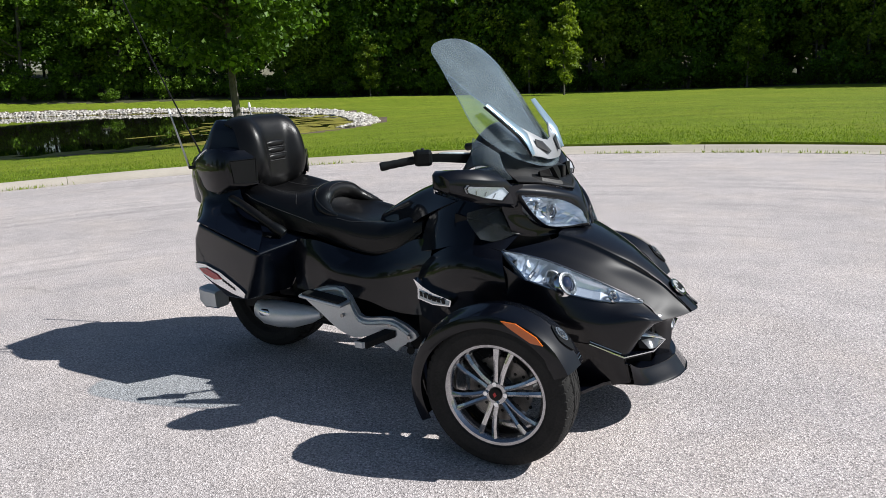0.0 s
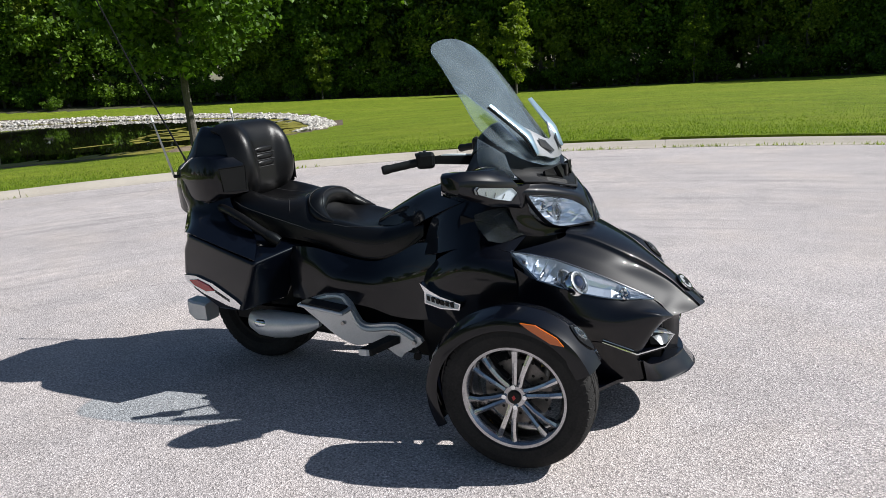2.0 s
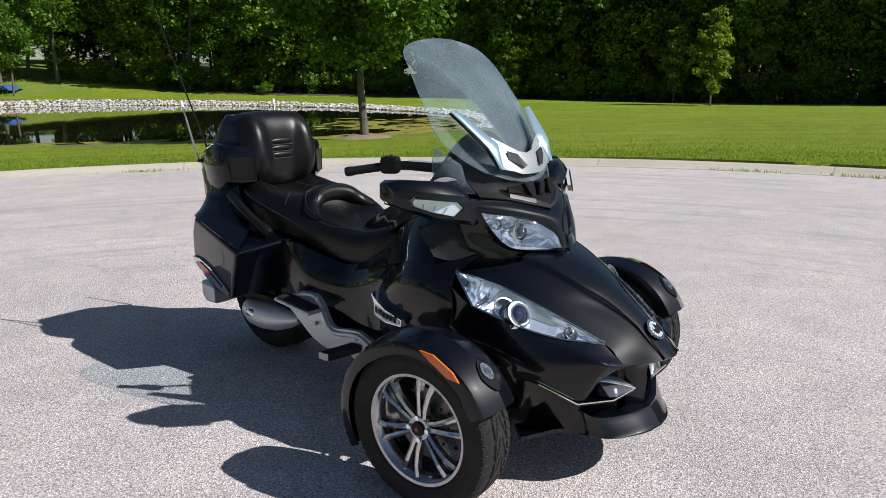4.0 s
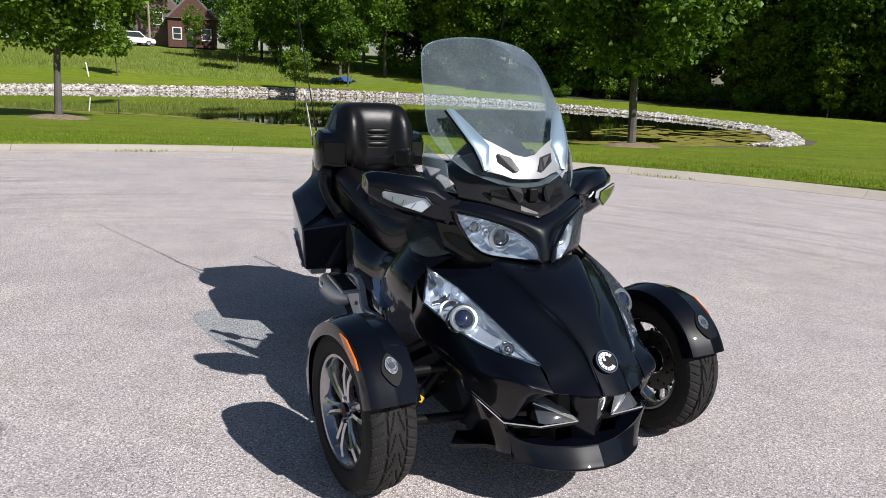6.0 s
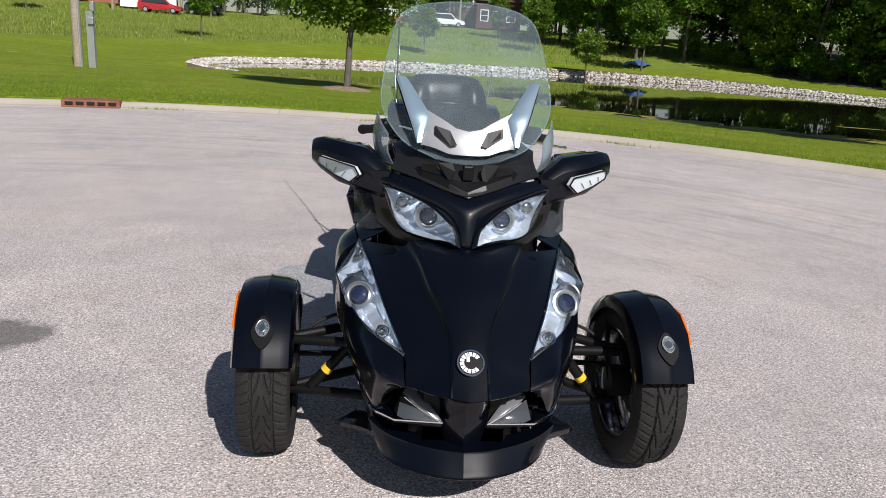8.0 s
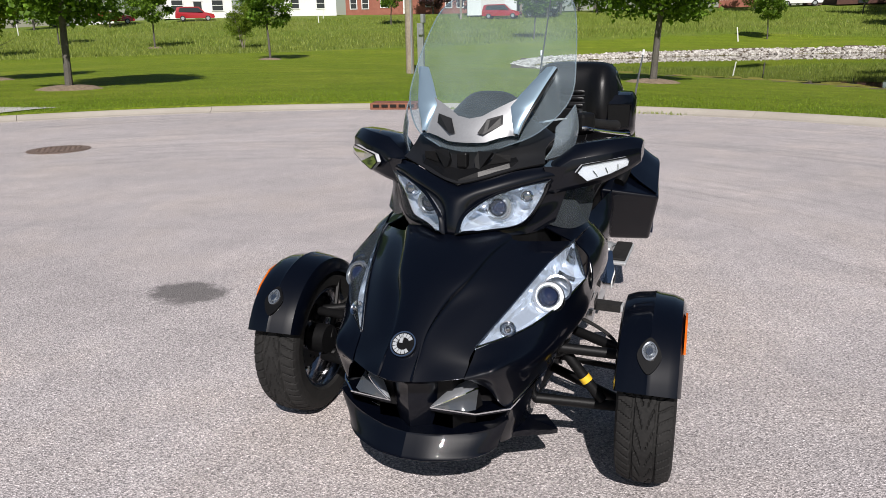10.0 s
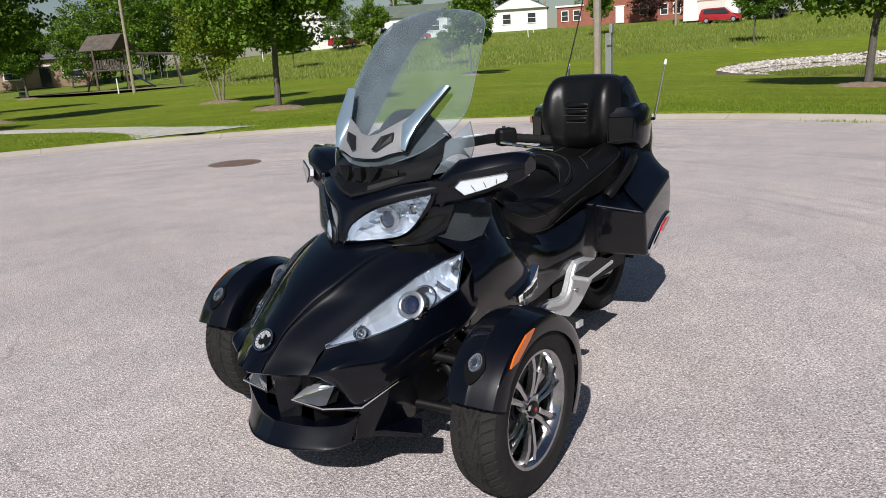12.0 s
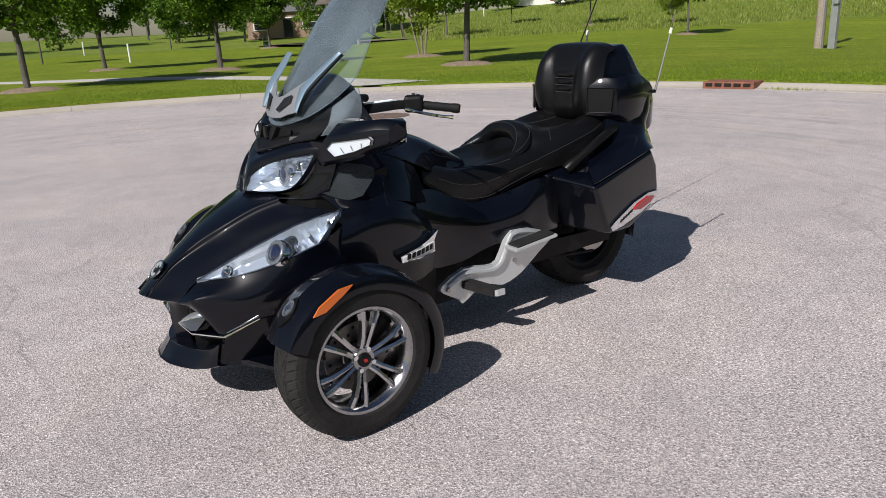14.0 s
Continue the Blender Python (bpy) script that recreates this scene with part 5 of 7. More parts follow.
for s in (1, -1):
    side = (lambda d: d) if s > 0 else flipped
    bowl = head_net(0.010, -0.02, 0.0)
    for i in range(bowl.shape[0]):
        f = i / (bowl.shape[0] - 1)
        for j in range(1, 9):
            bowl[i, j] -= np.array((1, .1, 0)) * (.055 * min(1, f * 4) * min(1, (1 - f) * 3)) * (1.0 if i % 4 else .82)
    lamp = add("headlight", side(shell(bowl, 0.003)), REFLECTOR, label="headlight with chromed reflector behind a clear cover", smooth=False)
    add("lamp_cover", side(shell(np.array([[a + (c - a) * t + hn * (.016 + .016 * 4 * t * (1 - t)) for t in np.linspace(-.01, 1.01, 8)] for a, c in zip(ht, hl_)]), 0.002)), LAMPGLASS, lamp)
    edge_in, edge_out = np.vstack([ht, hl_[::-1]]), []
    mid = edge_in.mean(axis=0)
    strip = np.array([edge_in + hn * .017, mid + (edge_in - mid) * 1.055 + hn * .013, mid + (edge_in - mid) * 1.10 + hn * .003])
    add("lamp_trim", side(shell(strip, .003)), PAINT, lamp)
    optics(lamp, side, (-.012, .120, .836), (.97, .08, .06), .028, .045)
    add("position_lamp", side(loft(ring_of((-.045, .206, .872), (.95, .15, .1), [(.022, -.03), (.022, .002), (.018, .006), (.016, .0)], 20), False)), CHROME, lamp)
    add("position_lens", side(dome_of((-.047, .206, .872), (.95, .15, .1), .016, .006)), DARKCHROME, lamp)

# dash cowl under the windscreen, with its vent
dash = both([
    [(.035, 0, .914), (.012, .08, .930), (-.04, .17, .955), (-.10, .25, .968)],
    [(.00, 0, .945), (-.02, .08, .955), (-.07, .165, .975), (-.13, .24, .985)],
    [(-.06, 0, .985), (-.07, .08, .99), (-.11, .16, 1.005), (-.17, .235, 1.01)],
    [(-.14, 0, 1.04), (-.15, .09, 1.045), (-.18, .17, 1.04), (-.24, .245, 1.03)],
    [(-.22, 0, 1.115), (-.225, .09, 1.11), (-.25, .17, 1.08), (-.30, .25, 1.02)],
    [(-.33, 0, 1.10), (-.33, .09, 1.095), (-.34, .17, 1.06), (-.36, .24, .98)]])
add("dash_cowl", shell(sheet(dash, 5, 5), 0.006), DASH)
for s in (1, -1):
    side = (lambda d: d) if s > 0 else flipped
    keel = [[(.036, 0, .908), (.012, .060, .935), (-.04, .150, .960), (-.13, .225, .975)], [(.026, 0, .925), (.006, .058, .948), (-.045, .145, .972), (-.135, .22, .985)], [(-.002, 0, .951), (-.010, .055, .960), (-.065, .142, .984), (-.145, .215, .995)]]
    add("dash_beak", side(shell(np.array(keel), .006)), TRIM, smooth=False)
    fang = [(-.026, .099, 1.010), (-.012, .062, .956), (-.010, .048, .960), (-.016, .042, .985), (-.026, .052, 1.012)]
    add("dash_vent", side(plate([(x + .012, y, z + .004) for x, y, z in fang], .016, (1, 0, .5))), TRIM, smooth=False)
    add("dash_slot", side(plate([(-.028, .105, 1.006), (-.048, .150, 1.002), (-.045, .150, .982), (-.020, .085, .972)], .010, (1, .4, .6))), CAST, smooth=False)
add("dash_latch", (lambda bm: ([v.co[:] for v in bm.verts], [[v.index for v in f.verts] for f in bm.faces]))(box_bm((.03, .035, .05), (-.015, 0, .985), .006)), TRIM, smooth=False)
hump = both([
    [(-.17, 0, 1.075), (-.18, .07, 1.07), (-.21, .13, 1.045)],
    [(-.245, 0, 1.155), (-.25, .07, 1.145), (-.265, .145, 1.085)],
    [(-.30, 0, 1.178), (-.30, .075, 1.165), (-.31, .155, 1.095)],
    [(-.35, 0, 1.14), (-.35, .075, 1.13), (-.355, .155, 1.06)]])
add("instrument_hood", shell(sheet(hump, 5, 5), 0.006), TRIM)

# windscreen with its silver brace and side wings
SCR = [(-.050, 1.005, .10, .012, .012), (-.085, 1.065, .215, .045, .0), (-.165, 1.165, .292, .078, .0), (-.275, 1.295, .288, .052, .0), (-.385, 1.42, .264, .030, .0), (-.440, 1.480, .240, .024, -.004), (-.470, 1.512, .200, .014, -.008), (-.485, 1.528, .145, .008, -.008), (-.491, 1.534, .075, .003, -.003)]
net = []
for x, z, w, back, dz in SCR:
    net.append([(x - back * (y / w) ** 2, y, z + dz * (y / w) ** 2) for y in (np.array((-1, -.8, -.5, -.2, 0, .2, .5, .8, 1)) * w)])
screen_grid = sheet(net, 5, 3)
add("windscreen", shell(screen_grid, 0.004), SCREEN, label="tall clear curved windscreen")
edge_pts = np.vstack([screen_grid[:, 0], screen_grid[-1, 1:-1], screen_grid[::-1, -1]])
add("windscreen_edge", tube_data(edge_pts - (.002, 0, 0), [.0022] * len(edge_pts), 5), HAZY)
brace_out = np.array([(-.066, 0, 1.108), (-.072, .042, 1.116), (-.090, .075, 1.135), (-.122, .145, 1.170), (-.112, .150, 1.150), (-.085, .160, 1.100), (-.070, .156, 1.060)])
brace_low = np.array([(-.030, 0, 1.034), (-.032, .040, 1.035), (-.036, .066, 1.037), (-.048, .105, 1.050), (-.056, .125, 1.054), (-.064, .145, 1.058), (-.068, .154, 1.056)])
rows = [brace_out, brace_out * .66 + brace_low * .34 + (.004, 0, .002), brace_out * .34 + brace_low * .66 + (.004, 0, .002), brace_low]
rows = [r + (-0.008, 0, 0.003) for r in rows]
add("windscreen_brace", shell(both(np.array(rows)), 0.005), BRACE, label="silver brace across the windscreen's foot")
for s in (1, -1):
    side = (lambda d: d) if s > 0 else flipped
    win = [(-.080, .112, 1.120), (-.069, .062, 1.106), (-.038, .039, 1.064), (-.038, .058, 1.060), (-.072, .114, 1.090)]
    add("brace_window", side(plate([(x - .002, y, z + .005) for x, y, z in win], 0.002, (1, 0, .3))), DASH, smooth=False)
    fa = np.array([(-.208, .212, 1.254), (-.165, .175, 1.208), (-.120, .140, 1.160), (-.098, .129, 1.138), (-.082, .141, 1.100), (-.066, .155, 1.060)])
    fb_ = np.array([(-.230, .238, 1.257), (-.190, .219, 1.210), (-.150, .200, 1.160), (-.128, .188, 1.133), (-.098, .172, 1.097), (-.064, .158, 1.058)])
    fb_[:, 0] = fa[:, 0] + .06 * (fb_[:, 1] - fa[:, 1])
    fg = np.array([fa, fa * .9 + fb_ * .1 + (.003, 0, .002), fa * .1 + fb_ * .9 + (.003, 0, .002), fb_]) + (.016, .004, .007)
    fg[..., 0] -= .022 + .022 * (fg[..., 2] - 1.06) / .2
    add("windscreen_fin", side(shell(fg, 0.007)), SATIN, label="pale metallic blade on the windscreen")
    fe = fg[-1]
    add("fin_trim", side(tube_data(fe - (.005, -.003, .003), [.005] * len(fe), 5)), TRIM)
    wing = [[(-.262, .305, 1.145), (-.215, .292, 1.115), (-.170, .265, 1.08)], [(-.262, .318, 1.07), (-.205, .302, 1.045), (-.150, .262, 1.02)], [(-.245, .31, 1.01), (-.19, .285, .99), (-.125, .238, .978)]]
    add("wind_deflector", side(shell(sheet(wing, 4, 4), 0.003)), HAZY)
    wg = sheet(wing, 4, 4)
    wr_ = np.vstack([wg[:, 0], wg[-1, 1:], wg[-2::-1, -1], wg[0, -2::-1]])
    add("deflector_edge", side(tube_data(wr_, [.0013] * len(wr_), 4)), HAZY)
    low = [[(-.160, .292, .880), (-.212, .340, .876), (-.258, .382, .864)], [(-.115, .268, .832), (-.185, .335, .82), (-.256, .380, .825)], [(-.070, .240, .785), (-.160, .322, .746), (-.208, .374, .762)]]
    add("leg_deflector", side(shell(sheet(low, 4, 4), 0.003)), SMOKED, label="smoked plastic leg deflector")
    add("deflector_seat", side(plate([(-.165, .278, .86), (-.205, .318, .845), (-.175, .315, .80), (-.13, .275, .805)], .02, (.3, 1, 0))), CAST, smooth=False)

# mirrors with their indicators
for s in (1, -1):
    side = (lambda d: d) if s > 0 else flipped
    rings = []
    for y, xf, xb, z0, z1 in ((.262, -.094, -.24, .868, .972), (.335, -.110, -.30, .886, 1.030), (.43, -.155, -.325, .908, 1.042), (.495, -.209, -.332, .940, 1.046), (.522, -.240, -.325, .958, 1.038)):
        sec = [(xf - .012, z0), (xf, z0 + .014), (xf - .002, z0 + (z1 - z0) * .70), (xf - .042, z1), (xb, z1 - .006), (xb, z0 + .022)]
        ring = []
        for (x0, q0), (x1, q1) in zip(sec, sec[1:] + sec[:1]):
            ring += [(x0 + (x1 - x0) * f, y, q0 + (q1 - q0) * f) for f in (.04, .5, .96)]
        rings.append(ring)
    tip = np.array(rings[-1])
    rings.append(tip.mean(axis=0) + (tip - tip.mean(axis=0)) * .8 + (0, .008, 0))
    mir = add("mirror", side(loft(rings)), PAINT, label="black mirror housing with a clear indicator")
    il = [(-.108, .345, .948), (-.124, .361, .971), (-.206, .485, .990), (-.212, .494, .980), (-.208, .490, .962), (-.172, .440, .938), (-.124, .377, .919)]
    il = np.array([(x + .017, y + .008, z) for x, y, z in il])
    ind = add("indicator", side(plate(il, 0.014, (.8, .5, 0))), INDMETAL, mir, "clear indicator lamp", False)
    add("indicator_cover", side(plate([(x + .006, y + .003, z) for x, y, z in il], 0.003, (.85, .5, 0))), LAMPGLASS, mir, smooth=False)
    rim_i = np.vstack([il, il[:1]]) + (.004, .002, 0)
    add("indicator_rim", side(tube_data(rim_i, [.0028] * len(rim_i), 5)), TRIM, mir)
    for k in range(3):
        f = .27 + .24 * k
        a, c = il[0] * (1 - f) + il[3] * f, il[6] * (1 - f) + il[4] * f
        d_ = (il[3] - il[0]) * .013
        lo, hi = a * .12 + c * .88, a * .80 + c * .20
        add("indicator_cell", side(plate(np.array([lo, lo + d_, hi + d_ * 2.2, hi + d_]) + (.003, .0015, 0), .003, (.8, .5, 0))), DARKCHROME, mir, smooth=False)
    add("mirror_glass", side(plate([(-.318, .36, .905), (-.340, .49, .955), (-.340, .49, 1.03), (-.316, .36, 1.025)], .003, (-1, 0, 0))), MIRROR, mir, smooth=False)
    add("mirror_stalk", side(loft([[(-.075, .25, .965), (-.10, .285, .875), (-.20, .28, .88), (-.20, .24, .965)], [(-.115, .335, .962), (-.122, .34, .915), (-.26, .34, .915), (-.27, .335, .97)]])), PAINT, mir)

# tank and console
tank = both([
    [(-.28, 0, 1.0), (-.28, .09, .995), (-.30, .17, .965), (-.32, .23, .90)],
    [(-.42, 0, .975), (-.42, .085, .968), (-.43, .155, .93), (-.45, .225, .85)],
    [(-.55, 0, .930), (-.55, .075, .922), (-.56, .13, .885), (-.58, .195, .79)],
    [(-.66, 0, .890), (-.66, .065, .882), (-.67, .11, .845), (-.68, .155, .74)],
    [(-.76, 0, .838), (-.76, .055, .832), (-.765, .09, .80), (-.77, .12, .72)],
    [(-.87, 0, .775), (-.87, .04, .772), (-.875, .07, .755), (-.88, .09, .70)]])
add("tank_cover", shell(sheet(tank, 6, 5), 0.005), PAINT)

# handlebar
arm_line = [((-.30, .06, 1.03), .030, .022), ((-.37, .13, 1.045), .028, .02), ((-.45, .22, 1.058), .024, .018), ((-.515, .29, 1.060), .016, .015)]
across = np.array((.62, -.78, 0))
pair("handlebar", loft([[np.array(p) + across * w * a + np.array((0, 0, h * c_)) for a, c_ in ((-1, -.6), (-.6, -1), (.6, -1), (1, -.6), (1, .6), (.6, 1), (-.6, 1), (-1, .6))] for p, w, h in arm_line]), TRIM)
pair("handlebar_cover", loft([[np.array(p) + across * w * a * .8 + np.array((0, 0, h * .7 + .008 * c_)) for a, c_ in ((-1, 0), (1, 0), (.7, 1), (-.7, 1))] for p, w, h in arm_line[:3]]), SILVER)
for s in (1, -1):
    side = (lambda d: d) if s > 0 else flipped
    g0, g1 = np.array((-.535, .305, 1.055)), np.array((-.648, .380, 1.035))
    d_ = g1 - g0
    rr = [.017, .0175, .0165, .0175, .0165, .0175, .0165, .019, .019]
    grip = add("grip", side(tube_data([g0 + d_ * f for f in np.linspace(0, 1, 9)], rr, 14)), GRIPRUB)
    add("grip_cap", side(tube_data([g1, g1 + d_ * .05], [.0185, .015], 14)), CAST, grip)
    blk = box_bm((.075, .055, .065), (0, 0, 0), .014, 2)
    bmesh.ops.transform(blk, matrix=Matrix.Translation((-.505, .285, 1.062)) @ Euler((0, 0, radians(-33))).to_matrix().to_4x4(), verts=blk.verts)
    if s < 0:
        bmesh.ops.scale(blk, vec=(1, -1, 1), verts=blk.verts)
    sw = part("switch_block", blk, CAST, bike)
    for k in range(3):
        add("switch", side(disc_data(.007, .012, 10, (-.515 - .012 * k, .27 + .012 * k, 1.094 - .004 * k), "z")), GREYTRIM, sw)
lever = tube_data(curve3([(-.47, .285, 1.045), (-.49, .33, 1.035), (-.54, .40, 1.020), (-.585, .435, 1.012)], 4), [.008, .008, .007, .007, .006, .006, .006, .006, .006, .006, .006, .007, .009], 8)
add("clutch_lever", lever, CHROME)

# seat
SEAT = [(-.595, ((0, .80), (.06, .80), (.12, .80), (.165, .775), (.18, .72))),
        (-.68, ((0, .775), (.09, .777), (.15, .775), (.195, .735), (.205, .65))),
        (-.78, ((0, .745), (.11, .748), (.17, .745), (.21, .70), (.205, .61))),
        (-.90, ((0, .738), (.12, .745), (.18, .748), (.222, .70), (.212, .60))),
        (-1.02, ((0, .748), (.11, .760), (.18, .772), (.226, .725), (.222, .635))),
        (-1.12, ((0, .765), (.11, .780), (.18, .79), (.228, .745), (.228, .665))),
        (-1.17, ((0, .80), (.10, .805), (.175, .805), (.228, .755), (.232, .68))),
        (-1.22, ((0, .868), (.10, .86), (.18, .832), (.228, .77), (.238, .69))),
        (-1.32, ((0, .864), (.11, .864), (.195, .85), (.238, .80), (.25, .705))),
        (-1.42, ((0, .848), (.10, .855), (.185, .876), (.242, .83), (.258, .725))),
        (-1.52, ((0, .855), (.09, .866), (.165, .900), (.232, .855), (.256, .75))),
        (-1.59, ((0, .865), (.08, .876), (.145, .912), (.210, .875), (.25, .775))),
        (-1.63, ((0, .865), (.08, .872), (.135, .890), (.195, .855), (.245, .775)))]
seat_net = both([[(x, y, z) for y, z in sec] for x, sec in SEAT])
seat_grid = sheet(seat_net, 5, 5)
seat = add("seat", shell(seat_grid, -0.02), LEATHER, label="stitched black leather seat for two")
flat_seat = seat_grid.reshape(-1, 3)


def on_seat(line, n_=6, lift=.0005):
    """A line laid on the seat from its plan."""
    out = []
    for x, y in curve3([(a, c, 0) for a, c in line], n_)[:, :2]:
        d_ = (flat_seat[:, 0] - x) ** 2 + (flat_seat[:, 1] - y) ** 2
        k_ = np.argsort(d_)[:4]
        w_ = 1 / (d_[k_] + 1e-6)
        out.append((x, y, float((flat_seat[k_, 2] * w_).sum() / w_.sum()) + lift))
    return out


# horseshoe bolster behind the rider, thick in the middle and thinning along the sides
arch = curve3([(-1.05, .190, .772), (-1.11, .178, .786), (-1.165, .145, .815), (-1.195, .085, .850), (-1.205, 0, .862), (-1.195, -.085, .850), (-1.165, -.145, .815), (-1.11, -.178, .786), (-1.05, -.190, .772)], 6)
fat = np.interp(np.abs(np.linspace(-1, 1, len(arch))), (0, .35, .7, 1), (.040, .040, .026, .006))
bolster = []
for i, p in enumerate(arch):
    d_ = arch[min(i + 1, len(arch) - 1)] - arch[max(i - 1, 0)]
    d_ /= np.linalg.norm(d_)
    out_ = np.cross(d_, (0, 0, 1))
    out_ /= np.linalg.norm(out_)
    up_ = np.cross(out_, d_)
    bolster.append([p + fat[i] * (1.25 * math.cos(t) * out_ + 1.0 * math.sin(t) * up_) for t in np.linspace(0, 2 * math.pi, 14, endpoint=False)])
add("bolster", loft(bolster), LEATHER, seat)
for k_ in (2, 5):
    ln = np.array([r_[k_] for r_ in bolster[3:-3]])
    mid_ = np.array([np.mean(r_, axis=0) for r_ in bolster[3:-3]])
    add("seam", tube_data(ln + (ln - mid_) * .03, [.0016] * len(ln), 4), STITCH, seat)
for line in ([(-1.04, .205), (-.92, .185), (-.82, .125), (-.79, 0), (-.82, -.125), (-.92, -.185), (-1.04, -.205)],
             [(-1.27, .215), (-1.32, .15), (-1.40, .105), (-1.60, .075)], [(-1.27, -.215), (-1.32, -.15), (-1.40, -.105), (-1.60, -.075)],
             [(-1.26, .10), (-1.30, 0), (-1.26, -.10)]):
    ln = on_seat(line)
    add("seam", tube_data(ln, [.0017] * len(ln), 4), STITCH, seat)
for col in (4, 36):
    ln = seat_grid[4:, col]
    add("seam", tube_data(ln[::1] + (0, 0, .001), [.0015] * len(ln), 4), STITCH, seat)
for col, q in ((0, -1), (40, 1)):
    ln = seat_grid[1:34, col] + (0, q * .003, .018)
    add("seam", tube_data(ln, [.0015] * len(ln), 4), STITCH, seat)

# panels under the seat
under = [
    [(-.47, .29, .72), (-.60, .235, .70), (-.72, .22, .64), (-.84, .225, .605), (-1.0, .25, .635), (-1.10, .280, .668), (-1.19, .285, .672), (-1.27, .265, .665)],
    [(-.48, .325, .60), (-.60, .295, .575), (-.72, .28, .55), (-.84, .29, .53), (-1.0, .31, .545), (-1.10, .305, .570), (-1.19, .300, .58), (-1.27, .270, .58)],
    [(-.50, .33, .40), (-.60, .30, .38), (-.72, .285, .38), (-.84, .285, .41), (-1.0, .30, .43), (-1.10, .295, .425), (-1.19, .285, .42), (-1.27, .26, .415)]]
pair("under_seat_panel", shell(sheet(under, 5, 5), 0.005), PAINT)

# saddlebags
BAG_FACE = np.array([(-1.283, .489, .634), (-1.43, .437, .385), (-1.711, .430, .738)])
BAG_PLANE = np.linalg.solve(np.array([(1, p[0], p[2]) for p in BAG_FACE]), BAG_FACE[:, 1])


def bag_y(x, z):
    """The bag's outer face, a leaning plane."""
    return float(BAG_PLANE @ (1, x, z))


REFL = [(-1.425 + 1.10 * (x + 1.468), z + .010) for x, z in ((-1.468, .412), (-1.50, .434), (-1.625, .497), (-1.73, .523), (-1.81, .520), (-1.80, .487), (-1.70, .437), (-1.56, .398), (-1.485, .388))]
REDL = [(-1.425 + 1.10 * (x + 1.468), z + .010) for x, z in ((-1.622, .462), (-1.65, .484), (-1.725, .506), (-1.778, .498), (-1.75, .474), (-1.675, .453))]


def bag_data():
    face = [(-1.283, .634), (-1.36, .502), (-1.43, .385), (-1.60, .375), (-1.765, .455), (-1.812, .535), (-1.770, .66), (-1.711, .738)]
    v = [(x, bag_y(x, z), z) for x, z in face]
    v += [(-1.20, .225, .672), (-1.27, .22, .50), (-1.33, .22, .40), (-1.58, .25, .385), (-1.78, .25, .455), (-1.835, .25, .545), (-1.83, .27, .70), (-1.74, .30, .79)]
    f = [tuple(range(8)), tuple(range(15, 7, -1))] + [(i, i + 8, (i + 1) % 8 + 8, (i + 1) % 8) for i in range(8)]
    bm = bmesh.new()
    bv = [bm.verts.new(p) for p in v]
    for q in f:
        bm.faces.new([bv[i] for i in q])
    bmesh.ops.recalc_face_normals(bm, faces=bm.faces)
    sharp = [e for e in bm.edges if e.calc_face_angle() > radians(32)]
    bmesh.ops.bevel(bm, geom=sharp, offset=.020, segments=5, affect="EDGES", profile=0.6)
    bm.verts.index_update()
    out = [v_.co[:] for v_ in bm.verts], [tuple(v_.index for v_ in q.verts) for q in bm.faces]
    bm.free()
    return out


bag_mesh = bag_data()
for s in (1, -1):
    side = (lambda d: d) if s > 0 else flipped
    bag = add("saddlebag", side(bag_mesh), PAINT, label="glossy black hard saddlebag")
    add("reflector_plate", side(plate([(x, bag_y(x, z) + .010, z) for x, z in REFL], .016)), CHROME, bag, smooth=False)
    add("red_reflector", side(plate([(x, bag_y(x, z) + .015, z) for x, z in REDL], .006)), RED, bag, "red oval reflector", False)
    for k in range(5):
        x = -1.50 - .019 * k
        z = .428 + .0078 * k
        add("mark_bar", side(plate([(px, bag_y(px, pz) + .0125, pz) for px, pz in ((x, z), (x - .012, z + .005), (x - .012, z + .017), (x, z + .012))], .003)), TRIM, bag, smooth=False)
    hp_ = curve3([(-1.67, .245, .835), (-1.58, .295, .835), (-1.47, .325, .805), (-1.37, .325, .752), (-1.285, .30, .690)], 4)
    add("grab_handle", side(tube_data(hp_, [.016] + [.021] * (len(hp_) - 4) + [.026, .03, .026], 10)), TRIM)

# tail under the trunk
tail = both([
    [(-1.50, 0, .80), (-1.50, .20, .79), (-1.50, .27, .74), (-1.50, .30, .66)],
    [(-1.70, 0, .82), (-1.70, .22, .81), (-1.70, .275, .76), (-1.70, .30, .66)],
    [(-1.82, 0, .82), (-1.82, .23, .80), (-1.83, .28, .75), (-1.84, .30, .66)],
    [(-1.88, 0, .70), (-1.88, .2, .70), (-1.88, .25, .68), (-1.88, .27, .62)],
    [(-1.88, 0, .50), (-1.88, .2, .50), (-1.87, .25, .50), (-1.86, .27, .48)]])
add("tail_panel", shell(sheet(tail, 5, 5), 0.006), PAINT)

waist = [
    [(-1.60, .235, .90), (-1.74, .272, .95), (-1.87, .252, .99), (-1.935, .215, 1.01)],
    [(-1.58, .25, .845), (-1.73, .282, .88), (-1.85, .272, .90), (-1.92, .215, .91)],
    [(-1.50, .275, .785), (-1.66, .300, .812), (-1.79, .296, .825), (-1.88, .24, .82)],
    [(-1.38, .345, .712), (-1.54, .362, .748), (-1.71, .372, .775), (-1.84, .30, .765)],
    [(-1.290, .474, .645), (-1.48, .458, .692), (-1.705, .424, .742), (-1.83, .33, .72)]]
pair("waist_panel", shell(sheet(waist, 6, 6), -0.004), PAINT)

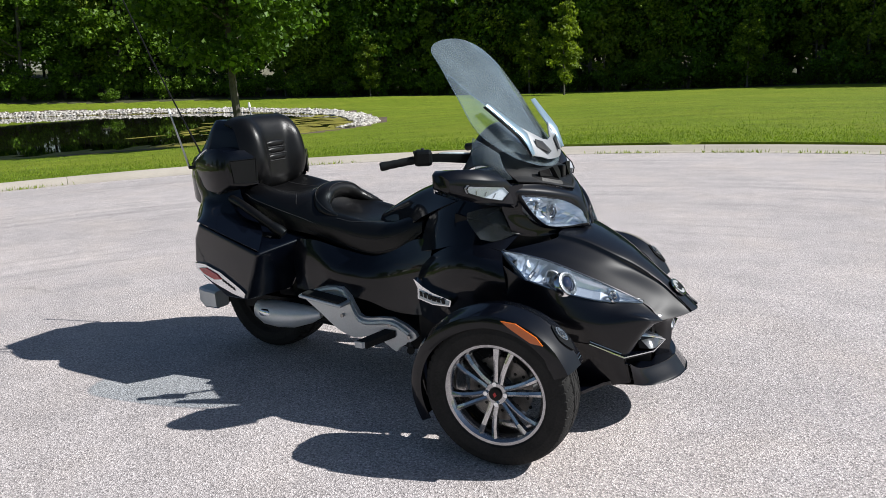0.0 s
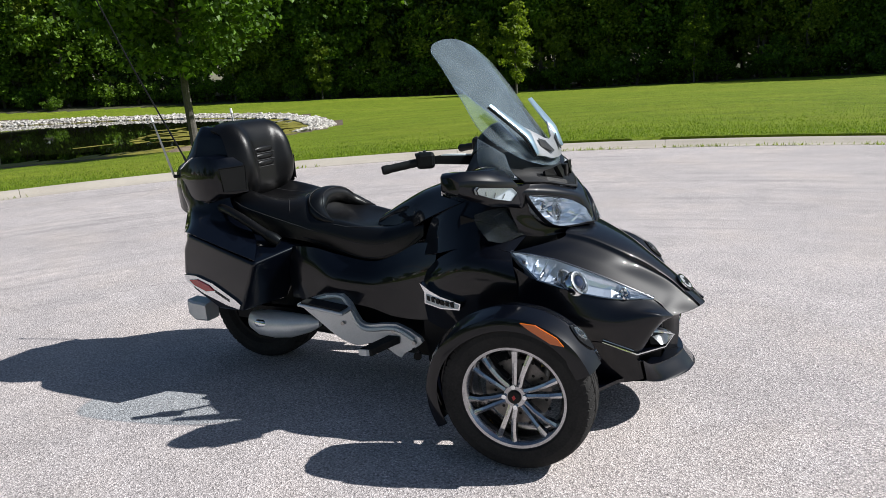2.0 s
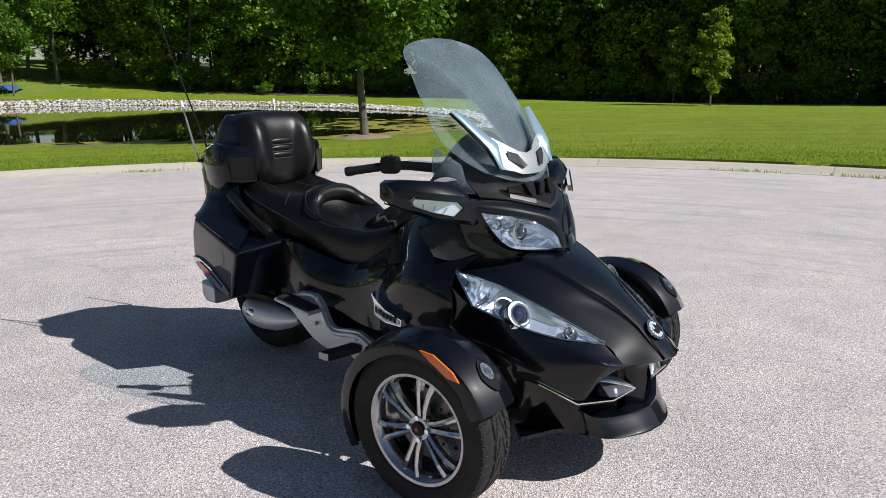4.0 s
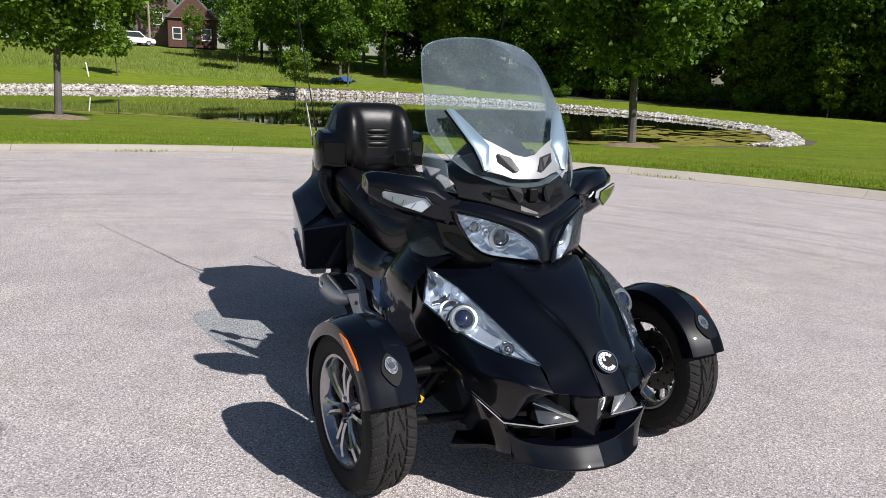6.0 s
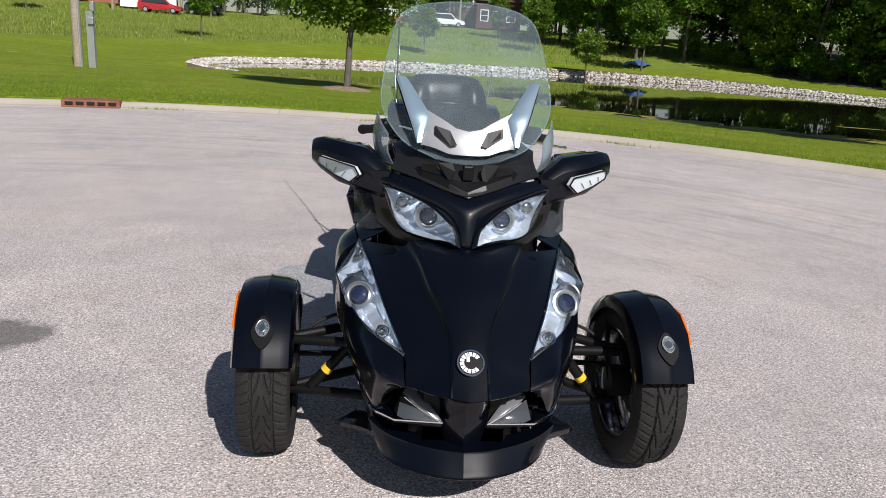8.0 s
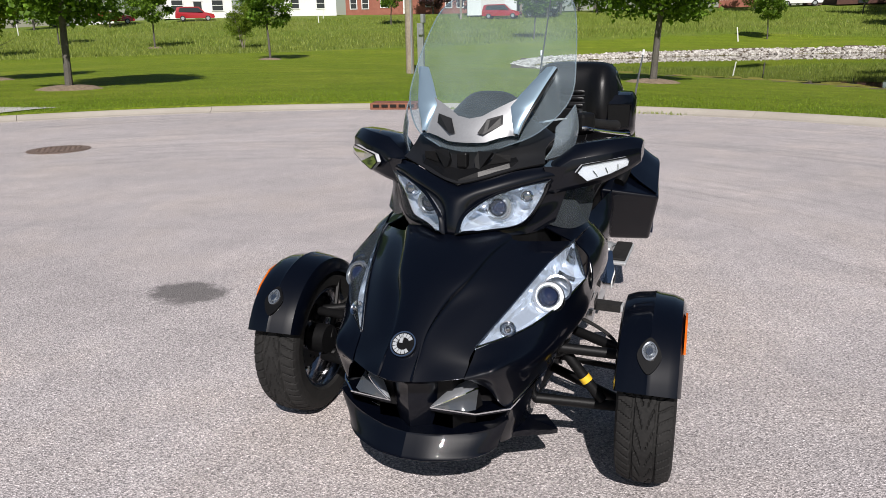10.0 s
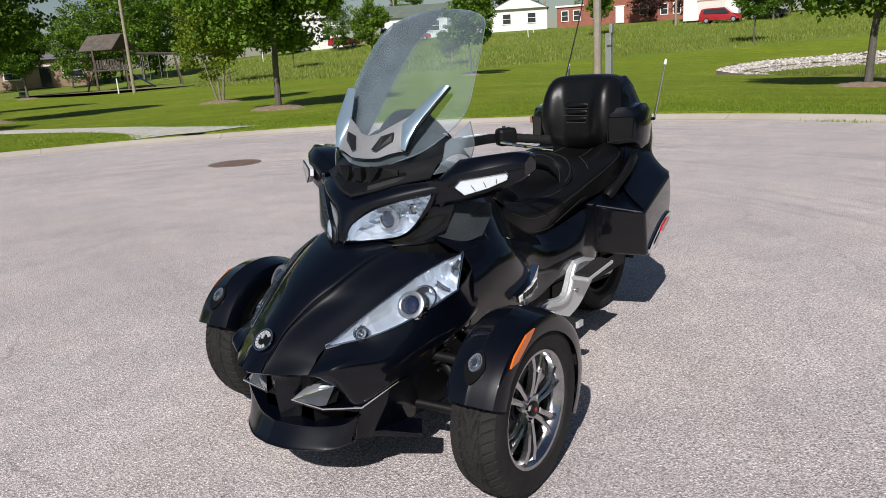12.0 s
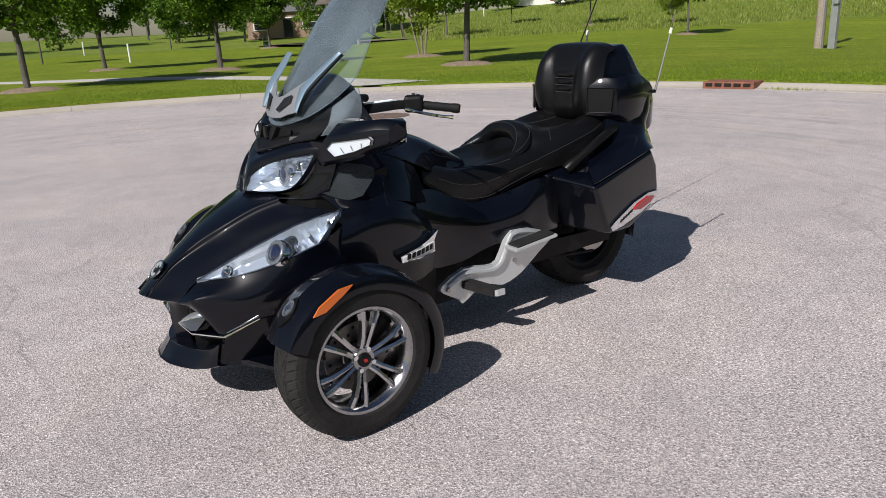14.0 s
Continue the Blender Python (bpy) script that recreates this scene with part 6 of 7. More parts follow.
# trunk with backrest and speaker pods
TR = [(-1.60, ((0, 1.19), (.12, 1.19), (.16, 1.14), (.19, 1.03), (.23, .97), (.245, .87), (.22, .80), (0, .79))),
      (-1.66, ((0, 1.208), (.145, 1.206), (.178, 1.16), (.205, 1.05), (.255, .99), (.262, .88), (.245, .78), (0, .77))),
      (-1.76, ((0, 1.215), (.152, 1.212), (.186, 1.17), (.215, 1.07), (.262, 1.01), (.27, .90), (.255, .79), (0, .76))),
      (-1.82, ((0, 1.210), (.150, 1.206), (.182, 1.165), (.215, 1.08), (.255, 1.02), (.266, .91), (.255, .79), (0, .76))),
      (-1.90, ((0, 1.10), (.125, 1.098), (.165, 1.075), (.205, 1.045), (.238, 1.01), (.25, .93), (.24, .80), (0, .77))),
      (-1.945, ((0, 1.02), (.11, 1.018), (.15, 1.01), (.19, 1.0), (.215, .985), (.225, .93), (.22, .82), (0, .79)))]
rings = []
for x, sec in TR:
    h = []
    for (y0, z0), (y1, z1) in zip(sec, sec[1:]):
        h += [(x, y0 + (y1 - y0) * f, z0 + (z1 - z0) * f) for f in (.03, .5, .97)]
    rings.append(h + [(px, -py, pz) for px, py, pz in h[::-1]])
r = np.array(rings)
r = np.stack([curve3(r[:, j], 3) for j in range(r.shape[1])], axis=1)
trunk = add("trunk", loft(r), PAINT, label="glossy black top trunk")
rest = both([
    [(-1.70, 0, 1.212), (-1.70, .09, 1.211), (-1.70, .145, 1.204), (-1.72, .172, 1.185)],
    [(-1.625, 0, 1.204), (-1.625, .09, 1.203), (-1.62, .150, 1.196), (-1.655, .182, 1.168)],
    [(-1.588, 0, 1.145), (-1.585, .086, 1.145), (-1.558, .150, 1.14), (-1.62, .198, 1.115)],
    [(-1.576, 0, 1.06), (-1.572, .074, 1.06), (-1.532, .150, 1.06), (-1.60, .210, 1.05)],
    [(-1.570, 0, .98), (-1.566, .070, .98), (-1.526, .148, .985), (-1.59, .212, .98)],
    [(-1.575, 0, .91), (-1.57, .068, .91), (-1.548, .140, .915), (-1.60, .19, .92)],
    [(-1.62, 0, .86), (-1.62, .068, .86), (-1.615, .12, .865), (-1.64, .16, .88)]])
rg = sheet(rest, 5, 5)
back = add("backrest", shell(rg, -0.02), LEATHER, label="stitched black leather passenger backrest")
for q in (1, -1):
    ln = curve3([(-1.607, q * .150, 1.19), (-1.585, q * .112, 1.15), (-1.570, q * .074, 1.11), (-1.560, q * .070, 1.05), (-1.558, q * .072, .99), (-1.562, q * .10, .93), (-1.575, q * .125, .90)], 4)
    near = [rg.reshape(-1, 3)[np.argmin(((rg.reshape(-1, 3) - p)[:, 1:] ** 2).sum(axis=1))] for p in ln]
    ln[:, 0] = np.convolve(np.pad([p[0] for p in near], 2, mode="edge"), np.ones(5) / 5, "valid") + .003
    add("seam", tube_data(ln, [.0026] * len(ln), 5), STITCH, back)
for k in range(3):
    z = 1.088 - .034 * k
    pts = [(-1.566 + .002 * k, y, z - .2 * y * y) for y in np.linspace(-.068, .068, 7)]
    add("rib", tube_data(pts, [.008, .016, .0175, .018, .0175, .016, .008], 10), LEATHER, back)
    add("seam", tube_data([(-1.551, y, z - .018 - .2 * y * y) for y in np.linspace(-.066, .066, 7)], [.002] * 7, 4), STITCH, back)
for s in (1, -1):
    side = (lambda d: d) if s > 0 else flipped
    pod = []
    for x, sk, y0, y1, z0, z1 in ((-1.528, .085, .182, .292, .905, 1.040), (-1.550, .08, .175, .300, .890, 1.070), (-1.66, .04, .18, .302, .86, 1.085), (-1.80, .0, .17, .285, .86, 1.075), (-1.92, .0, .15, .24, .89, 1.03)):
        pod.append([(x - sk * (y - y0) / (y1 - y0), y, z) for y, z in ((y0, z0), ((y0 + y1) / 2, z0 - .006), (y1 - .015, z0), (y1, z0 + .02), (y1, z1 - .03), (y1 - .02, z1), ((y0 + y1) / 2, z1 + .004), (y0, z1))])
    p_ob = add("speaker_pod", side(loft(pod)), PAINT)
    add("speaker_panel", side(plate([(-1.528, .196, .916), (-1.592, .278, .920), (-1.600, .286, 1.024), (-1.528, .190, 1.028)], .010, (.79, .61, 0))), LEATHER, p_ob, smooth=False)
    rim_p = np.array([(-1.527, .194, .914), (-1.594, .281, .918), (-1.602, .289, 1.026), (-1.527, .188, 1.030), (-1.527, .194, .914)])
    add("panel_rim", side(tube_data(rim_p, [.003] * 5, 5)), TRIM, p_ob)
    base, tip = np.array((-1.928, s * .25, .985)), np.array((-1.985, s * .280, 1.255))
    ant = add("antenna", tube_data([base, base * .4 + tip * .6, tip], [.006, .005, .004], 8), STEEL)
    add("antenna_tip", tube_data([tip, tip + (tip - base) * .10], [.008, .006], 8), WHITE, ant)
    add("antenna_foot", tube_data([(-1.87, s * .235, .985), tuple(base)], [.009, .009], 8), CAST, ant)
wb = np.array((-1.822, -.258, 1.05))
add("whip_antenna", tube_data([wb, wb + (-.02, 0, .04), wb + (-.26, -.006, .47), wb + (-.64, -.03, 1.25)], [.007, .0042, .0036, .003], 6), CAST, label="long thin black whip antenna")

# foot brackets
BR = [(-.952, .471), (-1.052, .464), (-1.184, .414), (-1.182, .391), (-1.11, .343), (-1.035, .288), (-.976, .254), (-.896, .233), (-.84, .25), (-.779, .256), (-.723, .226), (-.675, .2), (-.657, .223), (-.581, .267), (-.573, .301), (-.689, .354), (-.816, .339), (-.871, .35), (-.916, .431)]
for s in (1, -1):
    side = (lambda d: d) if s > 0 else flipped
    o = curve3([(x, .315, z) for x, z in BR + BR[:1]], 2)[:-1]
    br = add("foot_bracket", side(plate(o, .022)), SILVER, label="silver cast foot bracket", smooth=False)
    ridge = curve3([(-.60, .322, .295), (-.69, .322, .335), (-.83, .322, .318), (-.89, .322, .35), (-.945, .322, .455), (-1.06, .322, .448), (-1.17, .322, .402)], 3)
    add("rib", side(tube_data(ridge, [.010] * len(ridge), 6)), SILVER, br)
    fb = box_bm((.24, .085, .016), (-1.02, .365, .42), .006, 2, None)
    bmesh.ops.rotate(fb, cent=(-1.02, .365, .42), matrix=Euler((0, radians(6), 0)).to_matrix(), verts=fb.verts)
    if s < 0:
        bmesh.ops.scale(fb, vec=(1, -1, 1), verts=fb.verts)
    part("passenger_footboard", fb, SILVER, br)
    fb = box_bm((.21, .07, .012), (-1.02, .367, .433), .004, 1)
    bmesh.ops.rotate(fb, cent=(-1.02, .365, .42), matrix=Euler((0, radians(6), 0)).to_matrix(), verts=fb.verts)
    if s < 0:
        bmesh.ops.scale(fb, vec=(1, -1, 1), verts=fb.verts)
    part("footboard_rubber", fb, RUBBER, br)
    add("foot_peg", side(loft([[(px + a, py, pz + h) for a, h in ((-.028, -.014), (.028, -.014), (.028, .016), (-.028, .016))] for px, py, pz in ((-.70, .32, .285), (-.79, .415, .25))])), RUBBER, br)
    add("peg_end", side(loft([[(-.79 + a - .012 * i, .412 + .012 * i, .25 + h) for a, h in ((-.02, -.013), (.02, -.013), (.02, .014), (-.02, .014))] for i in (0, 1)])), SILVER, br, smooth=False)
    for px, pz in ((-1.165, .40), (-.96, .335), (-.70, .325), (-.60, .28)):
        add("bolt", side(disc_data(.009, .012, 10, (px, .322, pz))), STEEL, br)
add("brake_pedal", tube_data([(-.60, -.33, .25), (-.56, -.36, .25), (-.545, -.40, .255)], [.012, .012, .018], 8), CAST)

# badges on the cowl
BD = [(-.312, .518), (-.40, .540), (-.452, .556), (-.505, .582), (-.482, .546), (-.484, .500), (-.40, .490), (-.318, .492)]
BY = lambda x: float(np.interp(-x, (.30, .40, .51), (.438, .434, .404)))
for s in (1, -1):
    side = (lambda d: d) if s > 0 else flipped
    bdg = add("badge", side(plate([(x, BY(x) + .006, z) for x, z in BD], .03)), CHROME, label="chrome badge with dark bars", smooth=False)
    add("badge_field", side(plate([(x, BY(x) + .009, z) for x, z in ((-.320, .514), (-.40, .531), (-.474, .542), (-.476, .505), (-.40, .496), (-.324, .497))], .004)), WHITE, bdg, smooth=False)
    for k in range(6):
        x = -.338 - .0225 * k
        z = .502 + .0026 * k
        add("badge_bar", side(plate([(px, BY(px) + .0115, pz) for px, pz in ((x, z), (x - .015, z + .0018), (x - .018, z + .022), (x - .003, z + .020))], .003)), TRIM, bdg, smooth=False)

# emblem on the nose
ec, en = Vector((.466, 0, .534)), Vector((.71, 0, .70)).normalized()
turn_e = en.to_track_quat("Z", "Y").to_matrix()


def on_nose(data, off):
    return [tuple(turn_e @ Vector(v) + ec + en * off) for v in data[0]], data[1]


emb = add("emblem", on_nose(disc_data(.038, .006, 32, axis="z"), 0.002), TRIM, label="round dark emblem with a silver ring")
add("emblem_ring", on_nose(disc_data(.0385, .005, 32, axis="z", hole=.0345), 0.005), CHROME, emb)
add("emblem_arc", on_nose(joined([plate([(q * math.cos(t), q * math.sin(t), 0.0) for q, t in ((.031, a), (.031, a + .34), (.019, a + .34), (.019, a))], .003, (0, 0, 1)) for a in np.arange(.6, 5.6, .42)]), 0.008), SILVER, emb, smooth=False)
add("emblem_bar", on_nose(plate([(-.012, .002, 0), (-.003, .002, 0), (-.003, .026, 0), (-.012, .026, 0)], .003, (0, 0, 1)), 0.008), SILVER, emb, smooth=False)


# ---- wheels ----
def revolve(profile, seg, closed=False):
    """A skin turned about the y axis from (y, radius) pairs."""
    k = len(profile)
    verts = [(r_ * math.cos(2 * math.pi * i / seg), y, r_ * math.sin(2 * math.pi * i / seg)) for i in range(seg) for y, r_ in profile]
    faces = [(i * k + j, i * k + j + 1, ((i + 1) % seg) * k + j + 1, ((i + 1) % seg) * k + j) for i in range(seg) for j in range(k - 1 + (1 if closed else 0)) if j + 1 < k]
    if closed:
        faces += [(i * k + k - 1, i * k, ((i + 1) % seg) * k, ((i + 1) % seg) * k + k - 1) for i in range(seg)]
    return verts, faces


def tyre_mesh(R, half, rim_r, seg=416, across=40):
    """A tyre with curved cross grooves and two straight ones cut into its tread."""
    verts, faces = [], []
    side_l = [(-half * .80, rim_r - .004), (-half * .98, rim_r + .012), (-half * 1.03, (R + rim_r) / 2), (-half * .99, R - .030)]
    k = None
    for i in range(seg):
        th = 2 * math.pi * i / seg
        row = [(y, r_) for y, r_ in side_l]
        for j in range(across + 1):
            u = -1 + 2 * j / across
            y = u * half * .93
            r_ = R - .016 * abs(u) ** 3.2
            a = abs(u)
            cut = 0.0
            if abs(a - .42) < .04:
                cut = .007
            if a < .40:
                ph = (th * 26 / (2 * math.pi) - 3.4 * a ** .8) % 1
                if ph < .20 and a > .07:
                    cut = .005
            else:
                ph = (th * 52 / (2 * math.pi) - 1.2 * a) % 1
                if ph < .17:
                    cut = max(cut, .0045)
            row.append((y, r_ - cut))
        row += [(-y, r_) for y, r_ in side_l[::-1]]
        k = len(row)
        verts += [(r_ * math.cos(th), y, r_ * math.sin(th)) for y, r_ in row]
    faces = [(i * k + j, i * k + j + 1, ((i + 1) % seg) * k + j + 1, ((i + 1) % seg) * k + j) for i in range(seg) for j in range(k - 1)]
    return verts, faces


WR, HALF, RIM = .281, .082, .186
TYRE = mesh_of("tyre", *tyre_mesh(WR, HALF, RIM), RUBBER)
BARREL = mesh_of("wheel", *revolve([(-.072, RIM + .006), (-.066, RIM), (-.05, RIM - .012), (.03, RIM - .018), (.052, RIM - .014), (.064, RIM - .004), (.070, RIM + .006), (.074, RIM + .004), (.072, RIM - .006), (.058, RIM - .018), (.03, RIM - .026), (-.05, RIM - .022), (-.070, RIM - .006)], 72, True), DARKCHROME, True)


def spoke_mesh(a0):
    rings = []
    for f, w, y, t in ((0, .017, .050, .020), (.35, .0165, .060, .018), (.7, .0175, .065, .017), (1.0, .022, .060, .020)):
        r_ = .030 + f * (RIM - .044)
        off = a0 * (.0090 + .020 * f ** 1.6)
        rings.append([(r_, y, off - w / 2), (r_, y + .005, off), (r_, y, off + w / 2), (r_, y - t, off + w * .6), (r_, y - t, off - w * .6)])
    return loft(rings)


WHEELMETAL = varied("satin_wheel_metal", (0.44, 0.44, 0.45), (0.58, 0.58, 0.59), 10, 0.2, 60, 0.0, 1.0)
SPOKES = [mesh_of("spoke", *spoke_mesh(1), WHEELMETAL), mesh_of("spoke", *spoke_mesh(-1), WHEELMETAL)]
HUB = mesh_of("hub", *revolve([(.0, .0), (.0, .052), (.040, .050), (.056, .040), (.058, .0)], 24), DARKCHROME, True)
CAPM = mesh_of("hub_cap", *revolve([(.056, .0), (.056, .026), (.064, .024), (.067, .012), (.067, .0)], 24), TRIM, True)
NUT = mesh_of("lug_nut", *disc_data(.009, .016, 6), CHROME)
DISC = mesh_of("brake_disc", *disc_data(.122, .006, 48, hole=.055), varied("worn_disc_steel", (0.10, 0.095, 0.09), (0.20, 0.19, 0.18), 20, 0.4, 200, 0.0, 0.9))
HOLE = mesh_of("disc_hole", *disc_data(.006, .0075, 8), CAST)
MARK = mesh_of("cap_mark", *plate([(-.006, .0685, -.008), (.006, .0685, -.004), (.006, .0685, .008), (-.006, .0685, .004)], .002), REDPAINT)
STEER = 4.0
FEN_R = .312


def fender_grid(R):
    rows = []
    for t in np.linspace(radians(24), radians(207), 34):
        row = []
        for y, dr in ((-.093, -.055), (-.093, -.03), (-.086, -.012), (-.055, .0), (-.01, .005), (.0, .0085), (.01, .005), (.055, .0), (.082, -.010), (.092, -.028), (.093, -.060)):
            w = 1.0 if t < radians(150) else 1.0 - .25 * (t - radians(150)) / radians(57)
            rr_ = R + .034 * step(radians(105), radians(200), t) + dr * (1 if t > radians(40) else 1 + .15)
            row.append((rr_ * math.cos(t) * (1.0), y * w, rr_ * math.sin(t)))
        rows.append(row)
    return np.array(rows)


FENDER = mesh_of("fender", *shell(fender_grid(FEN_R), -0.004), PAINT, True)
for s in (1, -1):
    m0 = pose(0 if s > 0 else -.010, s * .632, .281, 0, 0, STEER)
    mw = m0 if s > 0 else m0 @ pose(0, 0, 0, 0, 0, 180)
    spin = pose(0, 0, 0, 0, 18 if s > 0 else -42, 0)
    wheel = new("front_wheel", BARREL)
    wheel.parent = bike
    wheel["label"] = "smoked chrome wheel with six paired spokes"
    wheel.matrix_basis = mw @ spin
    for nm, me in (("tyre", TYRE), ("hub", HUB), ("hub_cap", CAPM), ("cap_mark", MARK)):
        ob = new(nm, me)
        ob.parent = wheel
    for k in range(6):
        for me in SPOKES:
            ob = new("spoke", me)
            ob.parent = wheel
            ob.matrix_basis = pose(0, 0, 0, 0, 60 * k, 0)
    for k in range(4):
        ob = new("lug_nut", NUT)
        ob.parent = wheel
        ob.matrix_basis = pose(.038 * math.cos(radians(90 * k + 45)), .056, .038 * math.sin(radians(90 * k + 45)))
    dsc = new("brake_disc", DISC)
    dsc.parent = wheel
    dsc.matrix_basis = pose(0, .005, 0)
    for k in range(24):
        a = 2 * math.pi * k / 24
        ob = new("disc_hole", HOLE)
        ob.parent = wheel
        ob.matrix_basis = pose((.085 + .02 * (k % 3)) * math.cos(a), .005, (.085 + .02 * (k % 3)) * math.sin(a))
    cal = part("brake_caliper", box_bm((.11, .05, .06), (0, 0, 0), .012), CAST, bike)
    cal.matrix_basis = m0 @ pose(-.085, 0, .07, 0, 40, 0)
    fen = new("fender", FENDER)
    fen.parent = bike
    fen["label"] = "glossy black front fender"
    fen.matrix_basis = m0
    # orange side reflector, round lamp and its dark seat on the fender
    at = lambda t, rr_, y: (rr_ * math.cos(radians(t)), y, rr_ * math.sin(radians(t)))
    orr = [at(49, .288, s * .0965), at(56, .296, s * .0965), at(72, .300, s * .0965), at(82, .292, s * .0965), at(75, .276, s * .0965), at(57, .266, s * .0965)]
    rf = add("side_reflector", plate(orr, .006, (0, s, 0)), ORANGE, fen, "orange wedge reflector", False)
    lt, seat_r = 46, FEN_R + .004
    cpos, nrm_ = Vector(at(lt, seat_r, 0)), Vector((math.cos(radians(lt)), 0, math.sin(radians(lt))))
    tq = nrm_.to_track_quat("Z", "Y").to_matrix()
    for nm, ry_, rx_, dep, off, up_, mt in (("lamp_seat", .034, .056, .008, .0, -.012, TRIM), ("fender_lamp", .0215, .029, .012, .004, .0, RINGMETAL), ("lamp_core", .010, .012, .004, .012, -.002, DARKCHROME), ("lamp_glass", .0185, .025, .006, .013, .0, LAMPGLASS)):
        d = disc_data(1, dep, 24, axis="z")
        shape_ = lambda a: (1 - .45 * abs(a) ** 1.5) if nm == "lamp_seat" else (1 - .15 * abs(a))
        vv = [tuple(tq @ Vector((v[0] * ry_ * shape_(v[1]), v[1] * rx_ + up_, v[2])) + cpos + nrm_ * off) for v in d[0]]
        add(nm, (vv, d[1]), mt, fen)
    # fender stay, knuckle and arms
    add("fender_stay", tube_data([at(120, .30, -s * .07), at(120, .12, -s * .085), (0, -s * .085, 0)], [.008, .009, .012], 6), CAST, fen)
    add("knuckle", disc_data(.055, .07, 20, (0, s * .575, .281)), CAST)
    for zz, x0, x1 in ((.395, .10, -.17), (.215, .12, -.19)):
        arm = joined([tube_data([(x0, s * .20, zz + .03), (.01, s * .565, zz)], [.017, .017], 10), tube_data([(x1, s * .20, zz + .03), (-.01, s * .565, zz)], [.017, .017], 10)])
        add("suspension_arm", arm, CAST)
    sh0, sh1 = Vector((.03, s * .22, .56)), Vector((.03, s * .49, .235))
    shock = add("shock_absorber", tube_data([sh0, sh0.lerp(sh1, .5), sh0.lerp(sh1, .51), sh1], [.026, .026, .018, .018], 12), CAST)
    sp = [sh0.lerp(sh1, .08 + .5 * k / 90) + .034 * (math.cos(k * .55) * Vector((1, 0, 0)) + math.sin(k * .55) * Vector((0, .77 * s, .64))) for k in range(91)]
    add("spring", tube_data(sp, [.005] * 91, 6), TRIM, shock)
    add("shock_label", tube_data([sh0.lerp(sh1, .77), sh0.lerp(sh1, .82)], [.0195, .0195], 12), YELLOW, shock)
    add("tie_rod", tube_data([(-.10, s * .18, .31), (-.09, s * .56, .30)], [.010, .010], 8), CAST)
    add("brake_hose", tube_data(curve3([(-.05, s * .30, .50), (-.06, s * .40, .47), (-.05, s * .50, .42), (-.04, s * .55, .33)], 4), [.006] * 13, 6), RUBBER)

# rear wheel, belt side and exhaust
rear = new("rear_wheel", mesh_of("rear_wheel", *revolve([(-.09, .205), (-.08, .19), (.08, .19), (.09, .205), (.085, .18), (-.085, .18)], 48, True), CAST, True))
rear.parent = bike
rear.matrix_basis = pose(-1.63, 0, .298)
ob = new("tyre", mesh_of("tyre", *tyre_mesh(.298, .112, .20, 260, 24), RUBBER))
ob.parent = rear
for k in range(5):
    sp_ = add("spoke", loft([[(r_, y, z) for y, z in ((-.03, -w), (.03, -w), (.03, w), (-.03, w))] for r_, w in ((.03, .03), (.185, .022))]), CAST, rear)
    sp_.matrix_basis = pose(0, 0, 0, 0, 72 * k, 0)
add("sprocket", disc_data(.10, .014, 40, (-1.63, .13, .298)), STEEL)
add("drive_belt", joined([tube_data([(-1.63, .135, .398), (-1.0, .135, .33)], [.008, .008], 6), tube_data([(-1.63, .135, .198), (-1.0, .135, .25)], [.008, .008], 6)]), RUBBER)
pair("swing_arm", loft([[(-.95, .16, .24), (-.95, .20, .24), (-.95, .20, .34), (-.95, .16, .34)], [(-1.68, .16, .26), (-1.68, .20, .26), (-1.68, .20, .33), (-1.68, .16, .33)]]), CAST, smooth=False)
hug = both([[(-1.63 + .335 * math.cos(t), 0, .298 + .335 * math.sin(t)), (-1.63 + .332 * math.cos(t), .09, .298 + .332 * math.sin(t)), (-1.63 + .30 * math.cos(t), .14, .298 + .30 * math.sin(t))] for t in np.linspace(radians(30), radians(196), 8)])
add("rear_fender", shell(sheet(hug, 3, 3), .004), TRIM)
can = [[(x, -.30 + .062 * q * math.cos(t), z + .066 * q * math.sin(t)) for t in np.linspace(0, 2 * math.pi, 20, endpoint=False)] for x, q, z in ((-1.10, .25, .315), (-1.16, .62, .305), (-1.26, .9, .29), (-1.36, 1.0, .285), (-1.44, .96, .288), (-1.49, .72, .297), (-1.51, .3, .302))]
exh = add("exhaust", loft(can), SILVER, label="silver exhaust silencer")
add("heat_shield", loft([[(x, -.352 + .012 * q * math.cos(t), .30 + .020 * q * math.sin(t)) for t in np.linspace(0, 2 * math.pi, 12, endpoint=False)] for x, q in ((-1.36, .2), (-1.39, 1), (-1.43, 1), (-1.45, .2))]), CHROME, exh)
add("exhaust_pipe", tube_data([(-.75, -.20, .20), (-1.0, -.24, .27), (-1.2, -.28, .30)], [.03, .03, .03], 10), CAST)
add("exhaust_tip", loft([[(x, -.255 + hw * a, z + hh * c_) for a, c_ in ((-1, -.8), (-.8, -1), (.8, -1), (1, -.8), (1, .8), (.8, 1), (-.8, 1), (-1, .8))] for x, hw, hh, z in ((-1.80, .045, .045, .30), (-1.88, .048, .05, .305), (-1.92, .04, .04, .32))]), SILVER)
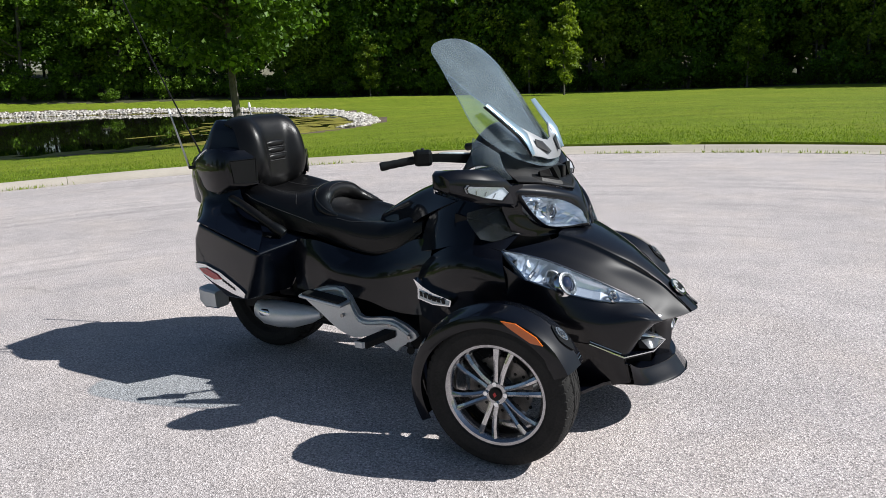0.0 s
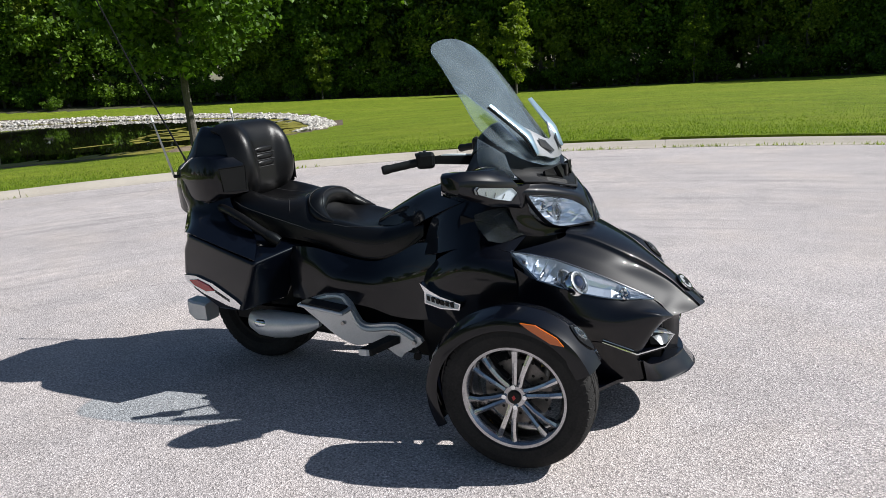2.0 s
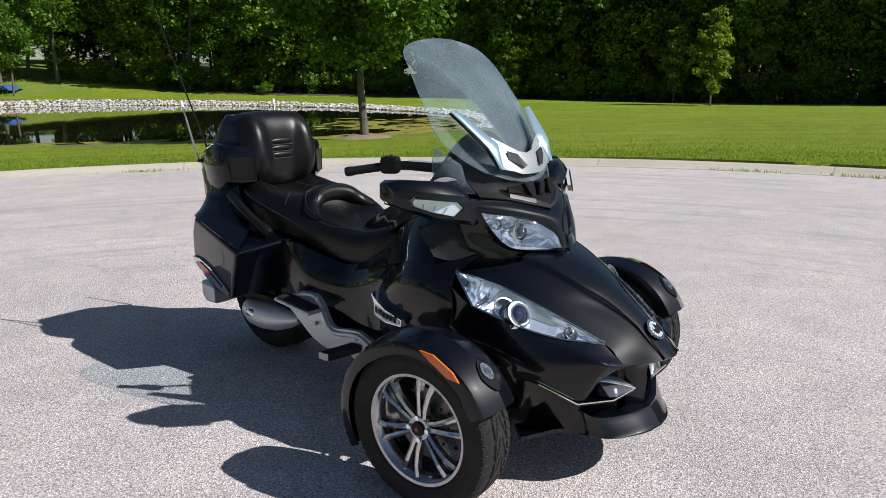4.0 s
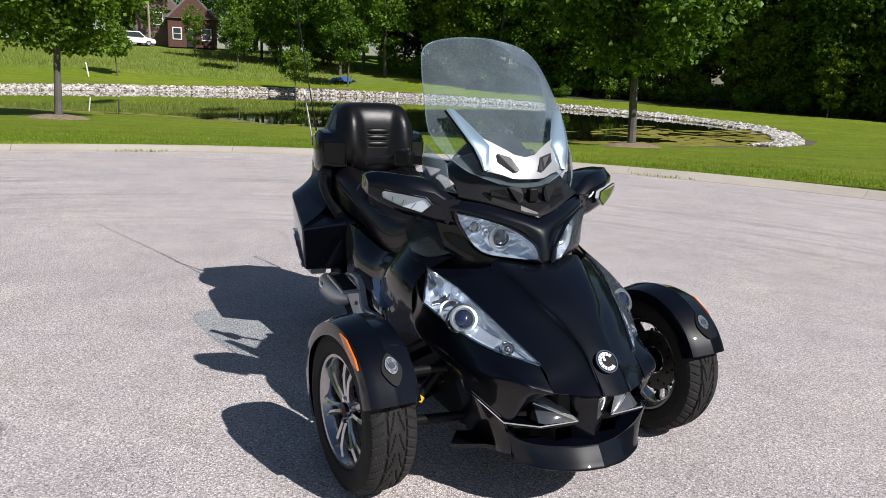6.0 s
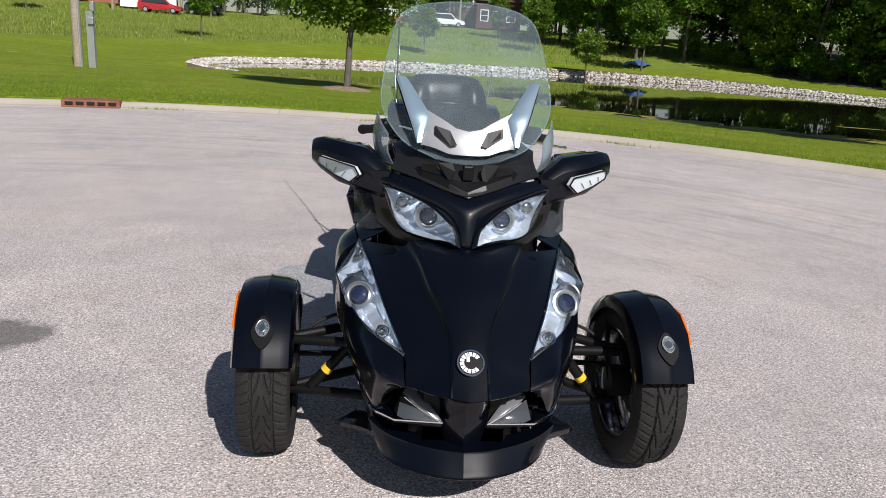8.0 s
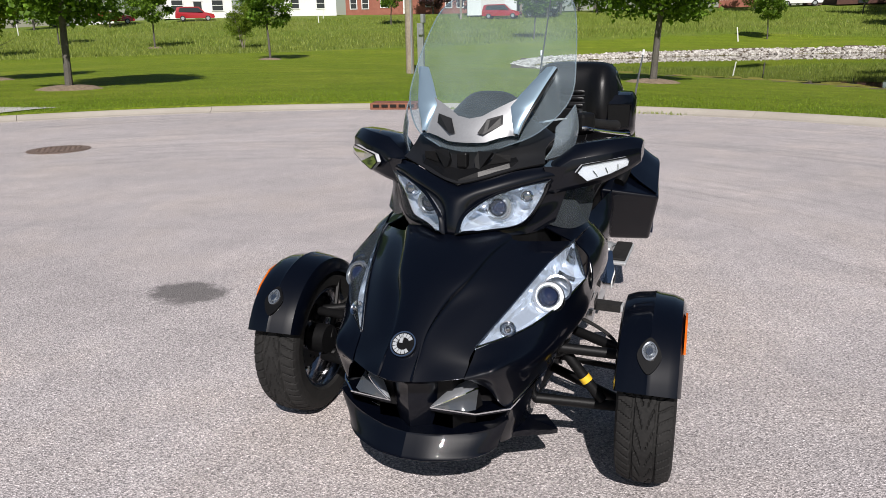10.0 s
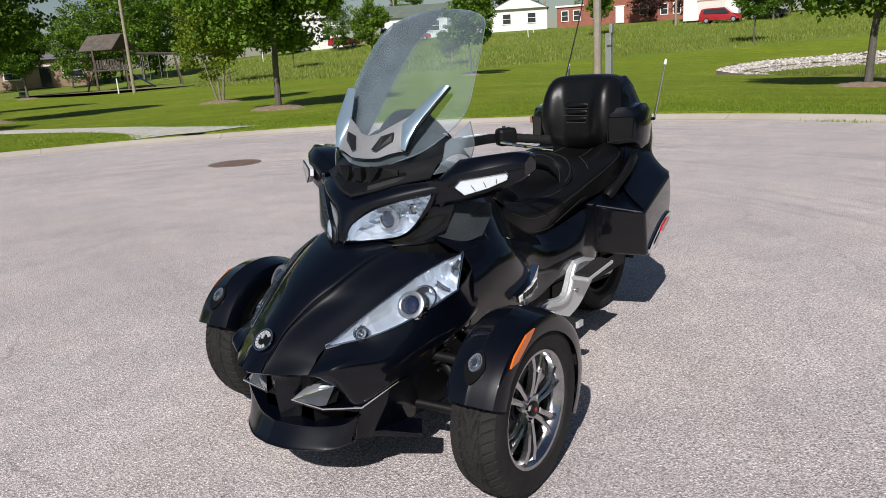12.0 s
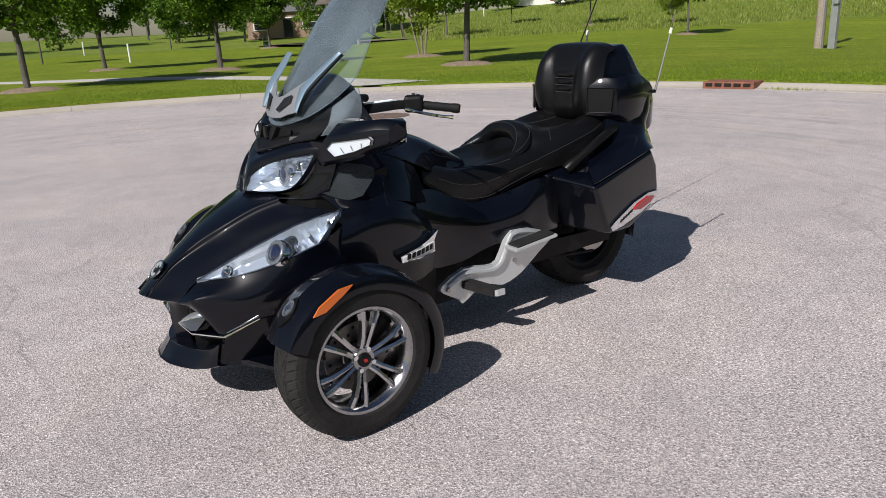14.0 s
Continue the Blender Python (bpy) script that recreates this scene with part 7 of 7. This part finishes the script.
add("tail_bumper", loft([[(x, y, z) for y, z in ((-.20, .33), (.20, .33), (.20, .46), (-.20, .46))] for x in (-1.70, -1.86)]), TRIM, smooth=False)


# ---- grass blades along the kerb, tall meadow grass and weeds ----
def blades(name, label, spots, tall, wide, material, seed):
    rng = np.random.default_rng(seed)
    p = np.asarray(spots, float)
    n_ = len(p)
    a = rng.random(n_) * 6.283
    side = np.stack([np.cos(a), np.sin(a), np.zeros(n_)], 1) * (wide * rng.uniform(.6, 1.4, (n_, 1)))
    lean = rng.normal(0, .35, (n_, 3)) * (1, 1, 0)
    h = tall * rng.uniform(.5, 1.35, (n_, 1))
    tip = p + np.concatenate([lean[:, :2] * h, h], 1)
    v = np.stack([p - side, p + side, tip], 1).reshape(-1, 3)
    me = fast_mesh(name, v, (np.arange(n_)[:, None] * 3 + np.arange(3)).tolist(), material)
    tagged(new(name, me), label, "grass", kind="stuff")


rng = np.random.default_rng(5)
spots = []
for k in range(110000):
    t = radians(rng.uniform(60, 275))
    r = R_KERB - .02 + abs(rng.normal(0, 1.0)) * (1.6 if rng.random() < .6 else 4.5)
    x, y = CX + r * math.cos(t), CY + r * math.sin(t)
    spots.append((x, y, height(x, y) if r > R_KERB + .02 else .06))
blades("grass_blades", "green mown grass blades along the kerb", spots, .032, .005, BLADE, 1)
spots = []
while len(spots) < 60000:
    az, r = rng.uniform(160, 236), rng.uniform(50, 100)
    if r < np.interp(az, (160, 180, 200, 215, 235, 260), (72, 74, 62, 52, 58, 70)) + rng.normal(0, 1.0):
        continue
    x, y = CX + r * math.cos(radians(az)), CY + r * math.sin(radians(az))
    spots.append((x, y, height(x, y) - .03))
blades("meadow_grass", "tall unmown yellow-green meadow grass", spots, .30, .03, DRYBLADE, 2)
spots = []
for k in range(900):
    t = radians(rng.choice([62, 70, 75, 83, 90, 96, 104, 128, 150, 171, 190]) + rng.normal(0, 1.4))
    r = R_ROAD + .01 + rng.normal(0, .03)
    spots.append((CX + r * math.cos(t), CY + r * math.sin(t), .004))
blades("kerb_weeds", "small weeds growing in the kerb's joint", spots, .05, .007, BLADE, 3)
